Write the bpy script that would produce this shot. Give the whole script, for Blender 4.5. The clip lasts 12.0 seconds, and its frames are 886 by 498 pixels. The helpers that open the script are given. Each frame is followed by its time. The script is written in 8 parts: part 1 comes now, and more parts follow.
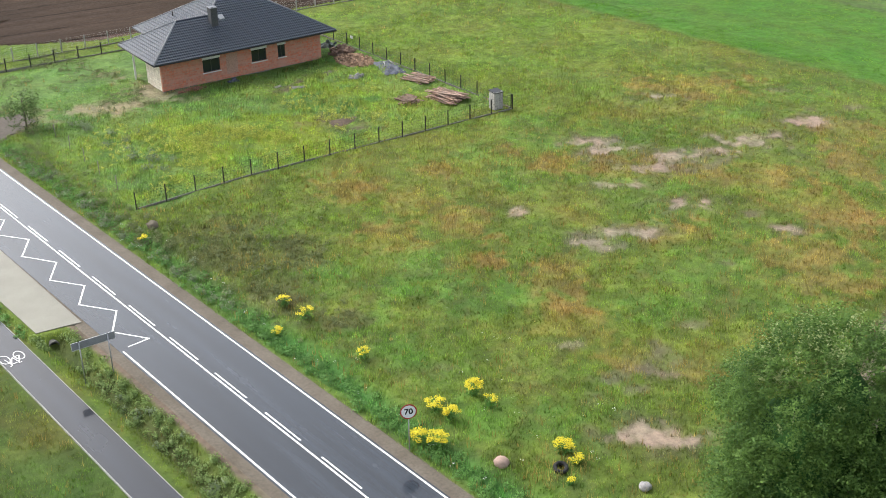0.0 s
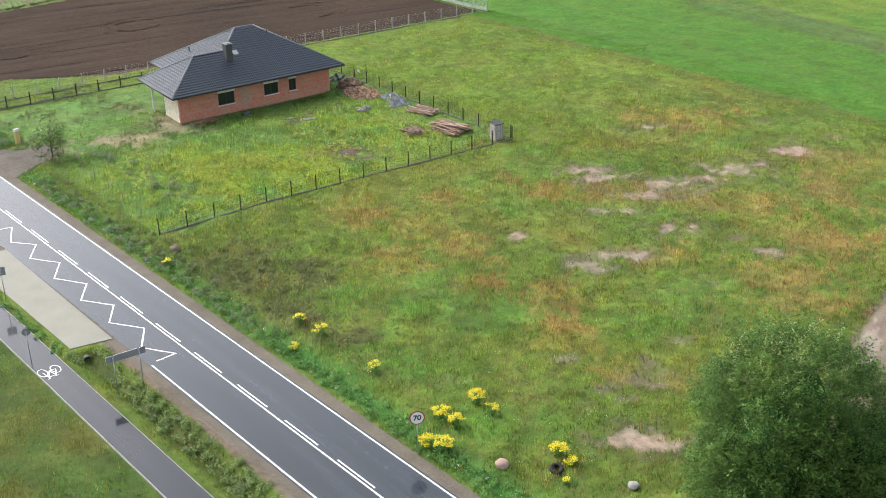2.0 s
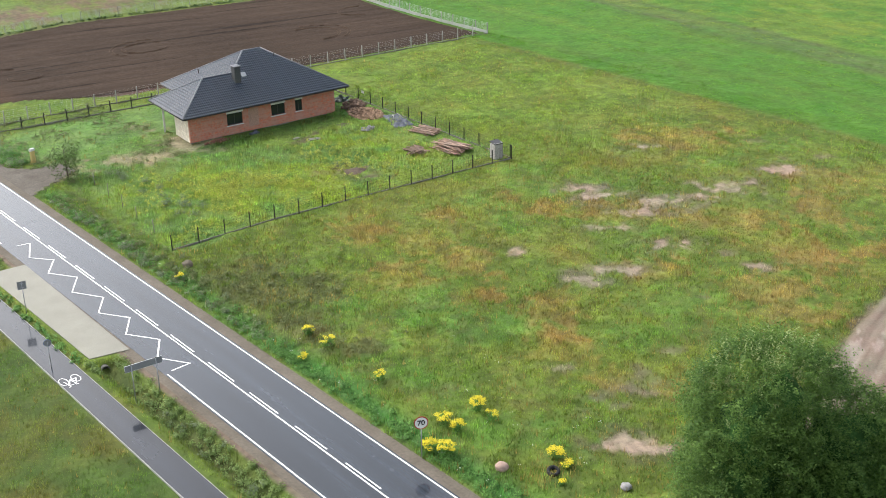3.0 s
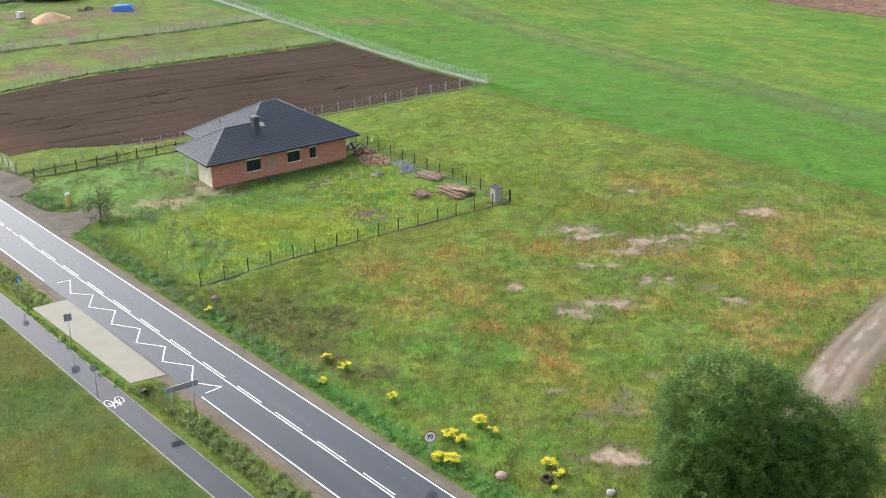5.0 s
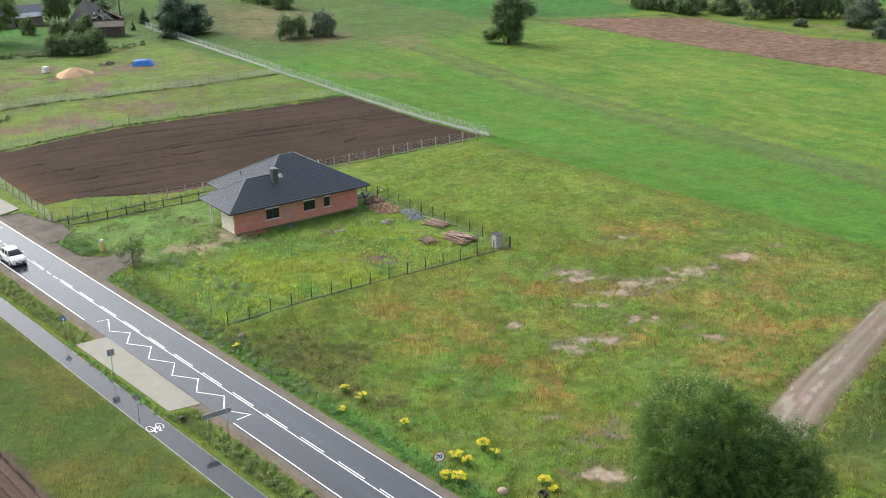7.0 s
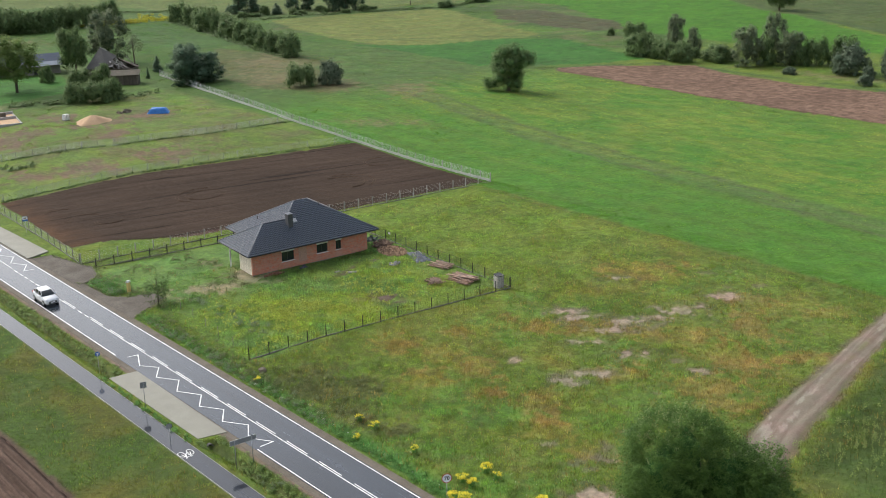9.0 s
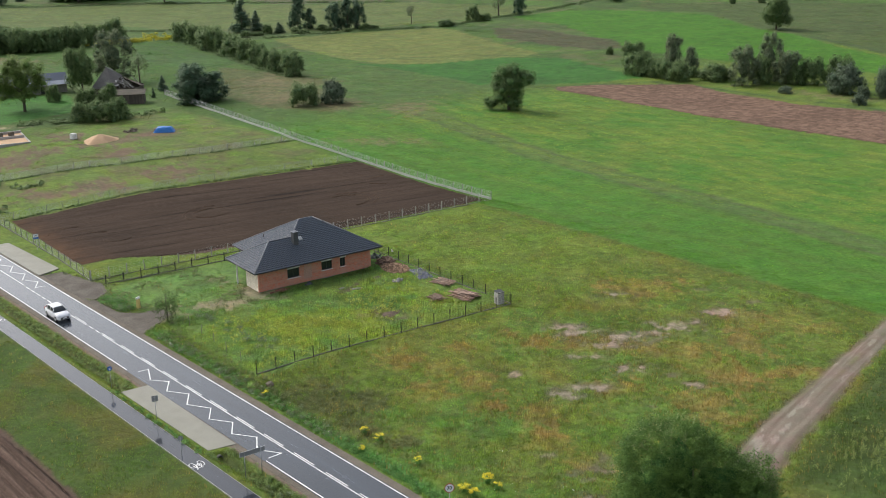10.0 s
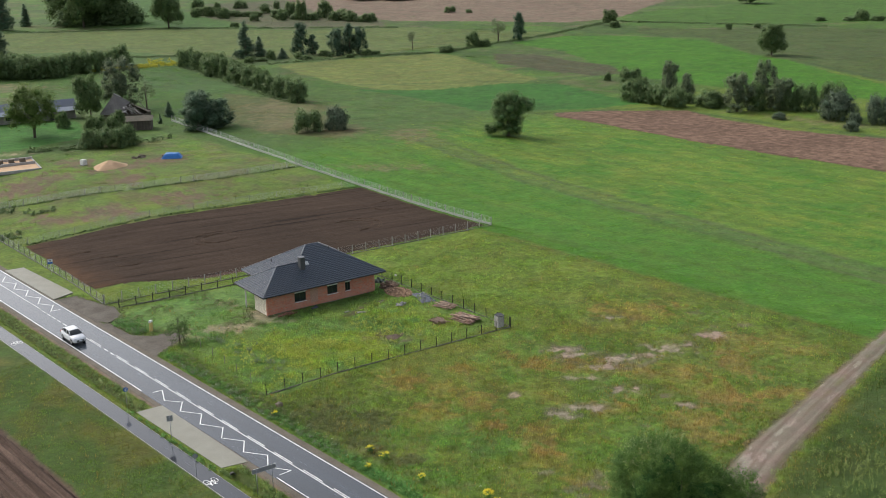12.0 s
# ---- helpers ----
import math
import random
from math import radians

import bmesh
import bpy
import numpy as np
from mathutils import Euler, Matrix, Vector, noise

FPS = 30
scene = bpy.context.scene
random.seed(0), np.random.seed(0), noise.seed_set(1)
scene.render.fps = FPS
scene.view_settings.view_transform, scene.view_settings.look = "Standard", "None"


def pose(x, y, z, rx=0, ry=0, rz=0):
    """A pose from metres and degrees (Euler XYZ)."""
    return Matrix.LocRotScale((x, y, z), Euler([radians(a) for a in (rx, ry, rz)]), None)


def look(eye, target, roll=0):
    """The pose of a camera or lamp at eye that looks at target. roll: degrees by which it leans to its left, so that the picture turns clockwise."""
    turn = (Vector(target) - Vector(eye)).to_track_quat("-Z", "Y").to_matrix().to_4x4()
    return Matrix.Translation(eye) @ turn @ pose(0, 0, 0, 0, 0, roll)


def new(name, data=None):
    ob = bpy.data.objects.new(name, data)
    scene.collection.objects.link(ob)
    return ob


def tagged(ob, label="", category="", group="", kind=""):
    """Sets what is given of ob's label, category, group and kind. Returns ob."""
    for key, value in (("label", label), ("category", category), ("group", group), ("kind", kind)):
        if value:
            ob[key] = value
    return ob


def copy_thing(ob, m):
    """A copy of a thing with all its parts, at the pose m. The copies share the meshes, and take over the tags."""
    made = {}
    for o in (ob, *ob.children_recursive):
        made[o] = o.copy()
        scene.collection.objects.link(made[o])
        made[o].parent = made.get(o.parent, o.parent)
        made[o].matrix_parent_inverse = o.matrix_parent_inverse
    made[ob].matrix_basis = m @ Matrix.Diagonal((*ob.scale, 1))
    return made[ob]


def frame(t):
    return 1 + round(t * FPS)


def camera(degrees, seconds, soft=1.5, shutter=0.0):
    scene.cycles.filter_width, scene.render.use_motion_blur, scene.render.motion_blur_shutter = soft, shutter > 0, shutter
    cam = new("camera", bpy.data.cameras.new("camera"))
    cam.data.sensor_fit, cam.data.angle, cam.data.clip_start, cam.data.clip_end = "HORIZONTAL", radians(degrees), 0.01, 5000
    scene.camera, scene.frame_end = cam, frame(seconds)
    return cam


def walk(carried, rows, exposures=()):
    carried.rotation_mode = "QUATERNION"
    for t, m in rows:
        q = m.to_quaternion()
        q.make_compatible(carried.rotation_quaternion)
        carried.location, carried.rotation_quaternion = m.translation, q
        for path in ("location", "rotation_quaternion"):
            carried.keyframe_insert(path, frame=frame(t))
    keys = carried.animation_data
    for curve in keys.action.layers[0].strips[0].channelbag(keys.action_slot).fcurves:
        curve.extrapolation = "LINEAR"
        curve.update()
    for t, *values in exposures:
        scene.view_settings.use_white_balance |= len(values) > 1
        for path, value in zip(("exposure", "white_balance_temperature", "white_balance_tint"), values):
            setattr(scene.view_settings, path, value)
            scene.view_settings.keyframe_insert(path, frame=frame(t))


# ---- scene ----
PATH = [
    (0, -34.27, -77.24, 36.70, -40.109, -26.508, -0.91),
    (0.5, -35.11, -78.12, 37.23, -40.103, -26.227, -0.93),
    (1, -35.98, -79.05, 37.76, -40.097, -25.906, -0.95),
    (1.5, -36.91, -80.06, 38.32, -40.092, -25.547, -0.97),
    (2, -37.94, -81.18, 38.93, -40.087, -25.153, -0.99),
    (2.5, -39.07, -82.42, 39.59, -40.082, -24.726, -1.00),
    (3, -40.30, -83.78, 40.32, -40.079, -24.270, -1.02),
    (5, -46.25, -90.28, 43.78, -40.068, -22.234, -1.07),
    (5.5, -47.92, -92.08, 44.74, -40.067, -21.695, -1.08),
    (6, -49.62, -93.91, 45.72, -40.066, -21.153, -1.09),
    (6.5, -51.33, -95.74, 46.70, -40.066, -20.615, -1.10),
    (7, -53.03, -97.54, 47.66, -40.066, -20.084, -1.11),
    (9, -59.22, -104.06, 51.12, -40.071, -18.149, -1.14),
    (9.5, -60.53, -105.43, 51.84, -40.074, -17.737, -1.15),
    (10, -61.71, -106.68, 52.50, -40.077, -17.364, -1.15),
    (10.5, -62.77, -107.80, 53.11, -40.081, -17.033, -1.16),
    (11, -63.72, -108.81, 53.68, -40.085, -16.748, -1.16),
    (11.5, -64.56, -109.74, 54.23, -40.089, -16.514, -1.16),
    (12, -65.32, -110.60, 54.78, -40.095, -16.333, -1.16),
]
cam = camera(42.0, 12.0, soft=0.55)
# x, y, z, heading, pitch, roll of the drone's camera
walk(cam, [(t, pose(x, y, z, 0, 0, yaw) @ pose(0, 0, 0, 90 + pitch) @ pose(0, 0, 0, 0, 0, roll))
           for t, x, y, z, yaw, pitch, roll in PATH],
     exposures=[(0, 0.45), (6, 0.5), (7, 0.38), (9, 0.05), (12, -0.15)])

# ---- light: a bright overcast summer sky with a weak veiled sun ----
SUN_ELEV, SUN_AZ = 43.0, -16.0      # azimuth clockwise from +y
world = bpy.data.worlds.new("sky")
scene.world = world
world.use_nodes = True
wn = world.node_tree
wbg = wn.nodes["Background"]
wsky = wn.nodes.new("ShaderNodeTexSky")
wsky.sky_type = "NISHITA"
wsky.sun_disc = False
wsky.sun_elevation = radians(SUN_ELEV)
wsky.sun_rotation = radians(SUN_AZ)
wsky.air_density, wsky.dust_density, wsky.ozone_density = 1.0, 6.0, 1.0
whs = wn.nodes.new("ShaderNodeHueSaturation")
whs.inputs["Saturation"].default_value = 0.35
wn.links.new(wsky.outputs["Color"], whs.inputs["Color"])
# thin even cloud in front of the blue
wcl = wn.nodes.new("ShaderNodeVectorMath")
wcl.operation = "ADD"
wcl.inputs[1].default_value = (1.35, 1.55, 1.9)
wn.links.new(whs.outputs["Color"], wcl.inputs[0])
wn.links.new(wcl.outputs["Vector"], wbg.inputs["Color"])
wbg.inputs["Strength"].default_value = 0.165
sun = new("sun", bpy.data.lights.new("sun", "SUN"))
sun.data.energy, sun.data.angle, sun.data.color = 1.1, radians(20), (1.0, 0.97, 0.92)
sd = Vector((math.sin(radians(SUN_AZ)) * math.cos(radians(SUN_ELEV)),
             math.cos(radians(SUN_AZ)) * math.cos(radians(SUN_ELEV)), math.sin(radians(SUN_ELEV))))
sun.matrix_world = look(sd * 200, (0, 0, 0))


# ---- materials ----
def shader(name):
    m = bpy.data.materials.new(name)
    m.use_nodes = True
    nt = m.node_tree
    return m, nt, nt.nodes["Principled BSDF"]


def node(nt, kind, **values):
    n = nt.nodes.new(kind)
    for k, v in values.items():
        n.inputs[k].default_value = v
    return n


def noise_tex(nt, coords, scale, detail=4.0, rough=0.6):
    n = node(nt, "ShaderNodeTexNoise", Scale=scale, Detail=detail, Roughness=rough)
    nt.links.new(coords, n.inputs["Vector"])
    return n.outputs["Fac"]


def span(nt, fac, lo, hi):
    n = node(nt, "ShaderNodeMapRange")
    n.inputs["From Min"].default_value, n.inputs["From Max"].default_value = 0.3, 0.7
    n.inputs["To Min"].default_value, n.inputs["To Max"].default_value = lo, hi
    nt.links.new(fac, n.inputs["Value"])
    return n.outputs["Result"]


def times_value(nt, color, factor):
    n = nt.nodes.new("ShaderNodeVectorMath")
    n.operation = "SCALE"
    nt.links.new(color, n.inputs[0])
    nt.links.new(factor, n.inputs["Scale"])
    return n.outputs["Vector"]


def blend(nt, fac, a, b):
    n = nt.nodes.new("ShaderNodeMix")
    n.data_type = "RGBA"
    nt.links.new(fac, n.inputs[0])
    for sock, v in ((n.inputs[6], a), (n.inputs[7], b)):
        if isinstance(v, tuple):
            sock.default_value = (*v, 1)
        else:
            nt.links.new(v, sock)
    return n.outputs[2]


def bump(nt, bsdf, fac, strength, distance):
    n = node(nt, "ShaderNodeBump", Strength=strength, Distance=distance)
    nt.links.new(fac, n.inputs["Height"])
    nt.links.new(n.outputs["Normal"], bsdf.inputs["Normal"])


def surface(name, a, b, rough=0.8, fine=30.0, broad=1.5, metal=0.0, relief=0.4, depth=0.01, vary=0.25, spec=0.4, per_object=0.0):
    """Two colours mixed by broad stains, fine grain over them, and a little relief."""
    m, nt, p = shader(name)
    co = nt.nodes.new("ShaderNodeNewGeometry").outputs["Position"]
    f1, f2 = noise_tex(nt, co, broad), noise_tex(nt, co, fine)
    col = blend(nt, span(nt, f1, 0, 1), a, b)
    col = times_value(nt, col, span(nt, f2, 1 - vary, 1 + vary))
    if per_object:
        info = nt.nodes.new("ShaderNodeObjectInfo")
        r = node(nt, "ShaderNodeMapRange")
        r.inputs["To Min"].default_value, r.inputs["To Max"].default_value = 1 - per_object, 1 + per_object
        nt.links.new(info.outputs["Random"], r.inputs["Value"])
        col = times_value(nt, col, r.outputs["Result"])
    nt.links.new(col, p.inputs["Base Color"])
    p.inputs["Roughness"].default_value, p.inputs["Metallic"].default_value = rough, metal
    p.inputs["Specular IOR Level"].default_value = spec
    bump(nt, p, f2, relief, depth)
    return m


def covered(name, rough=0.9, fine=4.0, broad=0.7, vary=0.3, translucent=0.0, relief=0.6, depth=0.06, island=0.0):
    """Plants and soil: the cover's colour comes with the mesh, grain is added."""
    m, nt, p = shader(name)
    at = nt.nodes.new("ShaderNodeAttribute")
    at.attribute_name = "cover"
    co = nt.nodes.new("ShaderNodeNewGeometry")
    f1, f2 = noise_tex(nt, co.outputs["Position"], broad), noise_tex(nt, co.outputs["Position"], fine, 6.0, 0.7)
    hue = nt.nodes.new("ShaderNodeVectorMath")
    hue.operation = "MULTIPLY"
    nt.links.new(at.outputs["Color"], hue.inputs[0])
    nt.links.new(blend(nt, span(nt, noise_tex(nt, co.outputs["Position"], 0.16, 5.0, 0.65), 0, 1), (0.85, 1.02, 0.92), (1.15, 0.99, 1.05)), hue.inputs[1])
    col = times_value(nt, hue.outputs["Vector"], span(nt, f1, 1 - vary * 0.6, 1 + vary * 0.6))
    col = times_value(nt, col, span(nt, f2, 1 - vary, 1 + vary))
    if island:
        r = node(nt, "ShaderNodeMapRange")
        r.inputs["To Min"].default_value, r.inputs["To Max"].default_value = 1 - island, 1 + island
        nt.links.new(co.outputs["Random Per Island"], r.inputs["Value"])
        col = times_value(nt, col, r.outputs["Result"])
    nt.links.new(col, p.inputs["Base Color"])
    p.inputs["Roughness"].default_value = rough
    p.inputs["Specular IOR Level"].default_value = 0.2
    if relief:
        bump(nt, p, f2, relief, depth)
    if translucent:
        tr = nt.nodes.new("ShaderNodeBsdfTranslucent")
        nt.links.new(col, tr.inputs["Color"])
        mx = node(nt, "ShaderNodeMixShader", Fac=translucent)
        nt.links.new(p.outputs["BSDF"], mx.inputs[1])
        nt.links.new(tr.outputs["BSDF"], mx.inputs[2])
        nt.links.new(mx.outputs["Shader"], nt.nodes["Material Output"].inputs["Surface"])
    return m


def foliage(name, a, b, translucent=0.35, rough=0.55, spec=0.3):
    """Leaves: two greens, each leaf a little different."""
    m, nt, p = shader(name)
    g = nt.nodes.new("ShaderNodeNewGeometry")
    f1 = noise_tex(nt, g.outputs["Position"], 0.6)
    mix = nt.nodes.new("ShaderNodeMath")
    mix.operation = "MULTIPLY_ADD"
    nt.links.new(g.outputs["Random Per Island"], mix.inputs[0])
    mix.inputs[1].default_value = 0.6
    nt.links.new(span(nt, f1, -0.1, 0.5), mix.inputs[2])
    col = blend(nt, mix.outputs["Value"], a, b)
    nt.links.new(col, p.inputs["Base Color"])
    p.inputs["Roughness"].default_value = rough
    p.inputs["Specular IOR Level"].default_value = spec
    tr = nt.nodes.new("ShaderNodeBsdfTranslucent")
    nt.links.new(col, tr.inputs["Color"])
    mx = node(nt, "ShaderNodeMixShader", Fac=translucent)
    nt.links.new(p.outputs["BSDF"], mx.inputs[1])
    nt.links.new(tr.outputs["BSDF"], mx.inputs[2])
    nt.links.new(mx.outputs["Shader"], nt.nodes["Material Output"].inputs["Surface"])
    return m


def wet_asphalt(name, base, spec, wetness):
    """Damp asphalt: grain, long wheel streaks, and gloss where it is wet."""
    m, nt, p = shader(name)
    co = nt.nodes.new("ShaderNodeNewGeometry").outputs["Position"]
    mp = node(nt, "ShaderNodeMapping", Scale=(1.3, 0.05, 1.0))
    nt.links.new(co, mp.inputs["Vector"])
    streak = noise_tex(nt, mp.outputs["Vector"], 1.0)
    grain, patch = noise_tex(nt, co, 60.0), noise_tex(nt, co, 0.25)
    col = blend(nt, span(nt, streak, 0, 1), tuple(c * 0.6 for c in base), tuple(c * 1.5 for c in base))
    col = times_value(nt, col, span(nt, grain, 0.8, 1.2))
    nt.links.new(col, p.inputs["Base Color"])
    wet = nt.nodes.new("ShaderNodeMath")
    wet.operation = "ADD"
    nt.links.new(span(nt, streak, 0.10, 0.22), wet.inputs[0])
    nt.links.new(span(nt, patch, 0.0, 0.12), wet.inputs[1])
    nt.links.new(wet.outputs["Value"], p.inputs["Roughness"])
    p.inputs["Specular IOR Level"].default_value = spec
    p.inputs["Coat Weight"].default_value, p.inputs["Coat Roughness"].default_value, p.inputs["Coat IOR"].default_value = 1.0, 0.05, wetness
    bump(nt, p, grain, 0.15, 0.003)
    return m


SOIL = covered("meadow ground", fine=1.6, broad=0.35, vary=0.36, relief=0.9, depth=0.12)
DIRT = covered("sandy track", fine=5.0, broad=0.6, vary=0.16, relief=0.5, depth=0.03)
GRASS = covered("grass blades", translucent=0.5, relief=0.0, island=0.2, fine=1.5, broad=0.3)
ASPHALT = wet_asphalt("damp asphalt", (0.020, 0.0265, 0.036), 0.22, 1.38)
PATHWAY = wet_asphalt("damp cycle path asphalt", (0.011, 0.0145, 0.022), 0.22, 1.34)
PAINT = surface("white road paint", (0.8, 0.8, 0.78), (0.62, 0.62, 0.6), 0.5, 40, 2.0, vary=0.12)
GRAVEL = surface("brown gravel", (0.105, 0.088, 0.066), (0.15, 0.128, 0.10), 0.95, 6, 0.6, relief=0.4, depth=0.01, vary=0.22)
APRON = surface("grey-brown gravel with soil", (0.078, 0.066, 0.052), (0.135, 0.118, 0.096), 0.95, 5, 0.45, relief=0.5, depth=0.015, vary=0.3)
PAVING = surface("pale paving", (0.252, 0.244, 0.198), (0.208, 0.20, 0.162), 0.6, 18, 0.5, vary=0.15)
OLDCONCRETE = surface("weathered concrete", (0.23, 0.225, 0.20), (0.14, 0.135, 0.115), 0.9, 14, 0.8, vary=0.3)
KERB = surface("concrete kerb", (0.32, 0.32, 0.30), (0.25, 0.25, 0.24), 0.8, 20, 1.0)
CONCRETE = surface("grey concrete", (0.40, 0.39, 0.37), (0.28, 0.27, 0.26), 0.85, 18, 1.0)


def furrowed(name, a, b, turn, across=0.8, dark_lines=0.0, rusty=0.0, lumps=0.0):
    """Worked soil: long uneven streaks along the work, a few dark lines, clods, stains and rusty sandy patches."""
    m, nt, p = shader(name)
    co = nt.nodes.new("ShaderNodeNewGeometry").outputs["Position"]
    mp = node(nt, "ShaderNodeMapping", Rotation=(0, 0, radians(turn)))
    sc = node(nt, "ShaderNodeMapping", Scale=(0.03, across, 1.0))
    gr = node(nt, "ShaderNodeMapping", Scale=(0.022, 0.62, 1.0))
    nt.links.new(co, mp.inputs["Vector"])
    for n in (sc, gr):
        nt.links.new(mp.outputs["Vector"], n.inputs["Vector"])
    stripe, clod, stain = noise_tex(nt, sc.outputs["Vector"], 1.0, 5.0, 0.7), noise_tex(nt, co, 3.0, 6.0, 0.7), noise_tex(nt, co, 0.06)
    col = blend(nt, span(nt, stripe, 0, 1), a, b)
    col = times_value(nt, col, span(nt, clod, 0.7, 1.3))
    col = times_value(nt, col, span(nt, stain, 0.85, 1.2))
    if dark_lines:
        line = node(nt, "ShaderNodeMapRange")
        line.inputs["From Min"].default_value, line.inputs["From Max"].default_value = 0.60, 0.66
        line.inputs["To Min"].default_value, line.inputs["To Max"].default_value = 1.0, 1 - dark_lines
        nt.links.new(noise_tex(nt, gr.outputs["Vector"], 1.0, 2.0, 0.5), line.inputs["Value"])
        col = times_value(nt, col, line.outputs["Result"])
    if lumps:
        col = times_value(nt, col, span(nt, noise_tex(nt, co, 0.45, 3.0, 0.75), 1 - lumps, 1 + lumps))
    if rusty:
        sep = nt.nodes.new("ShaderNodeSeparateXYZ")
        nt.links.new(co, sep.inputs[0])
        edge = node(nt, "ShaderNodeMapRange")
        edge.inputs["From Min"].default_value, edge.inputs["From Max"].default_value = 9.0, 2.6
        nt.links.new(sep.outputs["X"], edge.inputs["Value"])
        both = nt.nodes.new("ShaderNodeMath")
        both.operation = "MULTIPLY"
        nt.links.new(edge.outputs["Result"], both.inputs[0])
        nt.links.new(span(nt, noise_tex(nt, co, 0.22), 0.1, rusty), both.inputs[1])
        col = blend(nt, both.outputs["Value"], col, (0.105, 0.056, 0.030))
    nt.links.new(col, p.inputs["Base Color"])
    p.inputs["Roughness"].default_value, p.inputs["Specular IOR Level"].default_value = 0.95, 0.1
    bump(nt, p, clod, 0.9, 0.08)
    return m


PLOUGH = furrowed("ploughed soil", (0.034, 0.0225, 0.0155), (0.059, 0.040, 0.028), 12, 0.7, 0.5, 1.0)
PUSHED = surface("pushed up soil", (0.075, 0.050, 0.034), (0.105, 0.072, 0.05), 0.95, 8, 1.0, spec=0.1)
# strong streak contrast: shading of the ridges put into the soil colour
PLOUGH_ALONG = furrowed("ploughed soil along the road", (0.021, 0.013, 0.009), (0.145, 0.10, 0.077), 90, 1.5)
HARROWED = furrowed("harrowed soil", (0.132, 0.083, 0.057), (0.16, 0.103, 0.073), 82, 0.25, lumps=0.45)


def block_wall(name, a, b, mortar):
    """Laid clay blocks: courses with joints, each block a little different, with pale smears."""
    m, nt, p = shader(name)
    tc = nt.nodes.new("ShaderNodeTexCoord").outputs["Object"]
    sep, com = nt.nodes.new("ShaderNodeSeparateXYZ"), nt.nodes.new("ShaderNodeCombineXYZ")
    add = nt.nodes.new("ShaderNodeMath")
    nt.links.new(tc, sep.inputs[0])
    nt.links.new(sep.outputs["X"], add.inputs[0])
    nt.links.new(sep.outputs["Y"], add.inputs[1])
    nt.links.new(add.outputs[0], com.inputs["X"])
    nt.links.new(sep.outputs["Z"], com.inputs["Y"])
    br = node(nt, "ShaderNodeTexBrick", Color1=(*a, 1), Color2=(*b, 1), Mortar=(*mortar, 1), Scale=1.0)
    br.inputs["Mortar Smooth"].default_value, br.inputs["Mortar Size"].default_value, br.inputs["Brick Width"].default_value, br.inputs["Row Height"].default_value = 0.5, 0.018, 0.38, 0.25
    nt.links.new(com.outputs[0], br.inputs["Vector"])
    mp = node(nt, "ShaderNodeMapping", Scale=(0.9, 0.9, 4.0))
    nt.links.new(tc, mp.inputs["Vector"])
    f1, f2 = noise_tex(nt, mp.outputs["Vector"], 0.7, 4.0, 0.6), noise_tex(nt, tc, 3.0)
    col = times_value(nt, br.outputs["Color"], span(nt, f2, 0.82, 1.18))
    smear = span(nt, f1, -0.8, 1.1)
    col = blend(nt, smear, col, tuple(c * 0.95 + 0.05 for c in b))
    nt.links.new(col, p.inputs["Base Color"])
    p.inputs["Roughness"].default_value = 0.9
    bump(nt, p, f2, 0.4, 0.01)
    return m


BRICK = block_wall("hollow clay block wall", (0.54, 0.172, 0.098), (0.45, 0.222, 0.155), (0.44, 0.26, 0.19))
PALEBLOCK = block_wall("pale block wall", (0.80, 0.74, 0.62), (0.62, 0.54, 0.43), (0.42, 0.38, 0.32))


def roof_metal(name, across):
    """Coated steel tiles: pans running down the slope, a little dirt."""
    m, nt, p = shader(name)
    co = nt.nodes.new("ShaderNodeTexCoord").outputs["Object"]
    wave = node(nt, "ShaderNodeTexWave", Scale=1.35, Distortion=0.0)
    wave.wave_type, wave.bands_direction = "BANDS", across
    nt.links.new(co, wave.inputs["Vector"])
    dirt = noise_tex(nt, co, 1.2)
    nt.links.new(blend(nt, span(nt, dirt, 0, 1), (0.021, 0.032, 0.050), (0.033, 0.047, 0.070)), p.inputs["Base Color"])
    nt.links.new(span(nt, dirt, 0.32, 0.44), p.inputs["Roughness"])
    p.inputs["Specular IOR Level"].default_value = 0.5
    bump(nt, p, wave.outputs["Fac"], 0.6, 0.03)
    return m


ROOF_ACROSS, ROOF_ALONG = roof_metal("graphite metal tile", "X"), roof_metal("graphite metal tile of the hips", "Y")
RIDGE = surface("graphite ridge cap", (0.13, 0.14, 0.155), (0.16, 0.17, 0.185), 0.35, 14, 0.8, vary=0.1)
FRAMEDARK = surface("anthracite frame", (0.02, 0.02, 0.022), (0.03, 0.03, 0.032), 0.4, 20, 2, vary=0.1)
WHITE = surface("white coated board", (0.72, 0.72, 0.70), (0.62, 0.62, 0.60), 0.5, 20, 2, vary=0.08)
STEEL = surface("galvanised steel", (0.42, 0.43, 0.44), (0.32, 0.33, 0.34), 0.45, 20, 2, metal=0.7, vary=0.1)
SIGNBACK = surface("grey sign back", (0.26, 0.27, 0.28), (0.20, 0.21, 0.22), 0.5, 20, 2, vary=0.1)
BLACKWIRE = surface("black coated steel", (0.012, 0.013, 0.013), (0.02, 0.02, 0.02), 0.5, 20, 2, vary=0.1)
WEATHERED = surface("weathered grey wood", (0.30, 0.28, 0.25), (0.20, 0.18, 0.16), 0.9, 8, 1.5, vary=0.25, per_object=0.15)
PLANKWOOD = surface("reddish old boards", (0.31, 0.195, 0.14), (0.24, 0.18, 0.14), 0.9, 8, 1.2, vary=0.25, per_object=0.35)
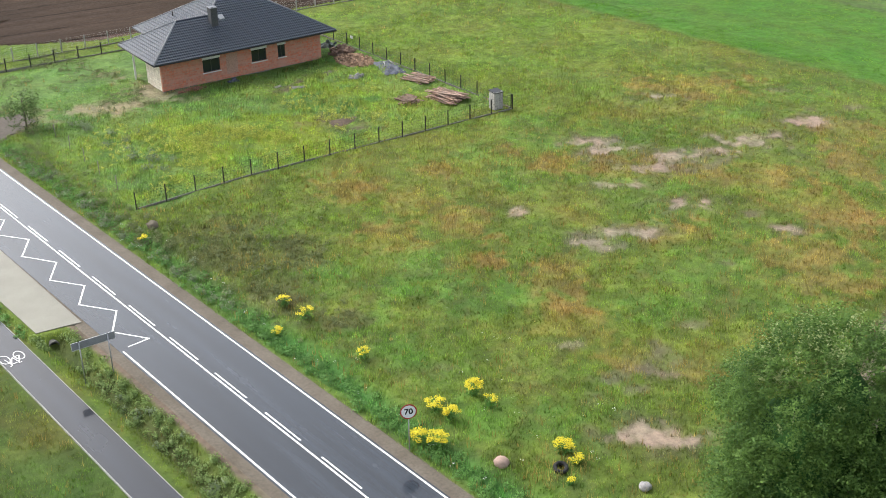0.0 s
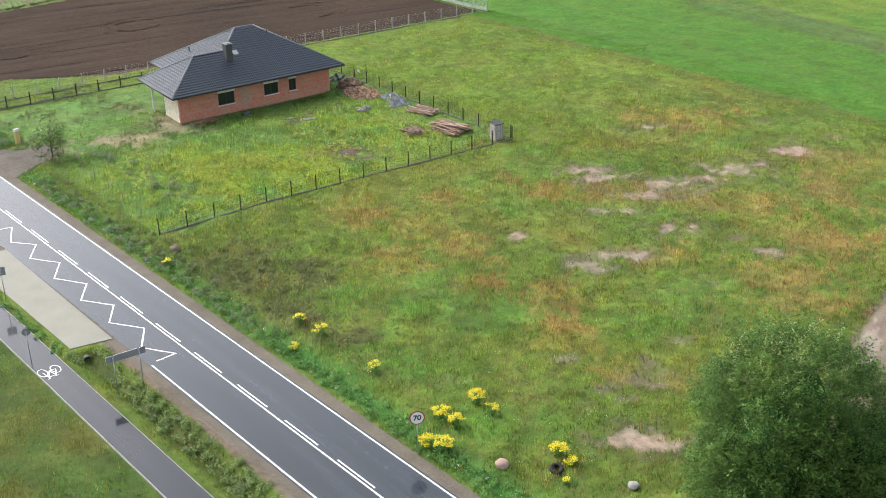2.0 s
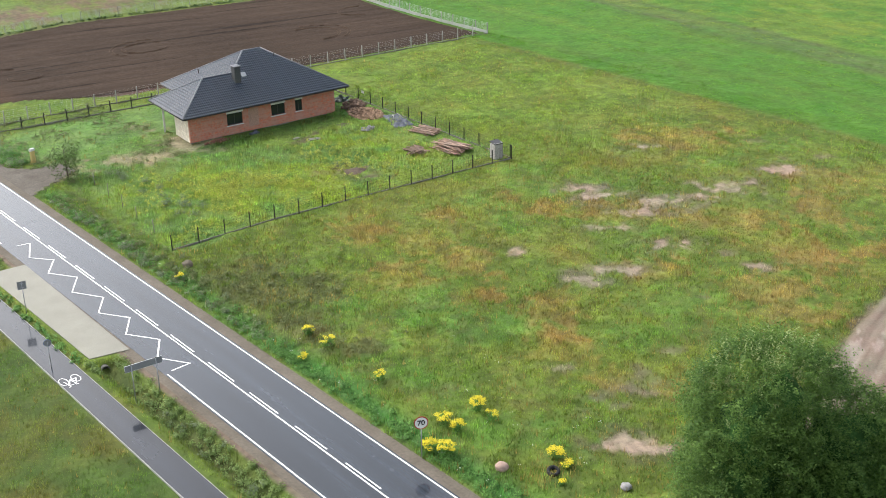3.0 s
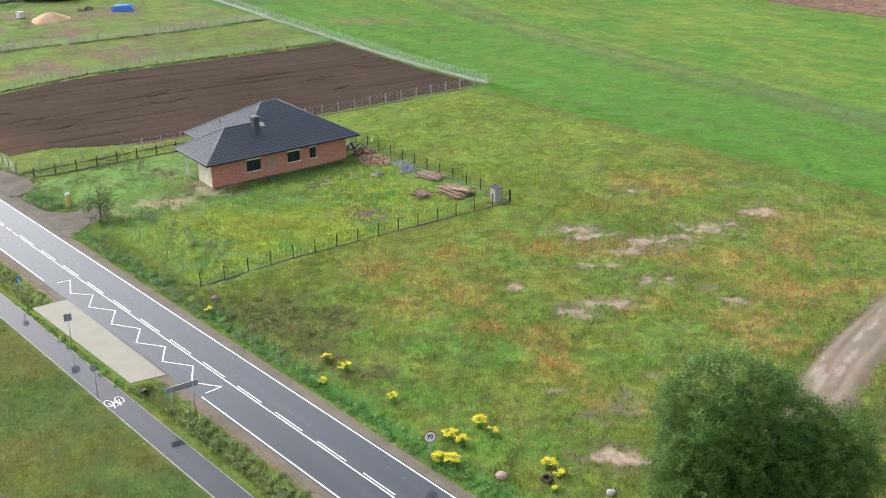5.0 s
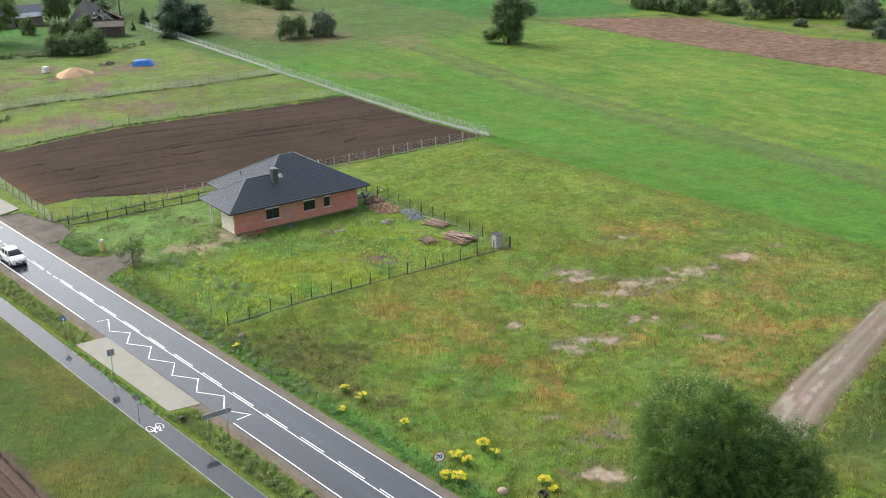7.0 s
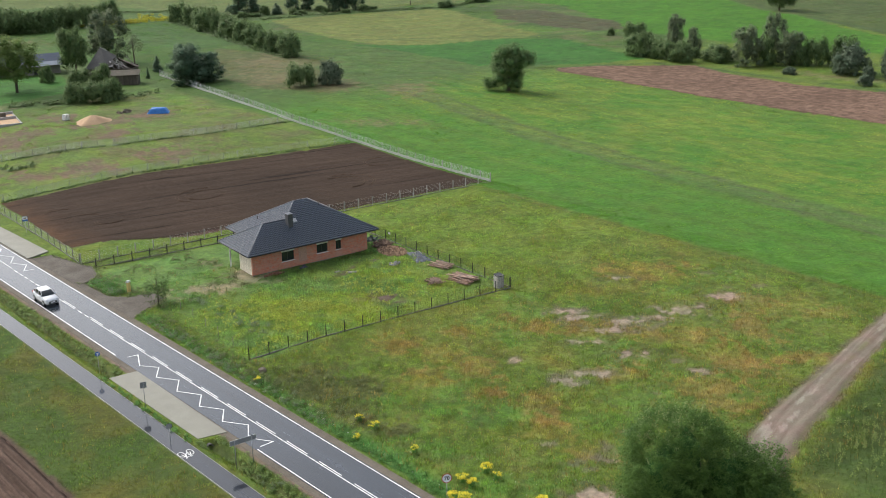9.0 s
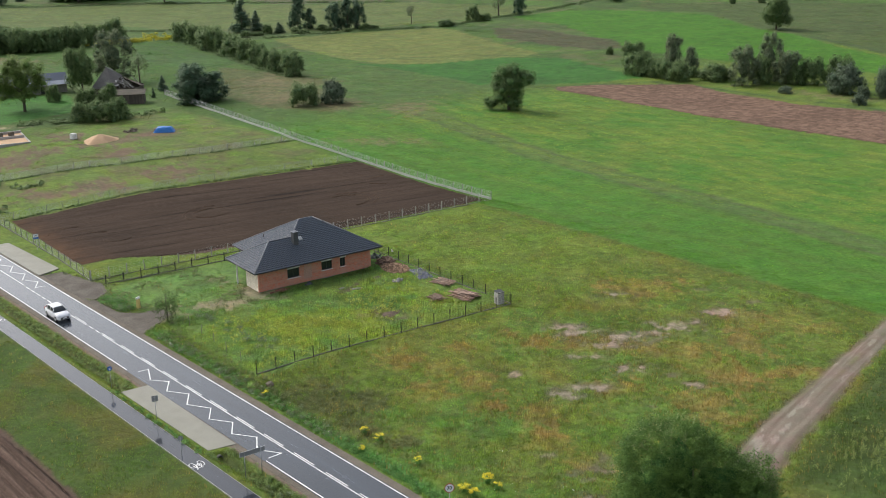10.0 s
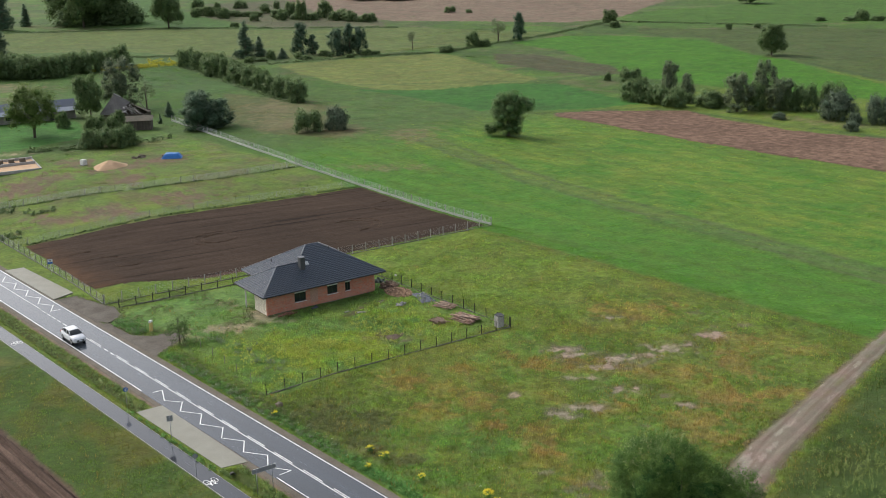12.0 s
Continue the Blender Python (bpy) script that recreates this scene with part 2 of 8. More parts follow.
BARK = surface("bark", (0.10, 0.08, 0.06), (0.16, 0.13, 0.10), 0.95, 12, 1.0, relief=0.8, depth=0.03)
GLASS, _nt, _p = shader("window glass")
_p.inputs["Base Color"].default_value = (0.02, 0.025, 0.028, 1)
_p.inputs["Roughness"].default_value = 0.05
LEAF = {
    "lime": foliage("dark lime leaves", (0.042, 0.106, 0.023), (0.18, 0.305, 0.062), 0.42, 0.6, 0.25),
    "broad": foliage("far broadleaf crown", (0.09, 0.148, 0.05), (0.165, 0.24, 0.08), 0.35),
    "bush": foliage("hedge leaves", (0.105, 0.165, 0.06), (0.18, 0.255, 0.095), 0.38),
    "maple": foliage("maple leaves", (0.115, 0.175, 0.042), (0.21, 0.285, 0.08), 0.4),
    "osier": foliage("grey willow bush leaves", (0.08, 0.115, 0.07), (0.165, 0.215, 0.135), 0.3),
    "dark": foliage("conifer needles", (0.060, 0.108, 0.064), (0.125, 0.192, 0.105), 0.25),
    "willow": foliage("greyish willow leaves", (0.135, 0.165, 0.09), (0.20, 0.245, 0.135), 0.4),
}
# leaf masses inside the crowns: the shade in there is put into their darker colour
INNER_SHADE = {k: surface("shade-dark inner leaves of " + k, a, tuple(1.9 * c for c in a), 0.9, 2.2, 0.5, relief=0.9, depth=0.2, vary=0.4, spec=0.1) for k, a in
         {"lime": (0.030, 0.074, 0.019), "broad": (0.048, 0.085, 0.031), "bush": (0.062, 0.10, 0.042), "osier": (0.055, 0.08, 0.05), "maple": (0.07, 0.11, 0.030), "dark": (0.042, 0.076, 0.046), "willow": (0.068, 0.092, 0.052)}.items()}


# ---- mesh building ----
class Geo:
    """Collects corners and faces of one mesh."""

    def __init__(self):
        self.v, self.f = [], []

    def poly(self, pts):
        n = len(self.v)
        self.v += [tuple(p) for p in pts]
        self.f.append(tuple(range(n, n + len(pts))))
        return self

    def box(self, x0, x1, y0, y1, z0, z1, m=None, taper=0.0):
        n = len(self.v)
        t = taper
        c = [(x0, y0, z0), (x1, y0, z0), (x1, y1, z0), (x0, y1, z0),
             (x0 + t, y0 + t, z1), (x1 - t, y0 + t, z1), (x1 - t, y1 - t, z1), (x0 + t, y1 - t, z1)]
        if m is not None:
            c = [tuple(m @ Vector(p)) for p in c]
        self.v += c
        self.f += [tuple(n + i for i in q) for q in ((0, 3, 2, 1), (4, 5, 6, 7), (0, 1, 5, 4), (1, 2, 6, 5), (2, 3, 7, 6), (3, 0, 4, 7))]
        return self

    def tube(self, pts, radii, sides=8, cap=True):
        """A round bar through pts."""
        n0, k = len(self.v), sides
        for i, p in enumerate(pts):
            a, b = Vector(pts[max(i - 1, 0)]), Vector(pts[min(i + 1, len(pts) - 1)])
            d = (b - a).normalized()
            s = d.cross(Vector((0.37, 0.91, 0.18)) if abs(d.z) < 0.9 else Vector((1, 0, 0))).normalized()
            w = d.cross(s)
            r = radii[i] if isinstance(radii, (list, tuple)) else radii
            for j in range(k):
                q = 2 * math.pi * j / k
                self.v.append(tuple(Vector(p) + (s * math.cos(q) + w * math.sin(q)) * r))
        for i in range(len(pts) - 1):
            for j in range(k):
                a, b = n0 + i * k + j, n0 + i * k + (j + 1) % k
                self.f.append((a, b, b + k, a + k))
        if cap:
            self.f.append(tuple(n0 + j for j in reversed(range(k))))
            self.f.append(tuple(n0 + (len(pts) - 1) * k + j for j in range(k)))
        return self

    def strip(self, left, right):
        """A ribbon between two rows of points."""
        n = len(self.v)
        for a, b in zip(left, right):
            self.v += [tuple(a), tuple(b)]
        for i in range(len(left) - 1):
            self.f.append((n + 2 * i, n + 2 * i + 1, n + 2 * i + 3, n + 2 * i + 2))
        return self

    def slab(self, outline, z0, z1):
        """An upright prism over an outline given anticlockwise."""
        n, k = len(self.v), len(outline)
        self.v += [(x, y, z0) for x, y in outline] + [(x, y, z1) for x, y in outline]
        self.f.append(tuple(n + i for i in reversed(range(k))))
        self.f.append(tuple(n + k + i for i in range(k)))
        for i in range(k):
            j = (i + 1) % k
            self.f.append((n + i, n + j, n + k + j, n + k + i))
        return self

    def mesh(self, name, material, smooth=False):
        me = bpy.data.meshes.new(name)
        me.from_pydata(self.v, [], self.f)
        me.materials.append(material)
        if smooth:
            me.polygons.foreach_set("use_smooth", [True] * len(me.polygons))
        me.update()
        return me


def part(name, geo, material, parent=None, label="", smooth=False, at=None):
    ob = new(name, geo.mesh(name, material, smooth) if isinstance(geo, Geo) else geo)
    if parent is not None:
        ob.parent = parent
    if at is not None:
        ob.matrix_basis = at
    if label:
        ob["label"] = label
    return ob


def thing(name, label, category, m=None, group="", kind=""):
    ob = new(name)
    if m is not None:
        ob.matrix_basis = m
    return tagged(ob, label, category, group, kind)


def array_mesh(name, verts, faces, material, cover=None, smooth=False, normals=None):
    """A mesh from arrays: corners (n, 3), faces (m, k), and a cover colour for each corner."""
    me = bpy.data.meshes.new(name)
    n, (m, k) = len(verts), faces.shape
    if normals is not None:
        # every face turns its front the way that it is lit from
        a, b, c = (verts[faces[:, i]] for i in (0, 1, 2))
        back = (np.cross(b - a, c - a) * normals[faces[:, 0]]).sum(1) < 0
        faces = np.where(back[:, None], faces[:, ::-1], faces)
    me.vertices.add(n)
    me.vertices.foreach_set("co", verts.astype(np.float32).ravel())
    me.loops.add(m * k)
    me.loops.foreach_set("vertex_index", faces.astype(np.int32).ravel())
    me.polygons.add(m)
    me.polygons.foreach_set("loop_start", np.arange(0, m * k, k, dtype=np.int32))
    if smooth:
        me.polygons.foreach_set("use_smooth", np.ones(m, dtype=bool))
    if cover is not None:
        at = me.attributes.new("cover", "FLOAT_COLOR", "POINT")
        at.data.foreach_set("color", np.c_[cover, np.ones(n)].astype(np.float32).ravel())
    me.materials.append(material)
    me.update(calc_edges=True)
    if normals is not None:
        me.normals_split_custom_set_from_vertices(normals)
    return me


# ---- lie of the land and its plant cover ----
RNG = np.random.default_rng(7)
LATTICE = RNG.random((256, 256))


def vnoise(x, y, scale, shift=0):
    """Smooth random values 0..1 with the given wavelength in metres."""
    u, v = x / scale + shift * 17.3, y / scale + shift * 9.1
    i, j = np.floor(u).astype(int), np.floor(v).astype(int)
    a, b = u - i, v - j
    a, b = a * a * (3 - 2 * a), b * b * (3 - 2 * b)
    g = lambda p, q: LATTICE[p % 256, q % 256]
    return (g(i, j) * (1 - a) + g(i + 1, j) * a) * (1 - b) + (g(i, j + 1) * (1 - a) + g(i + 1, j + 1) * a) * b


def fbm(x, y, scale, shift=0, octaves=4):
    s, w, t = 0.0, 1.0, 0.0
    for o in range(octaves):
        s, t = s + w * vnoise(x, y, scale / 2 ** o, shift + o), t + w
        w *= 0.55
    return s / t


def ramp(lo, hi, v):
    t = np.clip((v - lo) / (hi - lo), 0, 1)
    return t * t * (3 - 2 * t)


def inside(x, y, outline):
    """Which points lie in the outline."""
    r = np.zeros(np.shape(x), bool)
    k = len(outline)
    for i in range(k):
        (x0, y0), (x1, y1) = outline[i], outline[(i + 1) % k]
        if y0 == y1:
            continue
        r ^= ((y0 > y) != (y1 > y)) & (x < (x1 - x0) * (y - y0) / (y1 - y0) + x0)
    return r


ROAD_L, ROAD_R = -10.60, -4.60        # edges of the asphalt
PATH_L, PATH_R = -16.55, -14.65       # edges of the cycle path
PLOUGHED = [(2.1, 56.0), (2.6, 53.0), (5.2, 53.2), (8.2, 52.3), (12.8, 49.2), (18.0, 45.9), (41.0, 42.0), (70.4, 38.8), (70.1, 75.8), (55.4, 77.6), (30.1, 81.6), (10.0, 83.6), (3.6, 84.2), (3.0, 69.5)]


def land(x, y):
    """Height of the ground without its small bumps."""
    rise = 2.0 * ramp(45, 110, y) * ramp(0, 30, x) * (1 - ramp(90, 170, x))
    ditch = -0.75 * np.exp(-((x + 12.95) / 0.72) ** 2) * (1 - ramp(-14.2, -13.6, y) * (1 - ramp(5.5, 6.2, y)))
    verge = -0.30 * np.exp(-((x + 2.4) / 0.8) ** 2) * (1 - ramp(19, 21, y) * (1 - ramp(36, 38, y))) * (1 - ramp(36, 40, y))
    return rise + ditch + verge

GREEN, DEEP, LIME = np.array((0.105, 0.155, 0.024)), np.array((0.066, 0.115, 0.021)), np.array((0.145, 0.192, 0.028))
YELLOW, RUST, COOL = np.array((0.21, 0.192, 0.045)), np.array((0.222, 0.158, 0.050)), np.array((0.080, 0.19, 0.034))
SAND, BROWN = np.array((0.28, 0.222, 0.165)), np.array((0.085, 0.082, 0.035))
# bare sandy spots in the meadow: centre, half length, half width, turn in degrees
SPOTS = [(46.2, -22.9, 2.4, 1.3, -40), (42.6, -22.6, 2.0, 1.1, -40), (38.5, -20.8, 1.6, 0.72, -40), (35.3, -21.2, 1.6, 0.72, -40), (31.3, -21.9, 1.4, 0.5, -40), (36.2, -15.7, 1.9, 1.1, -40), (35.0, -13.2, 1.0, 0.58, -40),
         (32.7, -28.7, 1.7, 0.72, -40), (21.6, -20.3, 1.0, 0.65, -40), (21.9, -28.4, 1.3, 0.72, -40), (24.8, -27.9, 1.6, 0.65, -40), (6.8, -45.5, 1.5, 0.79, -40), (8.2, -45.2, 0.9, 0.5, 20),
         (12.1, -42.4, 0.9, 0.65, -40), (10.6, -36.2, 0.7, 0.36, -40), (34.2, -35.5, 1.1, 0.58, -40), (54.4, -23.5, 1.5, 1, -40), (49.7, -10.0, 1.3, 0.79, -40), (14.2, 25.2, 0.7, 1.5, -5)]
# thinner ground with soil showing through
THIN = [(13.9, -40.1, 0.7, 1.1, -40), (17.8, -39.5, 0.9, 0.43, -40), (2.8, -32.9, 0.7, 0.29, -40), (26.1, -35.6, 0.6, 0.36, -40), (59.7, -16.5, 1.0, 0.58, -40), (34.3, -32.0, 0.8, 0.43, -40), (60.6, -24.5, 1.0, 0.58, -40),
        (7.0, -41.2, 0.6, 0.58, -40), (9.4, -40.2, 0.8, 0.5, -40), (9.7, -42.1, 0.7, 0.43, -40), (24.8, -27.9, 2.6, 1.3, -40), (40.5, -21.8, 4.2, 1.6, -20), (36.5, -14.8, 2.6, 1.3, -40), (12.8, -41.0, 1.4, 1.4, -40)]
# drifts of golden and rusty grass, of fresh green, and of brown withered weeds
GOLD = [(22.2, -9.3, 1.9, 1.7), (14.4, -7.7, 2.7, 2.5), (16.9, -13.6, 2.2, 2.3), (16.8, -19.0, 2.5, 2.9), (11.5, -16.9, 2.9, 2.4), (32.3, -17.7, 5.2, 2.4), (29.8, -10.2, 1.5, 1.3), (54.6, -10.6, 6.4, 3.2), (40.4, -27.5, 6.0, 2.6),
        (39.6, -35.8, 3.4, 4.6), (30.7, -37.9, 4.2, 2.8), (27.1, -29.8, 3.4, 1.7), (16.6, -28.6, 2.1, 2.9), (12.7, -33.5, 2.0, 3.2), (11.5, -39.7, 1.7, 1.7), (13.5, -43.1, 2.0, 1.7), (29.3, -42.3, 3.2, 2.9), (47.8, -32.7, 2.3, 4.6),
        (55.1, -27.0, 2.8, 2.5), (14.3, -24.3, 2.4, 1.5), (58.0, -34.5, 4.0, 2.2), (44.0, -40.0, 5.0, 1.8)]
FRESH = [(35.2, -6.7, 3.1, 2.2), (27.2, -8.7, 2.4, 2.3), (25.6, -14.0, 1.2, 4.2), (1.7, -26.5, 3.5, 2.8), (4.5, -17.7, 2.3, 1.7), (10.8, -22.3, 2.4, 2.1), (24.4, -34.5, 3.9, 2.6), (20.5, -38.5, 4.3, 1.9), (9.6, -27.7, 3.0, 2.3),
         (2.1, -29.5, 2.1, 2.0), (40.5, -13.5, 3.5, 2.9), (60.6, -17.4, 3.3, 2.1), (35.7, -11.1, 4.5, 2.5), (2.3, -39.2, 3.7, 2.2), (16.7, -37.0, 1.8, 1.5), (33.9, -24.7, 2.7, 1.4), (6.4, -22.8, 1.9, 1.4), (52.0, -17.5, 4.0, 1.6)]
WITHERED = [(2.1, -9.6, 2.5, 3.8), (-1.2, -11.2, 1.4, 3.5), (0.1, -18.1, 2.4, 2.8), (1.3, -24.2, 2.2, 1.6), (2.4, -13.0, 2.0, 2.2), (-1.0, -8.0, 1.0, 2.3), (4.5, -14.0, 2.0, 3.0)]
SOILSPOTS = [(23.3, 5.2, 2.9, 1.7, -30), (25.5, 17.0, 2.6, 0.5, 25)]
APRONS = [[(-3.72, 20.8), (2.6, 24.6), (2.2, 27.6), (-0.6, 27.9), (-2.5, 30.0), (-2.8, 37.5), (-3.72, 37.8)], [(-3.72, 37.4), (-2.8, 37.2), (-0.1, 38.6), (0.9, 42.6), (0.1, 45.5), (-1.2, 52.0), (-3.72, 52.3)],
          [(-3.3, 52.3), (-0.9, 53.5), (-1.5, 71.8), (-3.3, 72.2)]]
STRAW = [(14.0, 27.2, 1.3, 3.6, 5), (9.0, 23.6, 5.6, 1.6, -20), (2.0, 25.5, 3.5, 2.0, 0), (17.0, 22.9, 3.0, 0.9, -5), (13.6, 23.4, 1.8, 1.4, 0), (28.5, 157.2, 5.0, 1.2, -22)]
WORN = [(38.6, 90.9, 4.6, 4.2, -40), (22.1, 92.0, 4.4, 3.6, -40), (18.7, 122.9, 5.0, 5.2, -40), (25.3, 126.2, 4.4, 4.6, -40),
        (35.6, 136.4, 3.2, 3.4, -40), (13.2, 96.2, 3.4, 2.4, -40), (38.0, 112.5, 3.2, 4.0, -40), (41.0, 125.0, 6.5, 3.5, -20), (50.0, 126.0, 6.0, 3.0, 0)]
DRY = [(111.5, 111.4, 5.6, 9.0, -40), (101.5, 125.5, 4.2, 6.0, -40), (109.6, 169.2, 8.0, 14.0, -40),
        (84.3, 85.2, 7.1, 3.0, -40), (96.0, 148.0, 6.0, 11.0, -10), (202.0, 55.0, 2.5, 14.0, 8), (46.0, 92.5, 3.0, 1.0, -20), (70.0, 268.0, 6.0, 14.0, 20)]
FIELDS = []      # outline, colour, how strongly
FIELDS.append(([(165, 113), (176, 107), (193, 89), (188, 72), (187, 52), (193, 29), (200, -60), (150, -60), (160, 11), (159, 34), (159, 66), (161, 96), (161, 109)], (0.137, 0.087, 0.061), 0.97))
FIELDS.append(([(170, 265), (205, 257), (233, 246), (235, 238), (218, 194), (208, 160), (196, 164), (171, 170), (159, 178), (157, 206), (163, 240)], (0.150, 0.178, 0.045), 0.97))
FIELDS.append(([(392, 291), (360, 296), (338, 335), (311, 376), (318, 453), (361, 556), (600, 900), (900, 520), (504, 348)], (0.205, 0.145, 0.105), 0.95))
FIELDS.append(([(280, 251), (314, 252), (334, 227), (338, 193), (310, 150), (304, 129), (285, 100), (273, 75), (250, 50), (238, 78), (234, 110), (235, 136), (244, 164), (271, 211)], (0.058, 0.168, 0.011), 0.97))
FIELDS.append(([(389, 284), (436, 305), (503, 290), (1200, 520), (1200, 200), (700, 120), (458, 179), (422, 207), (389, 232), (368, 259)], (0.066, 0.142, 0.020), 0.92))
FIELDS.append(([(145, 471), (193, 454), (231, 406), (248, 370), (292, 347), (310, 293), (324, 262), (285, 258), (248, 260), (211, 266), (187, 278), (159, 318), (151, 349), (117, 365), (90, 380), (60, 420)], (0.115, 0.150, 0.042), 0.9))
FIELDS.append(([(152, 189), (171, 172), (194, 166), (206, 151), (196, 116), (195, 106), (178, 111), (163, 121), (153, 131), (153, 146), (155, 172)], (0.040, 0.138, 0.019), 0.92))
FIELDS.append(([(248, 229), (257, 213), (254, 195), (250, 166), (238, 153), (227, 155), (226, 178), (229, 206)], (0.085, 0.078, 0.044), 0.85))
FIELDS.append(([(361, 250), (376, 222), (404, 195), (425, 160), (300, 60), (278, 78), (290, 103), (309, 133), (316, 155), (345, 198), (341, 233)], (0.074, 0.105, 0.031), 0.9))
FIELDS.append(([(28, 161), (50, 165), (60, 188), (51, 199), (42, 202), (0, 215), (0, 160)], (0.052, 0.155, 0.024), 0.95))
FIELDS.append(([(295, 651), (313, 624), (269, 519), (241, 412), (219, 431), (202, 461), (220, 560)], (0.059, 0.130, 0.026), 0.9))
FIELDS.append(([(100, 215), (128, 245), (152, 189), (155, 150), (150, 128), (118, 120), (112, 160)], (0.080, 0.140, 0.034), 0.7))
FIELDS.append(([(115, 208), (122, 178), (128, 159), (114, 155), (108, 125), (95, 119), (86, 135), (88, 160)], (0.111, 0.100, 0.044), 0.6))
FIELDS.append(([(120, 277), (134, 280), (128, 245), (131, 219), (115, 207), (106, 215), (101, 228)], (0.063, 0.126, 0.033), 0.75))
FIELDS.append(([(246, 380), (262, 500), (300, 560), (361, 556), (318, 453), (308, 380), (290, 350)], (0.111, 0.096, 0.063), 0.7))


def spots(x, y, rows, soft=0.5):
    """0..1: how bare the ground is, with ragged rims."""
    w = np.zeros(np.shape(x))
    jag = 0.5 * fbm(x, y, 2.6, 3, 4) + 0.5 * fbm(x, y, 0.8, 4, 2)
    for cx, cy, a, b, turn in rows:
        near = (np.abs(x - cx) < 3 * a + 3 * b) & (np.abs(y - cy) < 3 * a + 3 * b)
        if not near.any():
            continue
        c, s = math.cos(radians(turn)), math.sin(radians(turn))
        dx, dy = x[near] - cx, y[near] - cy
        r = np.sqrt(((dx * c + dy * s) / a) ** 2 + ((dy * c - dx * s) / b) ** 2) + (jag[near] - 0.5) * 4.6
        w[near] = np.maximum(w[near], 1 - ramp(1 - soft * 0.5, 1 + soft * 0.5, r))
    return w * (0.55 + 0.45 * ramp(0.36, 0.54, fbm(x, y, 1.3, 87, 3)))


def drifts(x, y, rows, jag=3.4):
    """0..1: how thickly one kind of plant stands, in ragged drifts."""
    w = np.zeros(np.shape(x))
    rag = 0.3 * fbm(x, y, 4.0, 13, 3) + 0.4 * vnoise(x, y, 0.65, 15) + 0.3 * fbm(x, y, 1.8, 16, 3)
    c, s = math.cos(radians(-40)), math.sin(radians(-40))
    for cx, cy, a, b in rows:
        dx, dy = x - cx, y - cy
        r = np.sqrt(((dx * c + dy * s) / a) ** 2 + ((dy * c - dx * s) / b) ** 2) + (rag - 0.5) * jag
        w = np.maximum(w, 1 - ramp(0.8, 1.2, r))
    return w


def track_side(x, y):
    """Signed distance from the middle of the sandy farm track, and its half width."""
    mid = np.interp(x, [10, 25, 31, 39, 48, 58, 70, 110, 200], [-55.5, -50.2, -48.3, -46.6, -44.5, -42.3, -39.8, -32.6, -21.8])
    half = np.interp(x, [10, 25, 31, 39, 48, 58, 70, 110, 200], [2.3, 2.15, 2.1, 1.85, 1.45, 1.2, 1.1, 1.1, 1.1])
    return (y - mid) * 0.975, half


def mixed(c, colour, w):
    return c + (np.asarray(colour) - c) * np.clip(np.asarray(w, float), 0, 1)[..., None]


# ditches and overgrown field edges: from, to, half width
BANKS = [((169.5, 269), (202, 263), 2.2), ((202, 263), (240, 247), 2.0), ((240, 247), (314, 262), 2.4), ((314, 262), (380, 282), 2.4), ((380, 278), (420, 186), 2.5),
         ((161, 115.5), (190, 99.5), 1.0), ((190, 99.5), (194, 30), 1.2), ((143, 478), (212, 434), 3.5), ((212, 434), (290, 345), 3.0), ((98, 352), (160, 316), 2.5),
         ((158, 201), (206, 162), 0.8), ((206, 162), (240, 152), 1.0), ((20, 150), (44, 158), 1.2), ((44, 158), (70, 176), 1.0),
         ((303, 124), (283, 80), 1.5), ((120, 178), (143, 285), 3.0)]


def bank(x, y, a, b, w):
    """1 on the line from a to b, falling to 0 beside it."""
    dx, dy = b[0] - a[0], b[1] - a[1]
    t = np.clip(((x - a[0]) * dx + (y - a[1]) * dy) / (dx * dx + dy * dy), 0, 1)
    return np.exp(-((x - a[0] - t * dx) ** 2 + (y - a[1] - t * dy) ** 2) / (w * w))


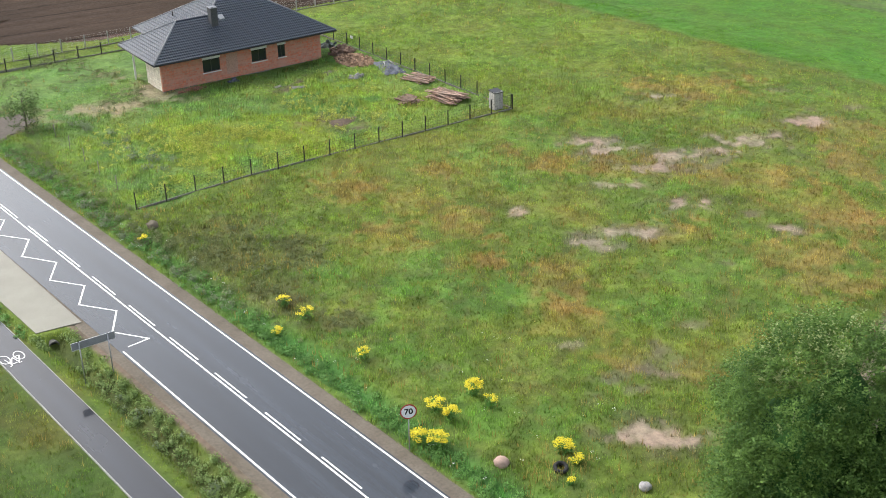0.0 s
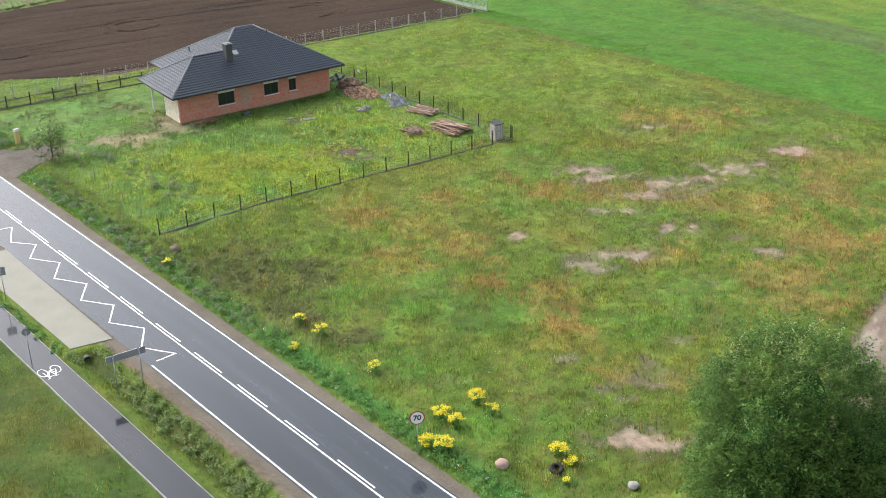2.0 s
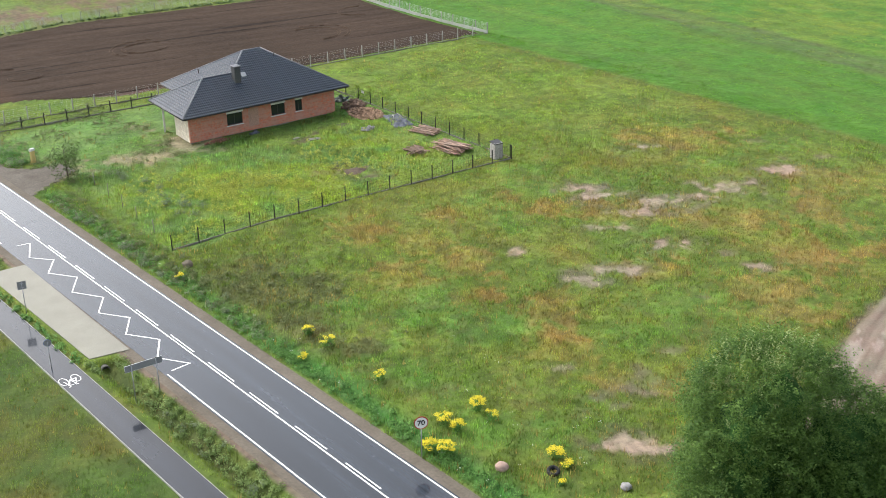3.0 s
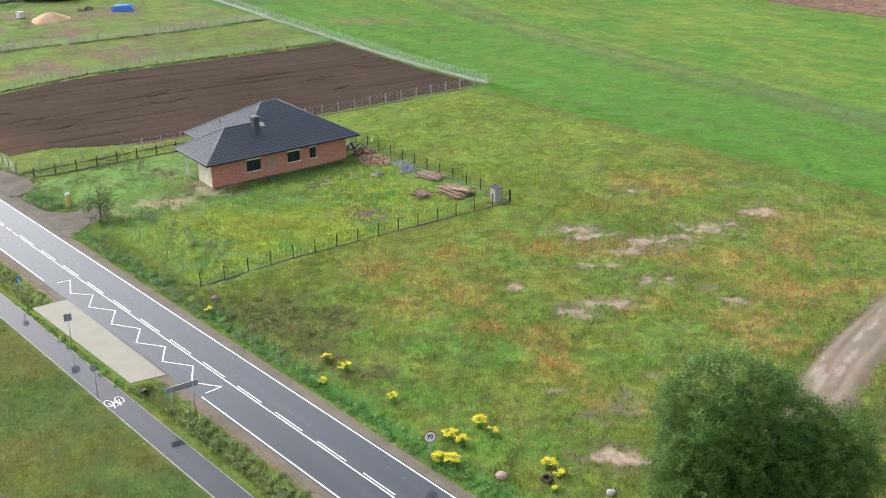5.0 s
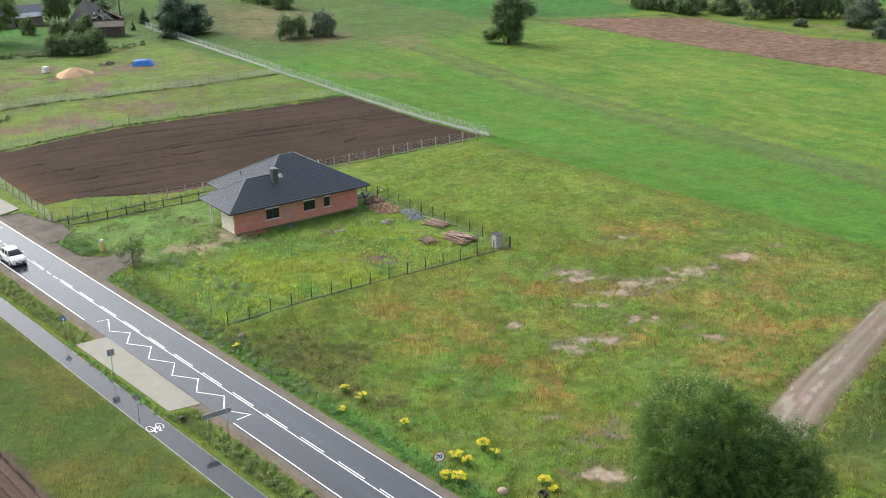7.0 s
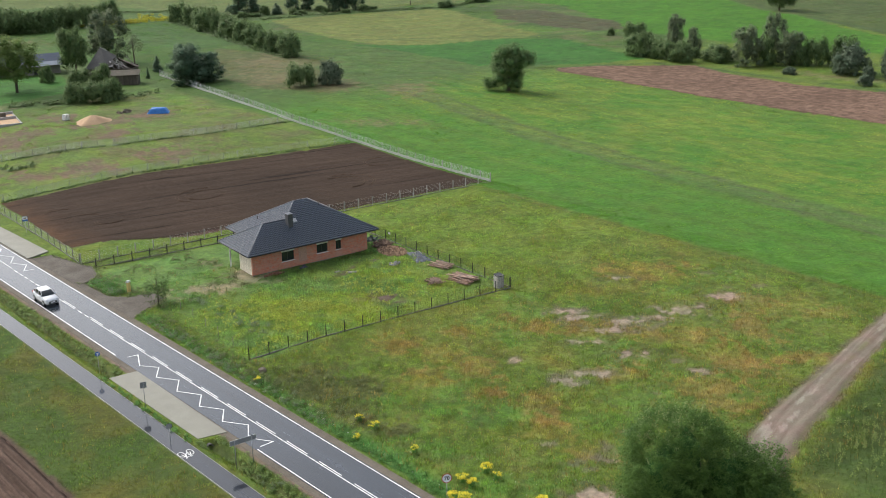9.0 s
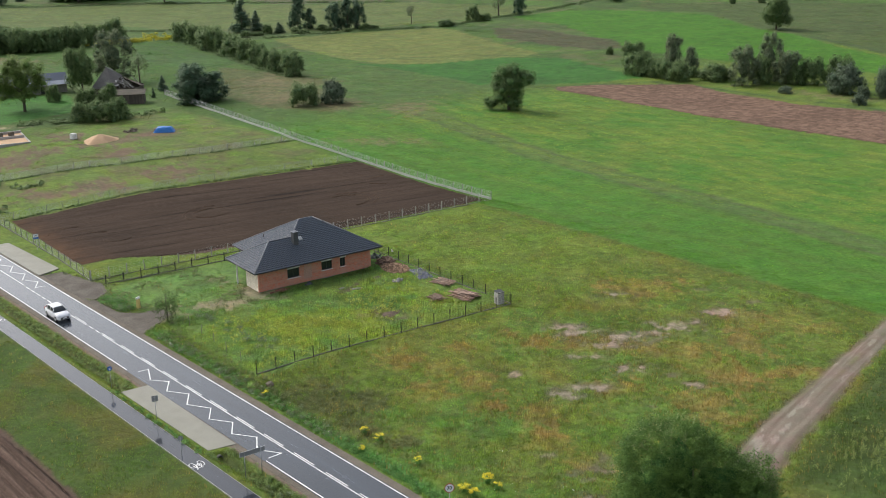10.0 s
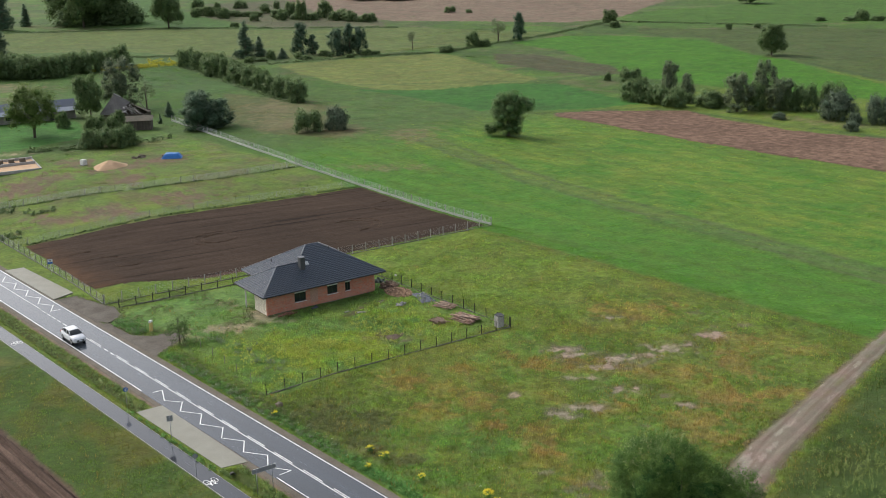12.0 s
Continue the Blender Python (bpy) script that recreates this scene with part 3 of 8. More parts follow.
def cover(x, y):
    """Colour of the plants or soil at a place."""
    big, mid, small = fbm(x, y, 30, 1), fbm(x, y, 7, 5), fbm(x, y, 1.6, 9, 3)
    c = np.broadcast_to(GREEN, (*np.shape(x), 3)).copy()
    c = mixed(c, LIME, ramp(0.45, 0.75, mid) * 0.5)
    c = mixed(c, DEEP, ramp(0.48, 0.7, small) * 0.45)
    near = ramp(-3.4, -2.4, x) * (1 - ramp(64, 68, x)) * (1 - ramp(-2.5, 0.5, y) * (1 - ramp(38, 41, x))) * (1 - ramp(36, 42, y))
    dry = near * (1 - ramp(-14, 10, y)) * ramp(5, 16, x - 0.1 * y)
    c = mixed(c, YELLOW, dry * ramp(0.42, 0.66, big * 0.3 + mid * 0.4 + small * 0.3) * 0.5)
    c = mixed(c, np.array((0.125, 0.185, 0.034)), near * ramp(0.5, 0.62, fbm(x, y, 4.5, 61, 4)) * 0.4)
    gold = near * drifts(x, y, GOLD)
    c = mixed(c, YELLOW, gold * 0.55)
    c = mixed(c, RUST, gold * ramp(0.40, 0.62, 0.5 * fbm(x, y, 4, 21, 3) + 0.5 * fbm(x, y, 1.3, 23, 3)) * 0.75)
    c = mixed(c, COOL, near * drifts(x, y, FRESH) * 0.4)
    c = mixed(c, BROWN, near * drifts(x, y, WITHERED, 3.0) * 0.6)
    c = mixed(c, np.array((0.165, 0.235, 0.042)), near * ramp(36, 46, x + 0.4 * y) * ramp(-12, 8, y) * 0.45)
    c = mixed(c, np.array((0.15, 0.125, 0.055)), near * (1 - ramp(-4, 6, y)) * ramp(0.56, 0.70, 0.5 * vnoise(x, y, 0.6, 105) + 0.5 * fbm(x, y, 2.6, 106, 3)) * 0.28)
    # tussocks: paler crests, and shade between the clumps put into the colour
    tuss_shade = ramp(0.34, 0.66, 0.55 * vnoise(x, y, 0.7, 63) + 0.25 * vnoise(x, y, 1.9, 64) + 0.2 * fbm(x, y, 3.4, 65, 3))
    c = c * (1 + near * (0.32 * tuss_shade - 0.14))[..., None]
    plot = ramp(-0.5, 0.5, x) * (1 - ramp(37, 39, x)) * ramp(-1.5, 0, y) * (1 - ramp(38, 42, y))
    c = mixed(c, np.array((0.132, 0.235, 0.062)), plot * 0.78)
    c = mixed(c, np.array((0.075, 0.135, 0.042)), plot * ramp(0.46, 0.62, fbm(x, y, 3.2, 141, 4)) * 0.35)
    mustard = plot * np.exp(-((x - 13 - 0.3 * y) / 21) ** 4 - ((y - 7) / 12) ** 4) * ramp(0.34, 0.62, mid * 0.5 + small * 0.5)
    c = mixed(c, np.array((0.205, 0.26, 0.03)), mustard * 0.85)
    field = ramp(67.2, 68.8, x + (small - 0.5) * 2) * (1 - ramp(150, 165, x))
    c = mixed(c, np.array((0.062, 0.160, 0.019)), field * 0.94)
    row = fbm(x, y * 0.06, 3.0, 31)
    lane = x - np.interp(y, [-60, -20, -2, 20, 50, 73, 100], [92, 94, 96, 98, 101.5, 104, 109])
    fleck = fbm(x, y * 0.4, 2.2, 35, 3)
    c = mixed(c, np.array((0.128, 0.182, 0.028)), field * ramp(96, 104, x) * ramp(0.4, 0.65, fbm(x, y, 12, 33)) * 0.5)
    c = mixed(c, np.array((0.10, 0.12, 0.05)), field * np.exp(-((lane - 2 * (mid - 0.5)) / 1.6) ** 2) * 0.7)
    c = mixed(c, np.array((0.115, 0.19, 0.028)), field * ramp(74, 84, x) * ramp(0.45, 0.7, row) * 0.4)
    c = mixed(c, np.array((0.165, 0.22, 0.036)), field * ramp(94, 106, x) * ramp(0.5, 0.62, fleck) * 0.5)
    c = mixed(c, np.array((0.08, 0.10, 0.045)), field * np.maximum(np.exp(-((lane + 2.6 - 3 * (mid - 0.5)) / 0.7) ** 2), np.exp(-((lane - 2.8 - 3 * (mid - 0.5)) / 0.8) ** 2)) * 0.85)
    c = mixed(c, DEEP, field * ramp(0.5, 0.7, fbm(x, y * 0.05, 1.6, 37)) * 0.45)
    c = mixed(c, np.array((0.125, 0.13, 0.038)), np.exp(-((x - 67.8 - 2 * (small - 0.5)) / 0.8) ** 2) * (1 - ramp(34, 38, y)) * 0.6)
    lush = np.exp(-((x + 2.3) / 1.0) ** 2) * (1 - 0.5 * ramp(-26, -12, y)) * (1 - ramp(40, 50, y))
    c = mixed(c, np.array((0.06, 0.18, 0.04)), lush * 0.9)
    # ditch: brownish weeds, with the hollow's shade put into the colour too
    c = mixed(c, np.array((0.075, 0.085, 0.032)), np.exp(-((x + 12.7) / 0.8) ** 2) * (1 - ramp(-14.2, -13.6, y) * (1 - ramp(5.5, 6.2, y))) * 0.75)
    left = 1 - ramp(-14.6, -14.0, x)
    c = mixed(c, np.array((0.060, 0.10, 0.021)), left * 0.85)
    c = mixed(c, YELLOW * 0.6, left * ramp(0.45, 0.7, mid) * 0.6)
    far = ramp(100, 130, y + 0 * x)
    c = mixed(c, np.array((0.049, 0.103, 0.020)), far * 0.82)
    c = mixed(c, np.array((0.085, 0.115, 0.04)), far * ramp(0.4, 0.65, fbm(x, y, 40, 41)) * 0.4)
    site = ramp(76, 88, y) * (1 - ramp(140, 158, y)) * ramp(2, 6, x) * (1 - ramp(68, 71, x))
    c = mixed(c, np.array((0.105, 0.15, 0.034)), site * 0.8)
    c = mixed(c, np.array((0.125, 0.185, 0.03)), site * ramp(0.48, 0.6, fbm(x, y, 9, 111)) * 0.7)
    c = mixed(c, np.array((0.115, 0.11, 0.05)), site * ramp(0.5, 0.62, 0.6 * fbm(x, y, 6, 112) + 0.4 * fbm(x, y, 1.6, 113, 2)) * 0.7)
    rough = far * (1 - site) * ramp(0.42, 0.62, fbm(x, y, 14, 43)) * (1 - field)
    c = mixed(c, np.array((0.05, 0.075, 0.03)), rough * 0.5)
    c = mixed(c, np.array((0.10, 0.19, 0.03)), far * ramp(0.5, 0.7, fbm(x, y, 22, 47)) * (1 - field) * 0.45)
    c = mixed(c, np.array((0.13, 0.115, 0.06)), far * (1 - field) * ramp(0.55, 0.68, 0.6 * fbm(x, y, 16, 91) + 0.4 * fbm(x, y, 4, 93)) * 0.55)
    for outline, colour, w in FIELDS:
        c = mixed(c, np.array(colour) * (0.45 + 0.45 * mid + 0.35 * small)[..., None], inside(x + 3 * (mid - 0.5), y + 3 * (small - 0.5), outline) * w)
    for a, b, w in BANKS:
        c = mixed(c, np.array((0.046, 0.08, 0.028)), 0.8 * bank(x + 2 * (small - 0.5), y + 2 * (mid - 0.5), a, b, w))
    c = mixed(c, np.array((0.125, 0.112, 0.07)), 0.7 * spots(x, y, [(a, b, 1.5 * p, 1.7 * q, w) for a, b, p, q, w in SPOTS], 1.6))
    c = mixed(c, np.array((0.15, 0.13, 0.085)), 0.75 * spots(x, y, THIN, 1.4))
    c = mixed(c, SAND, 0.95 * spots(x, y, SPOTS, 0.5))
    c = mixed(c, (0.138, 0.094, 0.064), np.minimum(0.95, 1.35 * spots(x, y, WORN, 0.9)))
    c = mixed(c, (0.150, 0.132, 0.066), 0.9 * spots(x, y, DRY, 1.4))
    c = mixed(c, (0.27, 0.225, 0.14), 0.85 * spots(x, y, STRAW, 1.0))
    c = mixed(c, (0.10, 0.07, 0.046), 0.9 * spots(x, y, SOILSPOTS, 1.2))
    d, half = track_side(x, y)
    on = (1 - ramp(0.0, 0.8, np.abs(d) - half + (small - 0.5) * 1.4)) * ramp(12, 16, x)
    c = mixed(c, np.array((0.052, 0.086, 0.022)), ramp(0.5, 2.5, -d - half) * ramp(18, 26, x) * (1 - ramp(95, 110, x)) * 0.85)
    c = mixed(c, np.array((0.16, 0.135, 0.085)), on)
    soil = 1 - ramp(-27.2, -26.6, x + (small - 0.5) * 0.8)
    c = mixed(c, np.array((0.095, 0.062, 0.046)), soil)
    c = mixed(c, (0.068, 0.042, 0.031), inside(x, y, PLOUGHED))
    hard = ((x > -11.75) & (x < -3.65)).astype(float)
    return mixed(c, (0.16, 0.12, 0.09), hard)


def axis(lo, hi, step, low_end, high_end):
    """Fine steps between lo and hi, growing ones out to both ends."""
    mid = list(np.arange(lo, hi + step / 2, step))
    a, s = [lo], step
    while a[-1] > low_end:
        s *= 1.12
        a.append(a[-1] - s)
    b, s = [hi], step
    while b[-1] < high_end:
        s = min(s * 1.035, 1.3 if b[-1] < 165 else 2.2 if b[-1] < 420 else 5 if b[-1] < 650 else 70)
        b.append(b[-1] + s)
    return np.array(sorted(a[1:]) + mid + b[1:])


GX, GY = axis(-32, 70, 0.32, -900, 2600), axis(-56, 44, 0.32, -900, 2600)
gx, gy = np.meshgrid(GX, GY)


def bumps(x, y):
    """Small unevenness of the ground, worn flat on the farm track."""
    d, half = track_side(x, y)
    worn = (1 - ramp(0.2, 1.0, np.abs(d) - half)) * ramp(9, 11, x)
    return ((fbm(x, y, 3.0, 51) - 0.5) * 0.22 + (fbm(x, y, 0.9, 55, 2) - 0.5) * 0.10) * (1 - worn) - 0.055 * worn


bumpy = bumps(gx, gy)
flat = ((gx > -17.3) & (gx < -3.2)) | inside(gx, gy, PLOUGHED) | inside(gx, gy, FIELDS[0][0])
gz = land(gx, gy) + np.where(flat, 0.0, bumpy)
under = ((gx > -11.35) & (gx < -3.75)) | ((gx > PATH_L - 0.4) & (gx < PATH_R + 0.4))
for outline in APRONS:
    under |= inside(gx, gy, outline)
gz = np.where(under, -0.06, gz) - np.where(inside(gx, gy, PLOUGHED), 0.05, 0)
nx, ny = len(GX), len(GY)
idx = np.arange(nx * ny).reshape(ny, nx)
quads = np.stack([idx[:-1, :-1], idx[:-1, 1:], idx[1:, 1:], idx[1:, :-1]], -1).reshape(-1, 4)
# the soil and thatch between the tufts are browner and darker than the blades; shade between clumps is put into this
# colour too
thatch_shade = ((gx > -3.2) & (gx < 68) & (gy > -66) & (gy < 38) | (gx < -16.9) & (gx > -27)) * (1 - spots(gx, gy, SPOTS, 1.0)) * ramp(0.25, 0.6, fbm(gx, gy, 1.2, 81, 3))
ground = new("ground", array_mesh("ground", np.stack([gx, gy, gz], -1).reshape(-1, 3), quads, SOIL, (cover(gx, gy) * (0.96 - 0.16 * thatch_shade)[..., None]).reshape(-1, 3), True))
tagged(ground, "meadows and fields of green, rusty and yellow grass", "ground", kind="structure")


# ---- sandy farm track with two worn wheel lines ----
def farm_track():
    s, k = np.arange(11.0, 200.0, 0.4), np.linspace(-1, 1, 25)
    x, u = np.meshgrid(s, k, indexing="ij")
    base = np.interp(x, [10, 25, 31, 39, 48, 58, 70, 110, 200], [-55.5, -50.2, -48.3, -46.6, -44.5, -42.3, -39.8, -32.6, -21.8])
    half = np.interp(x, [10, 25, 31, 39, 48, 58, 70, 110, 200], [2.3, 2.15, 2.1, 1.85, 1.45, 1.2, 1.1, 1.1, 1.1])
    half = half + 0.5 * (fbm(x, u * 0 + np.sign(u) * 40, 2.2, 95) - 0.5) + 0.35 * (fbm(x, u * 0 + np.sign(u) * 9, 0.7, 97, 2) - 0.5)
    d = u * half
    y = base + d / 0.975
    rut = np.exp(-((d - 0.8) / 0.32) ** 2) + np.exp(-((d + 0.8) / 0.32) ** 2)
    z = land(x, y) + 0.05 - 0.06 * rut + 0.05 * (fbm(x, y, 0.8, 98, 3) - 0.5) - 0.09 * ramp(0.7, 1.0, np.abs(u))
    streak = fbm(x * 0.05, d, 0.40, 99, 4)
    c = np.broadcast_to(np.array((0.178, 0.145, 0.112)), (*x.shape, 3)).copy()
    c = mixed(c, np.array((0.255, 0.215, 0.17)), rut * 0.6 * ramp(0.35, 0.6, streak))
    c = mixed(c, np.array((0.14, 0.105, 0.078)), ramp(0.48, 0.66, streak) * 0.7)
    c = mixed(c, np.array((0.34, 0.30, 0.25)), ramp(0.64, 0.74, fbm(x * 0.35, d, 0.9, 101)) * 0.5)
    c = mixed(c, np.array((0.15, 0.15, 0.06)), np.exp(-(d / 0.3) ** 2) * ramp(38, 60, x) * ramp(0.35, 0.6, fbm(x, y, 1.5, 102)) * 0.8)
    c = mixed(c, np.array((0.13, 0.125, 0.06)), ramp(0.84, 1.05, np.abs(u) + 0.3 * (streak - 0.5)) * 0.8)
    n = np.arange(x.size).reshape(x.shape)
    q = np.stack([n[:-1, :-1], n[1:, :-1], n[1:, 1:], n[:-1, 1:]], -1).reshape(-1, 4)
    me = array_mesh("farm_track", np.stack([x, y, z], -1).reshape(-1, 3), q, DIRT, c.reshape(-1, 3), True)
    return tagged(new("farm_track", me), "sandy brown farm track with two worn wheel lines", "track", kind="structure")


farm_track()


# ---- road, cycle path, platforms ----
def ribbon(x0, x1, y0, y1, z0, z1, step=4.0, left=0.0, right=0.0):
    """A strip along the road with its top at z1 and its sides down to z0."""
    g = Geo()
    ys = list(np.arange(y0, y1, step)) + [y1]
    g.strip([(x1, y, z1) for y in ys], [(x0, y, z1) for y in ys])
    g.strip([(x0, y, z1) for y in ys], [(x0 - left, y, z0) for y in ys])
    g.strip([(x1 + right, y, z0) for y in ys], [(x1, y, z1) for y in ys])
    return g


Y0, Y1 = -160.0, 420.0
road = tagged(part("road", ribbon(ROAD_L, ROAD_R, Y0, Y1, -0.2, 0.02), ASPHALT), "damp dark asphalt country road with white markings", "road", kind="structure")
for nm, a, b in (("shoulder_west", ROAD_L - 0.55, ROAD_L), ("shoulder_east", ROAD_R, -3.75)):
    s = part(nm, ribbon(a, b, Y0, Y1, -0.28, 0.004, 4.0, 0.6 if a < -8 else 0.0, 0.5 if a > -8 else 0.0), GRAVEL)
    tagged(s, "brown gravel shoulder beside the asphalt", "shoulder", kind="structure")
cyc = tagged(part("cycle_path", ribbon(PATH_L, PATH_R, Y0, Y1, -0.2, 0.03), PATHWAY), "damp grey asphalt cycle path", "cycle path", kind="structure")
for a, w, z in ((PATH_L - 0.07, 0.07, 0.05), (PATH_R, 0.05, 0.035)):
    part("kerb", ribbon(a, a + w, Y0, Y1, -0.2, z), KERB, cyc)

ZP = 0.024


def mark(pts, w=0.13, parent=road, z=ZP, name="marking"):
    """A painted line through points on the road."""
    g = Geo()
    for (ax, ay), (bx, by) in zip(pts, pts[1:]):
        d = Vector((bx - ax, by - ay, 0)).normalized()
        s = Vector((-d.y, d.x, 0)) * w / 2
        a, b = Vector((ax, ay, z)) - d * w / 2, Vector((bx, by, z)) + d * w / 2
        g.poly((a - s, b - s, b + s, a + s))
        z += 0.0004
    return part(name, g, PAINT, parent)


mark([(-4.77, Y0), (-4.77, Y1)], 0.12)
mark([(-10.43, Y0), (-10.43, -18.6)], 0.12)
mark([(-10.43, 11.6), (-10.43, Y1)], 0.12)
mark([(-7.72, Y0), (-7.72, 24.0)], 0.12)
for k in range(-26, 5):
    mark([(-7.48, 2.8 + 5.45 * k - 3.4), (-7.48, 2.8 + 5.45 * k)], 0.11)
for y in (24.9, 26.8, 40.2, 42.1, 44.0, 45.8, 47.7):
    mark([(-7.65, y), (-7.65, y + 1.1)], 0.16)
mark([(-7.72, 28.8), (-7.72, 39.0)], 0.12)
for y in (29.2, 34.6):
    mark([(-7.48, y), (-7.48, y + 3.4)], 0.11)
mark([(-7.55, 50.0), (-7.55, 130.0)], 0.12)
ZIGZAG = [(-9.9, -18.25), (-8.5, -18.2), (-9.85, -15.95), (-8.42, -13.6), (-9.9, -11.2), (-8.46, -8.95), (-9.9, -6.6), (-8.42, -4.35),
          (-9.87, -1.8), (-8.38, 0.55), (-9.82, 2.9), (-8.4, 5.1), (-9.75, 6.95), (-8.5, 9.9), (-9.6, 10.1)]
mark(ZIGZAG, 0.12)
mark([(-5.5, 47.5), (-6.8, 47.7)] + [(-5.5 if k % 2 == 0 else -6.8, 50.0 + 2.4 * k) for k in range(9)], 0.12)


def bicycle_mark(x, y, turn, wide=0.8, long=1.5):
    """A painted bicycle on the cycle path."""
    m = pose(x, y, 0.034, 0, 0, turn)
    g = Geo()

    def stroke(a, b, w=0.07):
        a, b = Vector((a[0] * wide, a[1] * long, 0)), Vector((b[0] * wide, b[1] * long, 0))
        d = (b - a).normalized()
        s = Vector((-d.y, d.x, 0)) * w / 2
        lift = Vector((0, 0, 0.0004 * len(g.f)))
        g.poly([m @ (p + lift) for p in (a - s, b - s, b + s, a + s)])
    for cx in (-0.55, 0.55):
        for k in range(14):
            a, b = 2 * math.pi * k / 14, 2 * math.pi * (k + 1) / 14
            stroke((cx + 0.36 * math.cos(a), 0.36 * math.sin(a)), (cx + 0.36 * math.cos(b), 0.36 * math.sin(b)))
    for a, b in (((-0.55, 0), (-0.2, 0.5)), ((-0.55, 0), (0.0, 0.0)), ((0, 0), (-0.2, 0.5)), ((0, 0), (0.4, 0.5)), ((-0.2, 0.5), (0.4, 0.5)),
                 ((0.55, 0), (0.38, 0.62)), ((0.38, 0.62), (0.6, 0.66)), ((-0.36, 0.58), (-0.08, 0.58))):
        stroke(a, b)
    return part("bicycle_marking", g, PAINT, cyc)


bicycle_mark(-15.82, -14.7, 180)
bicycle_mark(-15.5, 38.0, 0)


def bus_platform(name, outline, top=0.05):
    g = Geo().slab(outline, -0.03, top)
    ob = part(name, g, PAVING)
    return tagged(ob, "pale paved bus stop platform beside the road", "bus platform", kind="structure")


bus_platform("platform_west", [(-13.55, -12.9), (-10.78, -13.5), (-10.6, 5.8), (-13.75, 6.1)])
bus_platform("platform_east", [(-4.4, 52.3), (-0.9, 53.5), (-1.5, 71.8), (-4.4, 72.2)], 0.16)


def frayed(outline, seed, step=0.45, rag=0.22):
    """The outline with uneven edges, straight along the road."""
    g = random.Random(seed)
    out = []
    for (ax, ay), (bx, by) in zip(outline, outline[1:] + outline[:1]):
        n = max(1, int(math.hypot(bx - ax, by - ay) / step))
        for k in range(n):
            loose = 0.0 if max(ax, bx) < -3.7 or k == 0 else rag
            out.append((ax + (bx - ax) * k / n + g.uniform(-loose, loose), ay + (by - ay) * k / n + g.uniform(-loose, loose)))
    return out


for nm, outline, seed in (("driveway_1", APRONS[0], 1), ("driveway_2", APRONS[1], 2)):
    outline = [(-3.9 if x < -3.7 else x, y) for x, y in outline]
    d = part(nm, Geo().slab(frayed(outline, seed), -0.3, 0.012 + 0.004 * seed), APRON)
    tagged(d, "grey gravel driveway apron off the road", "driveway", kind="structure")

# ploughed field with furrows along its length
def ploughed_field():
    us, vs = np.arange(0, 72, 0.3), np.arange(-3, 50, 0.3)
    ax = np.array((0.977, -0.2127))
    uu, vv = np.meshgrid(us, vs)
    x = 2.0 + uu * ax[0] - vv * ax[1] * 0.12
    y = 54.0 + uu * ax[1] + vv
    z = land(x, y) + 0.02 + 0.06 * (fbm(uu * 0.06, vv, 1.0, 61, 3) - 0.5) + (fbm(x, y, 1.1, 63) - 0.5) * 0.16
    keep = inside(x, y, PLOUGHED)
    n = np.arange(x.size).reshape(x.shape)
    q = np.stack([n[:-1, :-1], n[:-1, 1:], n[1:, 1:], n[1:, :-1]], -1)
    ok = keep[:-1, :-1] & keep[:-1, 1:] & keep[1:, 1:] & keep[1:, :-1]
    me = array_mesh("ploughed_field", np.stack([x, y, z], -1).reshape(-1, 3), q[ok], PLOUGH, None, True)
    return tagged(new("ploughed_field", me), "dark brown ploughed soil with shallow furrows", "ploughed field", kind="structure")


ploughed = ploughed_field()


def tyre_mark(x, y, r, a0, a1, gauge=0.0, squash=0.75):
    """A curved pair of ridges of paler soil pushed up by a wheel."""
    g = Geo()
    n = max(8, int(abs(a1 - a0) / 7))
    for side in (-0.22, 0.22):
        pts = []
        for k in range(n + 1):
            a = radians(a0 + (a1 - a0) * k / n)
            px, py = x + (r + side + gauge) * math.cos(a), y + squash * (r + side + gauge) * math.sin(a)
            pts.append((px, py, float(land(np.array(px), np.array(py))) + 0.03 + 0.03 * math.sin(3.1 * k + r)))
        g.tube(pts, 0.045, 5)
    part("tyre_mark", g, PUSHED, ploughed)


for x, y, r, a0, a1 in ((30.5, 64.0, 3.2, 20, 330), (30.5, 64.0, 4.9, 60, 215), (52.0, 55.0, 4.6, -95, 95), (52.0, 55.0, 6.2, -60, 80), (66.0, 62.0, 3.4, 60, 260), (10.0, 66.0, 2.4, 0, 200), (12.5, 62.0, 2.2, 150, 330), (8.0, 71.0, 3.0, 40, 170)):
    tyre_mark(x, y, r, a0, a1)

def harrowed_field():
    """Pale brown harrowed land far across the green field."""
    x, y = np.meshgrid(np.arange(148, 202, 0.7), np.arange(-60, 116, 0.7))
    z = land(x, y) + 0.05 + (fbm(x, y, 2.6, 68, 4) - 0.5) * 0.16
    keep = inside(x + 1.2 * (fbm(x, y, 5, 69) - 0.5), y + 1.2 * (fbm(x, y, 5, 70) - 0.5), FIELDS[0][0])
    n = np.arange(x.size).reshape(x.shape)
    q = np.stack([n[:-1, :-1], n[:-1, 1:], n[1:, 1:], n[1:, :-1]], -1)
    ok = keep[:-1, :-1] & keep[:-1, 1:] & keep[1:, 1:] & keep[1:, :-1]
    me = array_mesh("harrowed_field", np.stack([x, y, z], -1).reshape(-1, 3), q[ok], HARROWED, None, True)
    return tagged(new("harrowed_field", me), "reddish brown harrowed field with loose clods", "harrowed field", kind="structure")


harrowed_field()


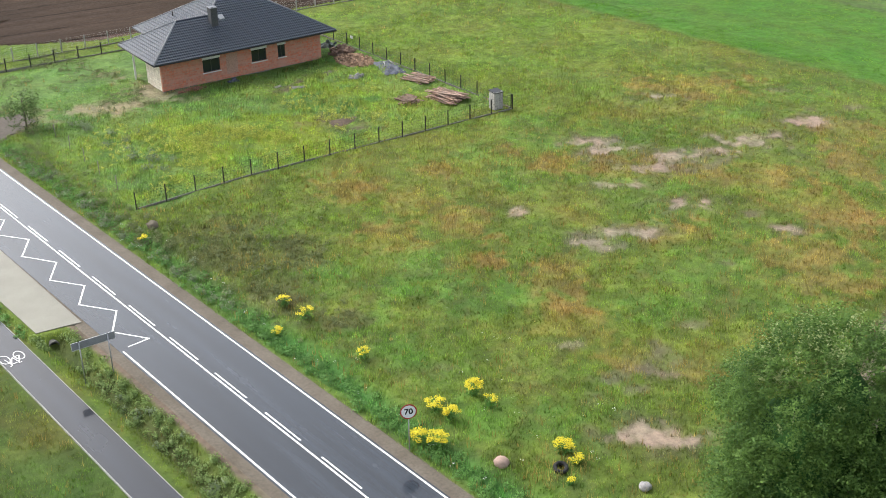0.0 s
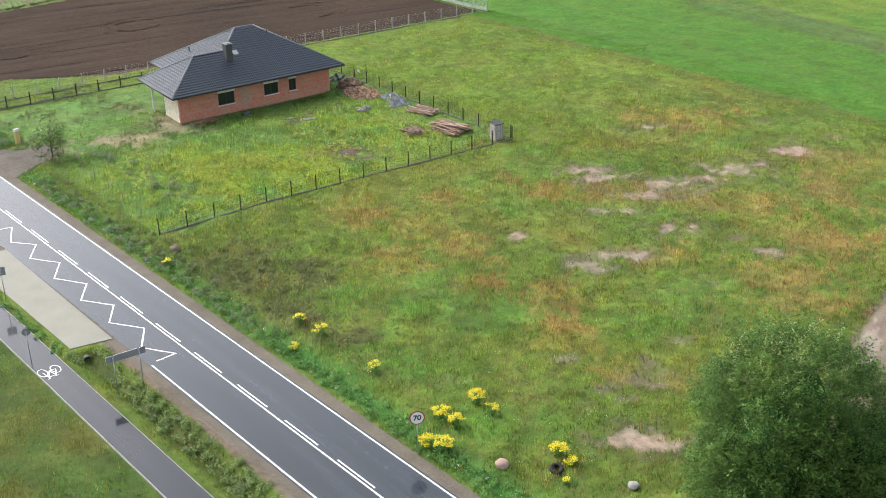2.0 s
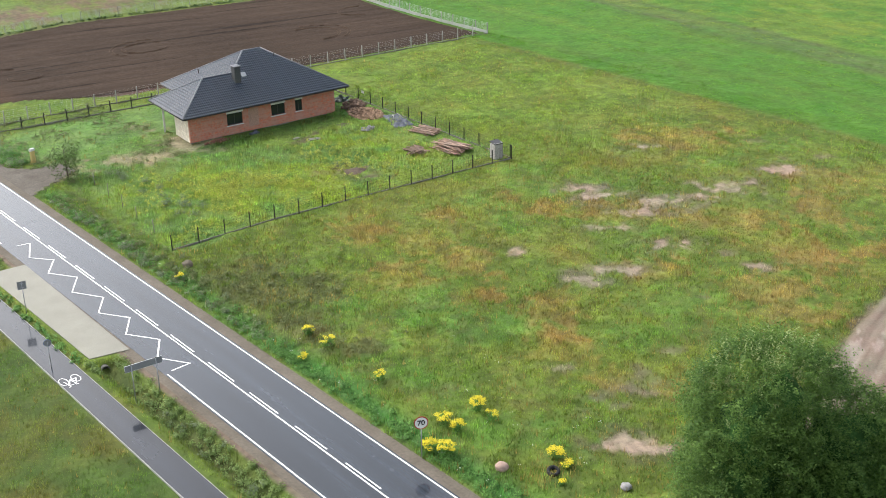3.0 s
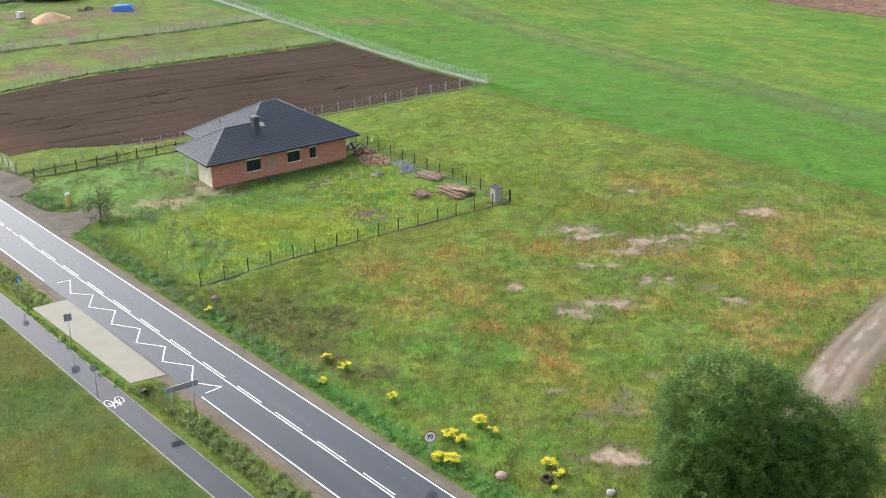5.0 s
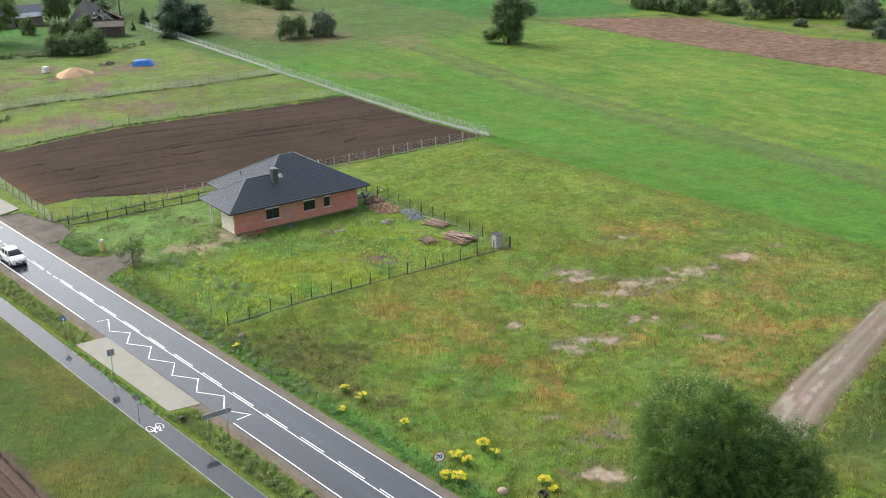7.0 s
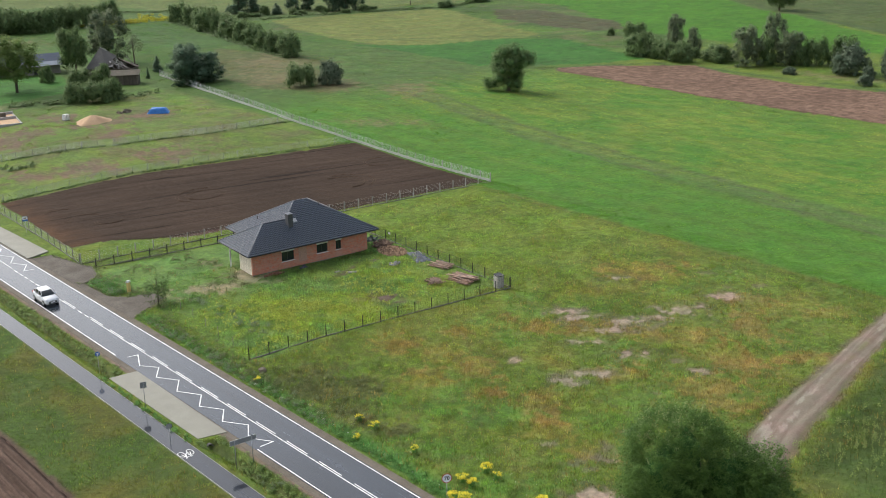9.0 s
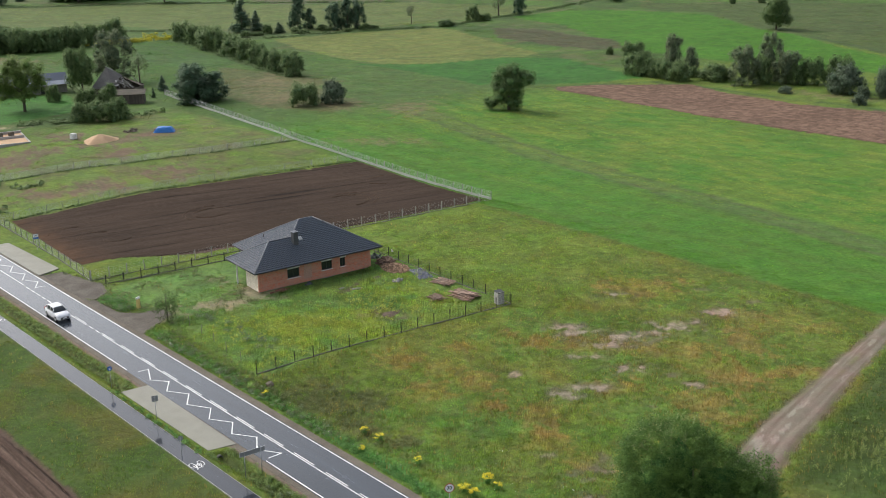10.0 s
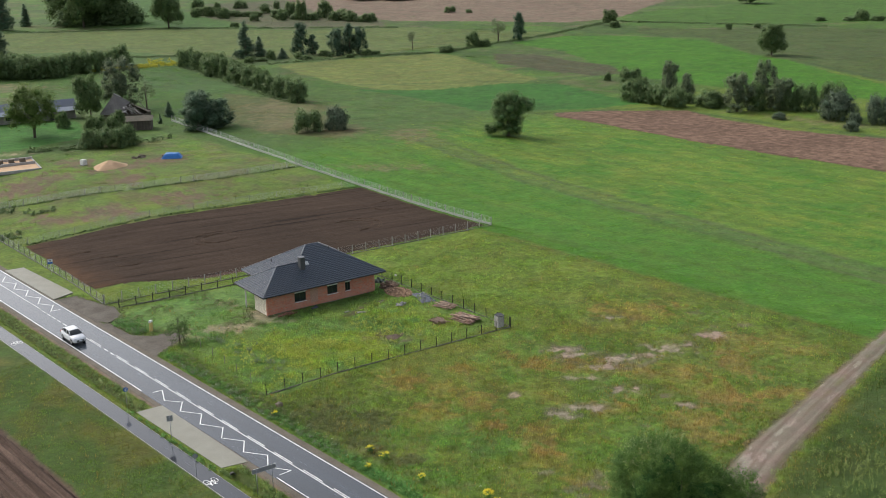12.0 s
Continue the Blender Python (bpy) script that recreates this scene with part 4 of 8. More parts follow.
def ploughed_strip():
    """Bare ploughed land beyond the cycle path, with furrows along the road."""
    xs, ys = np.arange(-70, -26.9, 0.14), np.arange(-70, 80, 0.8)
    x, y = np.meshgrid(xs, ys)
    edge = 0.35 * fbm(x * 0, y, 4, 65)
    x = np.where(x > -27.4, x - edge, x)
    z = 0.14 + 0.15 * np.sin(x * 2 * math.pi / 0.85 + 0.5 * fbm(x, y, 9, 66)) + (fbm(x, y, 0.7, 67, 3) - 0.5) * 0.26
    z = np.where(x > -27.3, -0.05, z)
    n = np.arange(x.size).reshape(x.shape)
    q = np.stack([n[:-1, :-1], n[:-1, 1:], n[1:, 1:], n[1:, :-1]], -1).reshape(-1, 4)
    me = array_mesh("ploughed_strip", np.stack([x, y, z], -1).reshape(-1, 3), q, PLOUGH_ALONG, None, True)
    return tagged(new("ploughed_strip", me), "brown ploughed land with straight furrows", "ploughed field", kind="structure")


ploughed_strip()


# ---- house ----
HX = pose(15.2, 24.0, 0, 0, 0, -4.95)
house = thing("house", "unplastered red clay block bungalow with a graphite tiled hip roof", "house", HX)
EZ, SLOPE = 3.17, 0.575
LU, LV0, LV1 = -1.1, -1.2, 8.0       # eaves of the west wing
MU0, MU1, MV1 = 2.56, 19.3, 13.3     # eaves of the main block


def wall_run(name, x0, x1, y, thick, z1, openings, material, turn=False):
    """A wall along u (or v when turned) pierced by openings (a, b, sill, head)."""
    g = Geo()

    def block(a, b, c, d):
        if turn:
            g.box(y, y + thick, a, b, c, d)
        else:
            g.box(a, b, y, y + thick, c, d)
    at = x0
    for a, b, s, h in sorted(openings):
        block(at, a, -0.4, z1)
        block(a, b, -0.4, s)
        block(a, b, h, z1)
        at = b
    block(at, x1, -0.4, z1)
    return part(name, g, material, house)


WINDOWS = [(4.42, 6.3, 1.08, 2.42), (9.85, 11.55, 1.15, 2.42), (12.88, 13.75, 1.1, 2.42)]
wall_run("wall_south", 0.0, 18.0, 0.0, 0.3, 3.0, WINDOWS, BRICK)
wall_run("wall_east", 0.3, 12.0, 17.7, 0.3, 3.0, [], BRICK, True)
wall_run("wall_west", 0.3, 3.9, 0.0, 0.3, 3.0, [], PALEBLOCK, True)
wall_run("wall_porch", 0.3, 3.7, 3.6, 0.3, 3.0, [], PALEBLOCK)
wall_run("wall_inner", 3.9, 12.0, 3.7, 0.3, 3.0, [(4.8, 5.8, 0.0, 2.2)], BRICK, True)
wall_run("wall_north", 4.0, 17.7, 11.7, 0.3, 3.0, [], BRICK)
part("floor_slab", Geo().box(0.31, 17.69, 0.31, 3.59, -0.3, 0.1).box(4.01, 17.69, 3.595, 11.69, -0.3, 0.1), CONCRETE, house)
for u, v in ((-0.65, 5.4),):
    part("post", Geo().box(u - 0.085, u + 0.085, v - 0.085, v + 0.085, -0.2, 3.05), WHITE, house, "white porch post")
part("blocked_window", Geo().box(7.0, 8.25, -0.012, 0.1, 0.5, 2.5), surface("newer block infill", (0.44, 0.27, 0.2), (0.38, 0.24, 0.19), 0.9, 9, 1.2), house, "paler walled-up opening")
part("foundation", Geo().box(-0.03, 18.03, -0.03, 0.02, -0.4, 0.05), OLDCONCRETE, house)
for a, b, s, h in WINDOWS:
    win = part("window", Geo().box(a, b, 0.10, 0.16, s, s + 0.07).box(a, b, 0.10, 0.16, h - 0.07, h)
               .box(a, a + 0.07, 0.10, 0.16, s + 0.07, h - 0.07).box(b - 0.07, b, 0.10, 0.16, s + 0.07, h - 0.07)
               .box((a + b) / 2 - 0.04, (a + b) / 2 + 0.04, 0.10, 0.16, s + 0.07, h - 0.07), FRAMEDARK, house, "anthracite window frame")
    m = (a + b) / 2
    for c, d in ((a + 0.07, m - 0.04), (m + 0.04, b - 0.07)):
        part("pane", Geo().box(c, d, 0.12, 0.14, s + 0.07, h - 0.07), GLASS, win)
    part("window_sill", Geo().box(a - 0.08, b + 0.08, -0.09, 0.10, s - 0.09, s - 0.002), WHITE, win, "white sill")
    part("shutter_box", Geo().box(a - 0.05, b + 0.05, -0.09, 0.12, h + 0.002, h + 0.27), WHITE, win, "white roller shutter box")


def clip(poly, axis_fn, keep_above):
    """The part of a flat polygon where axis_fn >= 0 (or <= 0)."""
    out = []
    for i, p in enumerate(poly):
        q = poly[(i + 1) % len(poly)]
        a, b = axis_fn(p), axis_fn(q)
        if not keep_above:
            a, b = -a, -b
        if a >= 0:
            out.append(p)
        if (a > 0 > b) or (a < 0 < b):
            t = a / (a - b)
            out.append(tuple(p[k] + (q[k] - p[k]) * t for k in range(3)))
    return out


def roof_slope(name, outline, away):
    """A slope of overlapping tile rows; away: horizontal way down the slope."""
    top = max(p[2] for p in outline)
    tile = ROOF_ACROSS if away[0] == 0 else ROOF_ALONG
    base = part(name, Geo().poly([(x, y, z - 0.03) for x, y, z in outline]).poly([(x, y, z - 0.10) for x, y, z in reversed(outline)]), tile, house)
    rows = int(math.ceil((top - EZ) / SLOPE / 0.30))
    nrm = Vector((away[0] * SLOPE, away[1] * SLOPE, 1)).normalized()
    for r in range(rows):
        lo, hi = EZ + r * 0.30 * SLOPE, EZ + (r + 1) * 0.30 * SLOPE
        q = clip(clip(outline, lambda p: p[2] - lo, True), lambda p: p[2] - hi, False)
        if len(q) < 3:
            continue
        g = Geo()
        lift = [tuple(Vector(p) + nrm * (0.09 if p[2] < (lo + hi) / 2 else 0.008)) for p in q]
        g.poly(lift)
        low = [i for i, p in enumerate(q) if p[2] < lo + 1e-4]
        if len(low) == 2:
            a, b = low
            if (a + 1) % len(q) != b:
                a, b = b, a
            g.poly((lift[b], lift[a], tuple(Vector(lift[a]) - nrm * 0.075), tuple(Vector(lift[b]) - nrm * 0.075)))
        part("roof_strip", g, tile, base)
    return base


def zr(d):
    return EZ + SLOPE * d


HW, HM = (LV1 - LV0) / 2, (MV1 - LV0) / 2
P_SW, P_W, P_N1 = (LU, LV0, EZ), (LU, LV1, EZ), (MU0, LV1, EZ)
P_SE, P_NE, P_NW = (MU1, LV0, EZ), (MU1, MV1, EZ), (MU0, MV1, EZ)
P_R1, P_J = (LU + HW, LV0 + HW, zr(HW)), (MU0 + HW, LV0 + HW, zr(HW))
P_RW, P_RE = (MU0 + HM, LV0 + HM, zr(HM)), (MU1 - HM, LV0 + HM, zr(HM))
roof_slope("roof_south", [P_SW, P_SE, P_RE, P_RW, P_J, P_R1], (0, -1))
roof_slope("roof_west_wing", [P_W, P_SW, P_R1], (-1, 0))
roof_slope("roof_north_wing", [P_N1, P_W, P_R1, P_J], (0, 1))
roof_slope("roof_west", [P_NW, P_N1, P_J, P_RW], (-1, 0))
roof_slope("roof_north", [P_NE, P_NW, P_RW, P_RE], (0, 1))
roof_slope("roof_east", [P_SE, P_NE, P_RE], (1, 0))
for a, b in ((P_SW, P_R1), (P_W, P_R1), (P_R1, P_J), (P_J, P_RW), (P_RW, P_RE), (P_SE, P_RE), (P_NE, P_RE), (P_NW, P_RW)):
    part("ridge_cap", Geo().tube([Vector(a) + Vector((0, 0, 0.03)), Vector(b) + Vector((0, 0, 0.03))], 0.10, 8), RIDGE, house, smooth=True)
for a, b in ((P_SW, P_SE), (P_W, P_SW), (P_SE, P_NE), (P_NW, P_N1)):
    part("gutter", Geo().tube([Vector(a) - Vector((0, 0, 0.06)), Vector(b) - Vector((0, 0, 0.06))], 0.08, 8), FRAMEDARK, house, "dark gutter", True)
part("soffit", Geo().box(LU + 0.1, MU1 - 0.1, LV0 + 0.1, LV1 - 0.1, EZ - 0.16, EZ - 0.12).box(MU0 + 0.1, MU1 - 0.1, LV1 - 0.1, MV1 - 0.1, EZ - 0.16, EZ - 0.12), FRAMEDARK, house)
chimney = part("chimney", Geo().box(6.72, 7.42, 1.9, 2.75, 4.5, 6.85), surface("graphite clad chimney", (0.055, 0.058, 0.062), (0.075, 0.078, 0.08), 0.6, 12, 1.5), house, "graphite clad chimney")
part("chimney_cap", Geo().box(6.66, 7.48, 1.84, 2.81, 6.852, 6.91).box(6.86, 7.28, 2.04, 2.61, 6.912, 6.95), RIDGE, chimney)
for u, v in ((5.5, 8.9), (13.0, 4.6)):
    z = EZ + SLOPE * (min(v - LV0, u - MU0) if v < 8 else u - MU0)
    part("roof_vent", Geo().tube([(u, v, z - 0.1), (u, v, z + 0.42)], 0.07, 10).tube([(u, v, z + 0.42), (u, v, z + 0.5)], 0.11, 10), FRAMEDARK, house, "dark roof vent pipe", True)
part("roof_hatch", Geo().box(-0.3, 0.3, -0.35, 0.35, 0.0, 0.12, taper=0.03), STEEL, house, "small roof hatch", at=pose(8.2, 2.9, EZ + SLOPE * 4.1 + 0.02, math.degrees(math.atan(SLOPE))))


# ---- fences ----
def fence(label, line, spans, high, post_r, post_mat, wire_mat, base_h, base_mat, wires=5, group="", lean=0.0, verticals=0, wire_r=0.006):
    """Posts, wire panels and base boards along a line of places; spans: how many for each stretch."""
    f = thing("fence", label, "fence", group=group)
    pts = []
    for (ax, ay), (bx, by), n in zip(line, line[1:], spans):
        pts += [Vector((ax + (bx - ax) * k / n, ay + (by - ay) * k / n, 0)) for k in range(n)]
    pts.append(Vector((*line[-1], 0)))
    pts = [Vector((p.x, p.y, float(land(np.array(p.x), np.array(p.y))))) for p in pts]
    for p in pts:
        t = Vector((random.uniform(-lean, lean), random.uniform(-lean, lean), 0))
        part("post", Geo().box(-post_r, post_r, -post_r, post_r, -0.3, high), post_mat, f, at=Matrix.Translation(p) @ Euler((t.x, t.y, 0)).to_matrix().to_4x4())
    for p, q in zip(pts, pts[1:]):
        side = (q - p).normalized()
        if base_h:
            s = Vector((-side.y, side.x, 0)) * 0.03
            g = Geo()
            for zz, uu in ((-0.2, base_h),):
                c = [p + side * 0.07 - s, q - side * 0.07 - s, q - side * 0.07 + s, p + side * 0.07 + s]
                n = len(g.v)
                g.v += [tuple(v + Vector((0, 0, zz))) for v in c] + [tuple(v + Vector((0, 0, uu))) for v in c]
                g.f += [(n, n + 1, n + 5, n + 4), (n + 2, n + 3, n + 7, n + 6), (n + 4, n + 5, n + 6, n + 7), (n, n + 4, n + 7, n + 3), (n + 1, n + 2, n + 6, n + 5)]
            part("base_board", g, base_mat, f)
        if wires:
            g = Geo()
            for k in range(wires):
                z = base_h + 0.05 + (high - base_h - 0.1) * k / (wires - 1)
                g.tube([p + Vector((0, 0, z)), q + Vector((0, 0, z))], wire_r, 3, False)
            for k in range(verticals):
                m = p.lerp(q, (k + 0.5) / verticals)
                g.tube([m + Vector((0, 0, base_h)), m + Vector((0, 0, high - 0.03))], wire_r * 0.7, 3, False)
            part("wire_panel", g, wire_mat, f)
    return f


BLACKFENCE = "black steel panel fence on low concrete boards"
fence(BLACKFENCE, [(0.0, 0.05), (10.3, -0.05), (20.1, -1.1), (37.1, -2.95)], [4, 4, 7], 1.45, 0.035, BLACKWIRE, BLACKWIRE, 0.12, OLDCONCRETE, 6, "plot fences", verticals=12)
fence(BLACKFENCE, [(37.12, -2.75), (38.1, 24.6), (38.7, 38.2)], [11, 5], 1.45, 0.035, BLACKWIRE, BLACKWIRE, 0.12, OLDCONCRETE, 6, "plot fences", verticals=12)
fence("dark post fence with pale base boards beside the driveway", [(1.2, 42.1), (21.5, 39.6), (38.6, 38.4)], [8, 7], 1.4, 0.05, BLACKWIRE, BLACKWIRE, 0.16, OLDCONCRETE, 5, "plot fences", verticals=8)
PALEBASE = surface("pale precast base boards", (0.46, 0.46, 0.44), (0.38, 0.38, 0.36), 0.8, 12, 1.0, vary=0.12)
MESHWIRE = surface("zinc wire mesh", (0.50, 0.53, 0.52), (0.42, 0.45, 0.44), 0.6, 20, 2, vary=0.1)
CONCPOST = "wire mesh fence on pale concrete posts"
fence(CONCPOST, [(0.3, 45.0), (71.2, 37.9)], [27], 1.6, 0.05, CONCRETE, MESHWIRE, 0.12, OLDCONCRETE, 7, "field fences", 0.02, verticals=6, wire_r=0.004)
fence(CONCPOST, [(71.3, 38.0), (70.4, 98.0), (77.5, 171.0)], [24, 28], 1.6, 0.05, CONCRETE, MESHWIRE, 0.42, PALEBASE, 8, "field fences", 0.02, verticals=12, wire_r=0.009)
fence("wire mesh fence along the ploughed field", [(0.2, 45.2), (1.0, 58.0), (1.8, 92.0)], [5, 13], 1.5, 0.05, OLDCONCRETE, MESHWIRE, 0.15, OLDCONCRETE, 7, "field fences", 0.03, verticals=8)
fence("low pale wire mesh fence behind the ploughed field", [(1.8, 86.0), (30.0, 83.6), (69.8, 77.8)], [10, 14], 1.2, 0.03, CONCRETE, MESHWIRE, 0, CONCRETE, 8, "field fences", 0.05, verticals=22, wire_r=0.008)
fence("sagging wire mesh fence across the rough grass", [(70.2, 98.4), (51.5, 100.2), (40.5, 102.6), (33.0, 103.4), (16.0, 109.5), (9.0, 113.0)], [6, 4, 3, 6, 3], 1.4, 0.04, CONCRETE, MESHWIRE, 0, CONCRETE, 8, "field fences", 0.12, verticals=26, wire_r=0.011)



# ---- trees ----
def leaf_cloud(lobes, count, size, seed, droop=0.0, fill=0.35):
    """Leaf pairs spread through the outer part of several rounded lobes (x, y, z, rx, ry, rz)."""
    g = np.random.default_rng(seed)
    L = np.array(lobes, float)
    vol = L[:, 3] * L[:, 4] + L[:, 4] * L[:, 5]
    pick = g.choice(len(L), count, p=vol / vol.sum())
    d = g.normal(size=(count, 3))
    d /= np.linalg.norm(d, axis=1)[:, None]
    r = (1 - fill * g.random(count) ** 1.6)
    r *= 1 + 0.10 * np.sin(d[:, 0] * 9 + pick) * np.cos(d[:, 2] * 8 + 2 * pick)
    c = L[pick, :3] + d * L[pick, 3:] * r[:, None]
    c[:, 2] -= droop * g.random(count) * np.abs(d[:, 0])
    n = d + g.normal(size=(count, 3)) * 0.7 + np.array((0, 0, 0.5))
    n /= np.linalg.norm(n, axis=1)[:, None]
    t = np.cross(n, g.normal(size=(count, 3)))
    t /= np.linalg.norm(t, axis=1)[:, None]
    b = np.cross(n, t)
    s = size * (0.6 + 0.8 * g.random(count))[:, None]
    v = np.stack([c - t * s * 0.9, c + b * s * 0.45 + n * s * 0.12, c + t * s, c - b * s * 0.45 + n * s * 0.12], 1)
    return v.reshape(-1, 3), np.arange(count * 4).reshape(-1, 4)


def limbs(h, r0, spread, seed, count=9, start=0.25, sides=7):
    g = random.Random(seed)
    geo = Geo()
    geo.tube([(0, 0, -0.3), (0.05 * h * 0.1, 0, h * 0.3), (0, 0.02 * h, h * 0.6), (0, 0, h * 0.9)], [r0 * 1.25, r0, r0 * 0.6, r0 * 0.12], sides)
    for k in range(count):
        a, z = g.uniform(0, 6.28), h * (start + (0.8 - start) * k / count)
        reach = spread * (1 - 0.5 * k / count) * g.uniform(0.6, 0.95)
        p = [(0, 0, z), (math.cos(a) * reach * 0.5, math.sin(a) * reach * 0.5, z + reach * 0.35), (math.cos(a) * reach, math.sin(a) * reach, z + reach * 0.6)]
        geo.tube(p, [r0 * 0.35, r0 * 0.2, r0 * 0.05], 5)
    return geo


def lobe_set(h, r, kind, seed):
    g = random.Random(seed)
    out = []
    if kind in ("broad", "lime"):
        out.append((0, 0, h * 0.54, r * 0.72, r * 0.72, h * 0.42))
        for k in range(20):
            a, e = g.uniform(0, 6.28), g.uniform(0.0, 1.0)
            z = h * (0.17 + 0.72 * e)
            q = r * math.sqrt(max(0.05, 1 - ((z / h - 0.48) / 0.54) ** 2)) * 0.68
            s = g.uniform(0.24, 0.4) * r
            out.append((math.cos(a) * q, math.sin(a) * q, z, s, s, s * g.uniform(0.6, 0.9)))
    elif kind in ("bush", "willow"):
        out = crown_lobes(h, r, 26, seed, 0.03)
        for k in range(5):
            a, q = g.uniform(0, 6.28), g.uniform(0.2, 0.7) * r
            s = g.uniform(0.16, 0.3) * r
            out.append((math.cos(a) * q, math.sin(a) * q, h * g.uniform(0.8, 1.0) - s, s, s, s * 1.2))
    elif kind == "conifer":
        for k in range(13):
            f = k / 12
            s = r * (1 - 0.92 * f) + 0.05 * r
            for j in range(3):
                a = g.uniform(0, 6.28)
                out.append((math.cos(a) * s * 0.45, math.sin(a) * s * 0.45, h * (0.06 + 0.9 * f), s * 0.62, s * 0.62, h * 0.05))
    elif kind == "pine":
        for k in range(30):
            a, f = g.uniform(0, 6.28), k / 29
            q = r * g.uniform(0.2, 0.9) * (1.1 - 0.75 * f)
            s = r * g.uniform(0.22, 0.4)
            out.append((math.cos(a) * q, math.sin(a) * q, h * (0.08 + 0.84 * f), s, s, s * 0.8))
    elif kind == "sparse":
        for k in range(10):
            a, f = g.uniform(0, 6.28), g.uniform(0.3, 1.0)
            out.append((math.cos(a) * r * 0.5, math.sin(a) * r * 0.5, h * (0.25 + 0.65 * f), r * 0.26, r * 0.26, r * 0.3))
    return out


def shoots(lobes, count, leaves, length, size, seed, droop=0.25, lift=0.35, slim=0.55, rounded=1.0, spread=0.0, outer=0.0):
    """Leafy shoots that stand out from the lobes, with paired leaves along each, lit like the rounded crown they cover."""
    g = np.random.default_rng(seed)
    L = np.array(lobes, float)
    area = L[:, 3] * L[:, 5]
    total = count * 5 if outer else count
    pick = g.choice(len(L), total, p=area / area.sum())
    d = g.normal(size=(total, 3))
    d /= np.linalg.norm(d, axis=1)[:, None]
    if outer:       # only where no other lobe covers the place
        tip = L[pick, :3] + d * L[pick, 3:]
        free = np.ones(total, bool)
        for k, lobe in enumerate(L):
            free &= (pick == k) | ((((tip - lobe[:3]) / lobe[3:]) ** 2).sum(1) > outer ** 2)
        pick, d = pick[free][:count], d[free][:count]
        count = len(pick)
    base = L[pick, :3] + d * L[pick, 3:] * (0.66 + 0.34 * g.random(count) ** 0.5)[:, None]
    way = d + g.normal(size=(count, 3)) * 0.35 + np.array((0, 0, lift))
    way /= np.linalg.norm(way, axis=1)[:, None]
    ln = length * (0.5 + 0.9 * g.random(count))
    f = np.linspace(0, 1, leaves)[None, :, None]
    c = base[:, None] + way[:, None] * ln[:, None, None] * f
    c[..., 2] -= (ln[:, None] * droop) * f[..., 0] ** 2
    stray = g.normal(size=c.shape) * (spread or size * 0.9)
    c = c + stray
    n = way[:, None] * 0.3 + g.normal(size=c.shape) * 0.55 + np.array((0, 0, 0.8))
    n /= np.linalg.norm(n, axis=-1)[..., None]
    t = np.cross(n, g.normal(size=c.shape) * 0.6 + way[:, None])
    t /= np.linalg.norm(t, axis=-1)[..., None]
    b = np.cross(n, t)
    s = size * (0.6 + 0.7 * g.random((count, leaves, 1)))
    v = np.stack([c - t * s, c + b * s * slim + n * s * 0.1, c + t * s, c - b * s * slim + n * s * 0.1], 2)
    mid = (L[:, :3] * L[:, 3:4]).sum(0) / L[:, 3].sum()
    out = base - mid
    out /= np.linalg.norm(out, axis=1)[:, None] + 1e-6
    nr = rounded * (0.55 * d + 0.45 * out)[:, None] + (0.35 + 0.4 * (1 - rounded)) * n + (1 - rounded) * 0.6 * way[:, None] + g.normal(size=c.shape) * 0.16
    if spread:
        nr = nr + 0.8 * stray / spread + np.array((0, 0, 0.35))
    nr /= np.linalg.norm(nr, axis=-1)[..., None]
    return v.reshape(-1, 3), np.arange(count * leaves * 4).reshape(-1, 4), np.repeat(nr.reshape(-1, 3), 4, 0)


_bm = bmesh.new()
bmesh.ops.create_icosphere(_bm, subdivisions=1, radius=1.0)
BALL_V = np.array([v.co[:] for v in _bm.verts])
BALL_F = np.array([[v.index for v in f.verts] for f in _bm.faces])
_bm.free()


def inner_mass(lobes, seed, k=0.62):
    """The close leaves inside a crown: uneven rounded masses, one in each lobe."""
    g = np.random.default_rng(seed)
    vs, fs = [], []
    for i, (x, y, z, a, b, c) in enumerate(lobes):
        r = k * (1 + 0.16 * g.normal(size=(len(BALL_V), 1)))
        vs.append(BALL_V * r * np.array((a, b, c)) + np.array((x, y, z)))
        fs.append(BALL_F + i * len(BALL_V))
    v = np.concatenate(vs)
    v[:, 2] = np.maximum(v[:, 2], 0.05)
    return v, np.concatenate(fs)


def crown(parent, lobes, count, leaves, length, size, seed, leaf, droop=0.25, lift=0.35, k=0.62, rounded=1.0):
    """Inner leaf mass, with crown shade put into its colour, and the shoots on it."""
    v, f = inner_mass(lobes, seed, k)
    part("inner_crown", array_mesh("inner_crown", v, f, INNER_SHADE[leaf], None, True), None, parent)
    v, f, nr = shoots(lobes, count, leaves, length, size, seed, droop, lift, rounded=rounded)
    part("crown", array_mesh("crown", v, f, LEAF[leaf], None, True, nr), None, parent)


def crown_lobes(h, r, count, seed, low=0.14):
    """Many uneven lobes that make up a broad crown."""
    g = random.Random(seed)
    out = [(0, 0, h * (0.43 + low / 2), r * 0.70, r * 0.70, h * (0.45 - low / 2))]
    for k in range(count):
        a, e = g.uniform(0, 6.28), (k + g.random()) / count
        z = h * (low + (0.94 - low) * e)
        q = r * math.sqrt(max(0.02, 1 - abs((z / h - 0.42) / 0.58) ** 3)) * g.uniform(0.6, 0.95)
        s = g.uniform(0.14, 0.30) * r
        out.append((math.cos(a) * q, math.sin(a) * q, z, s, s, s * g.uniform(0.7, 1.1)))
    return out


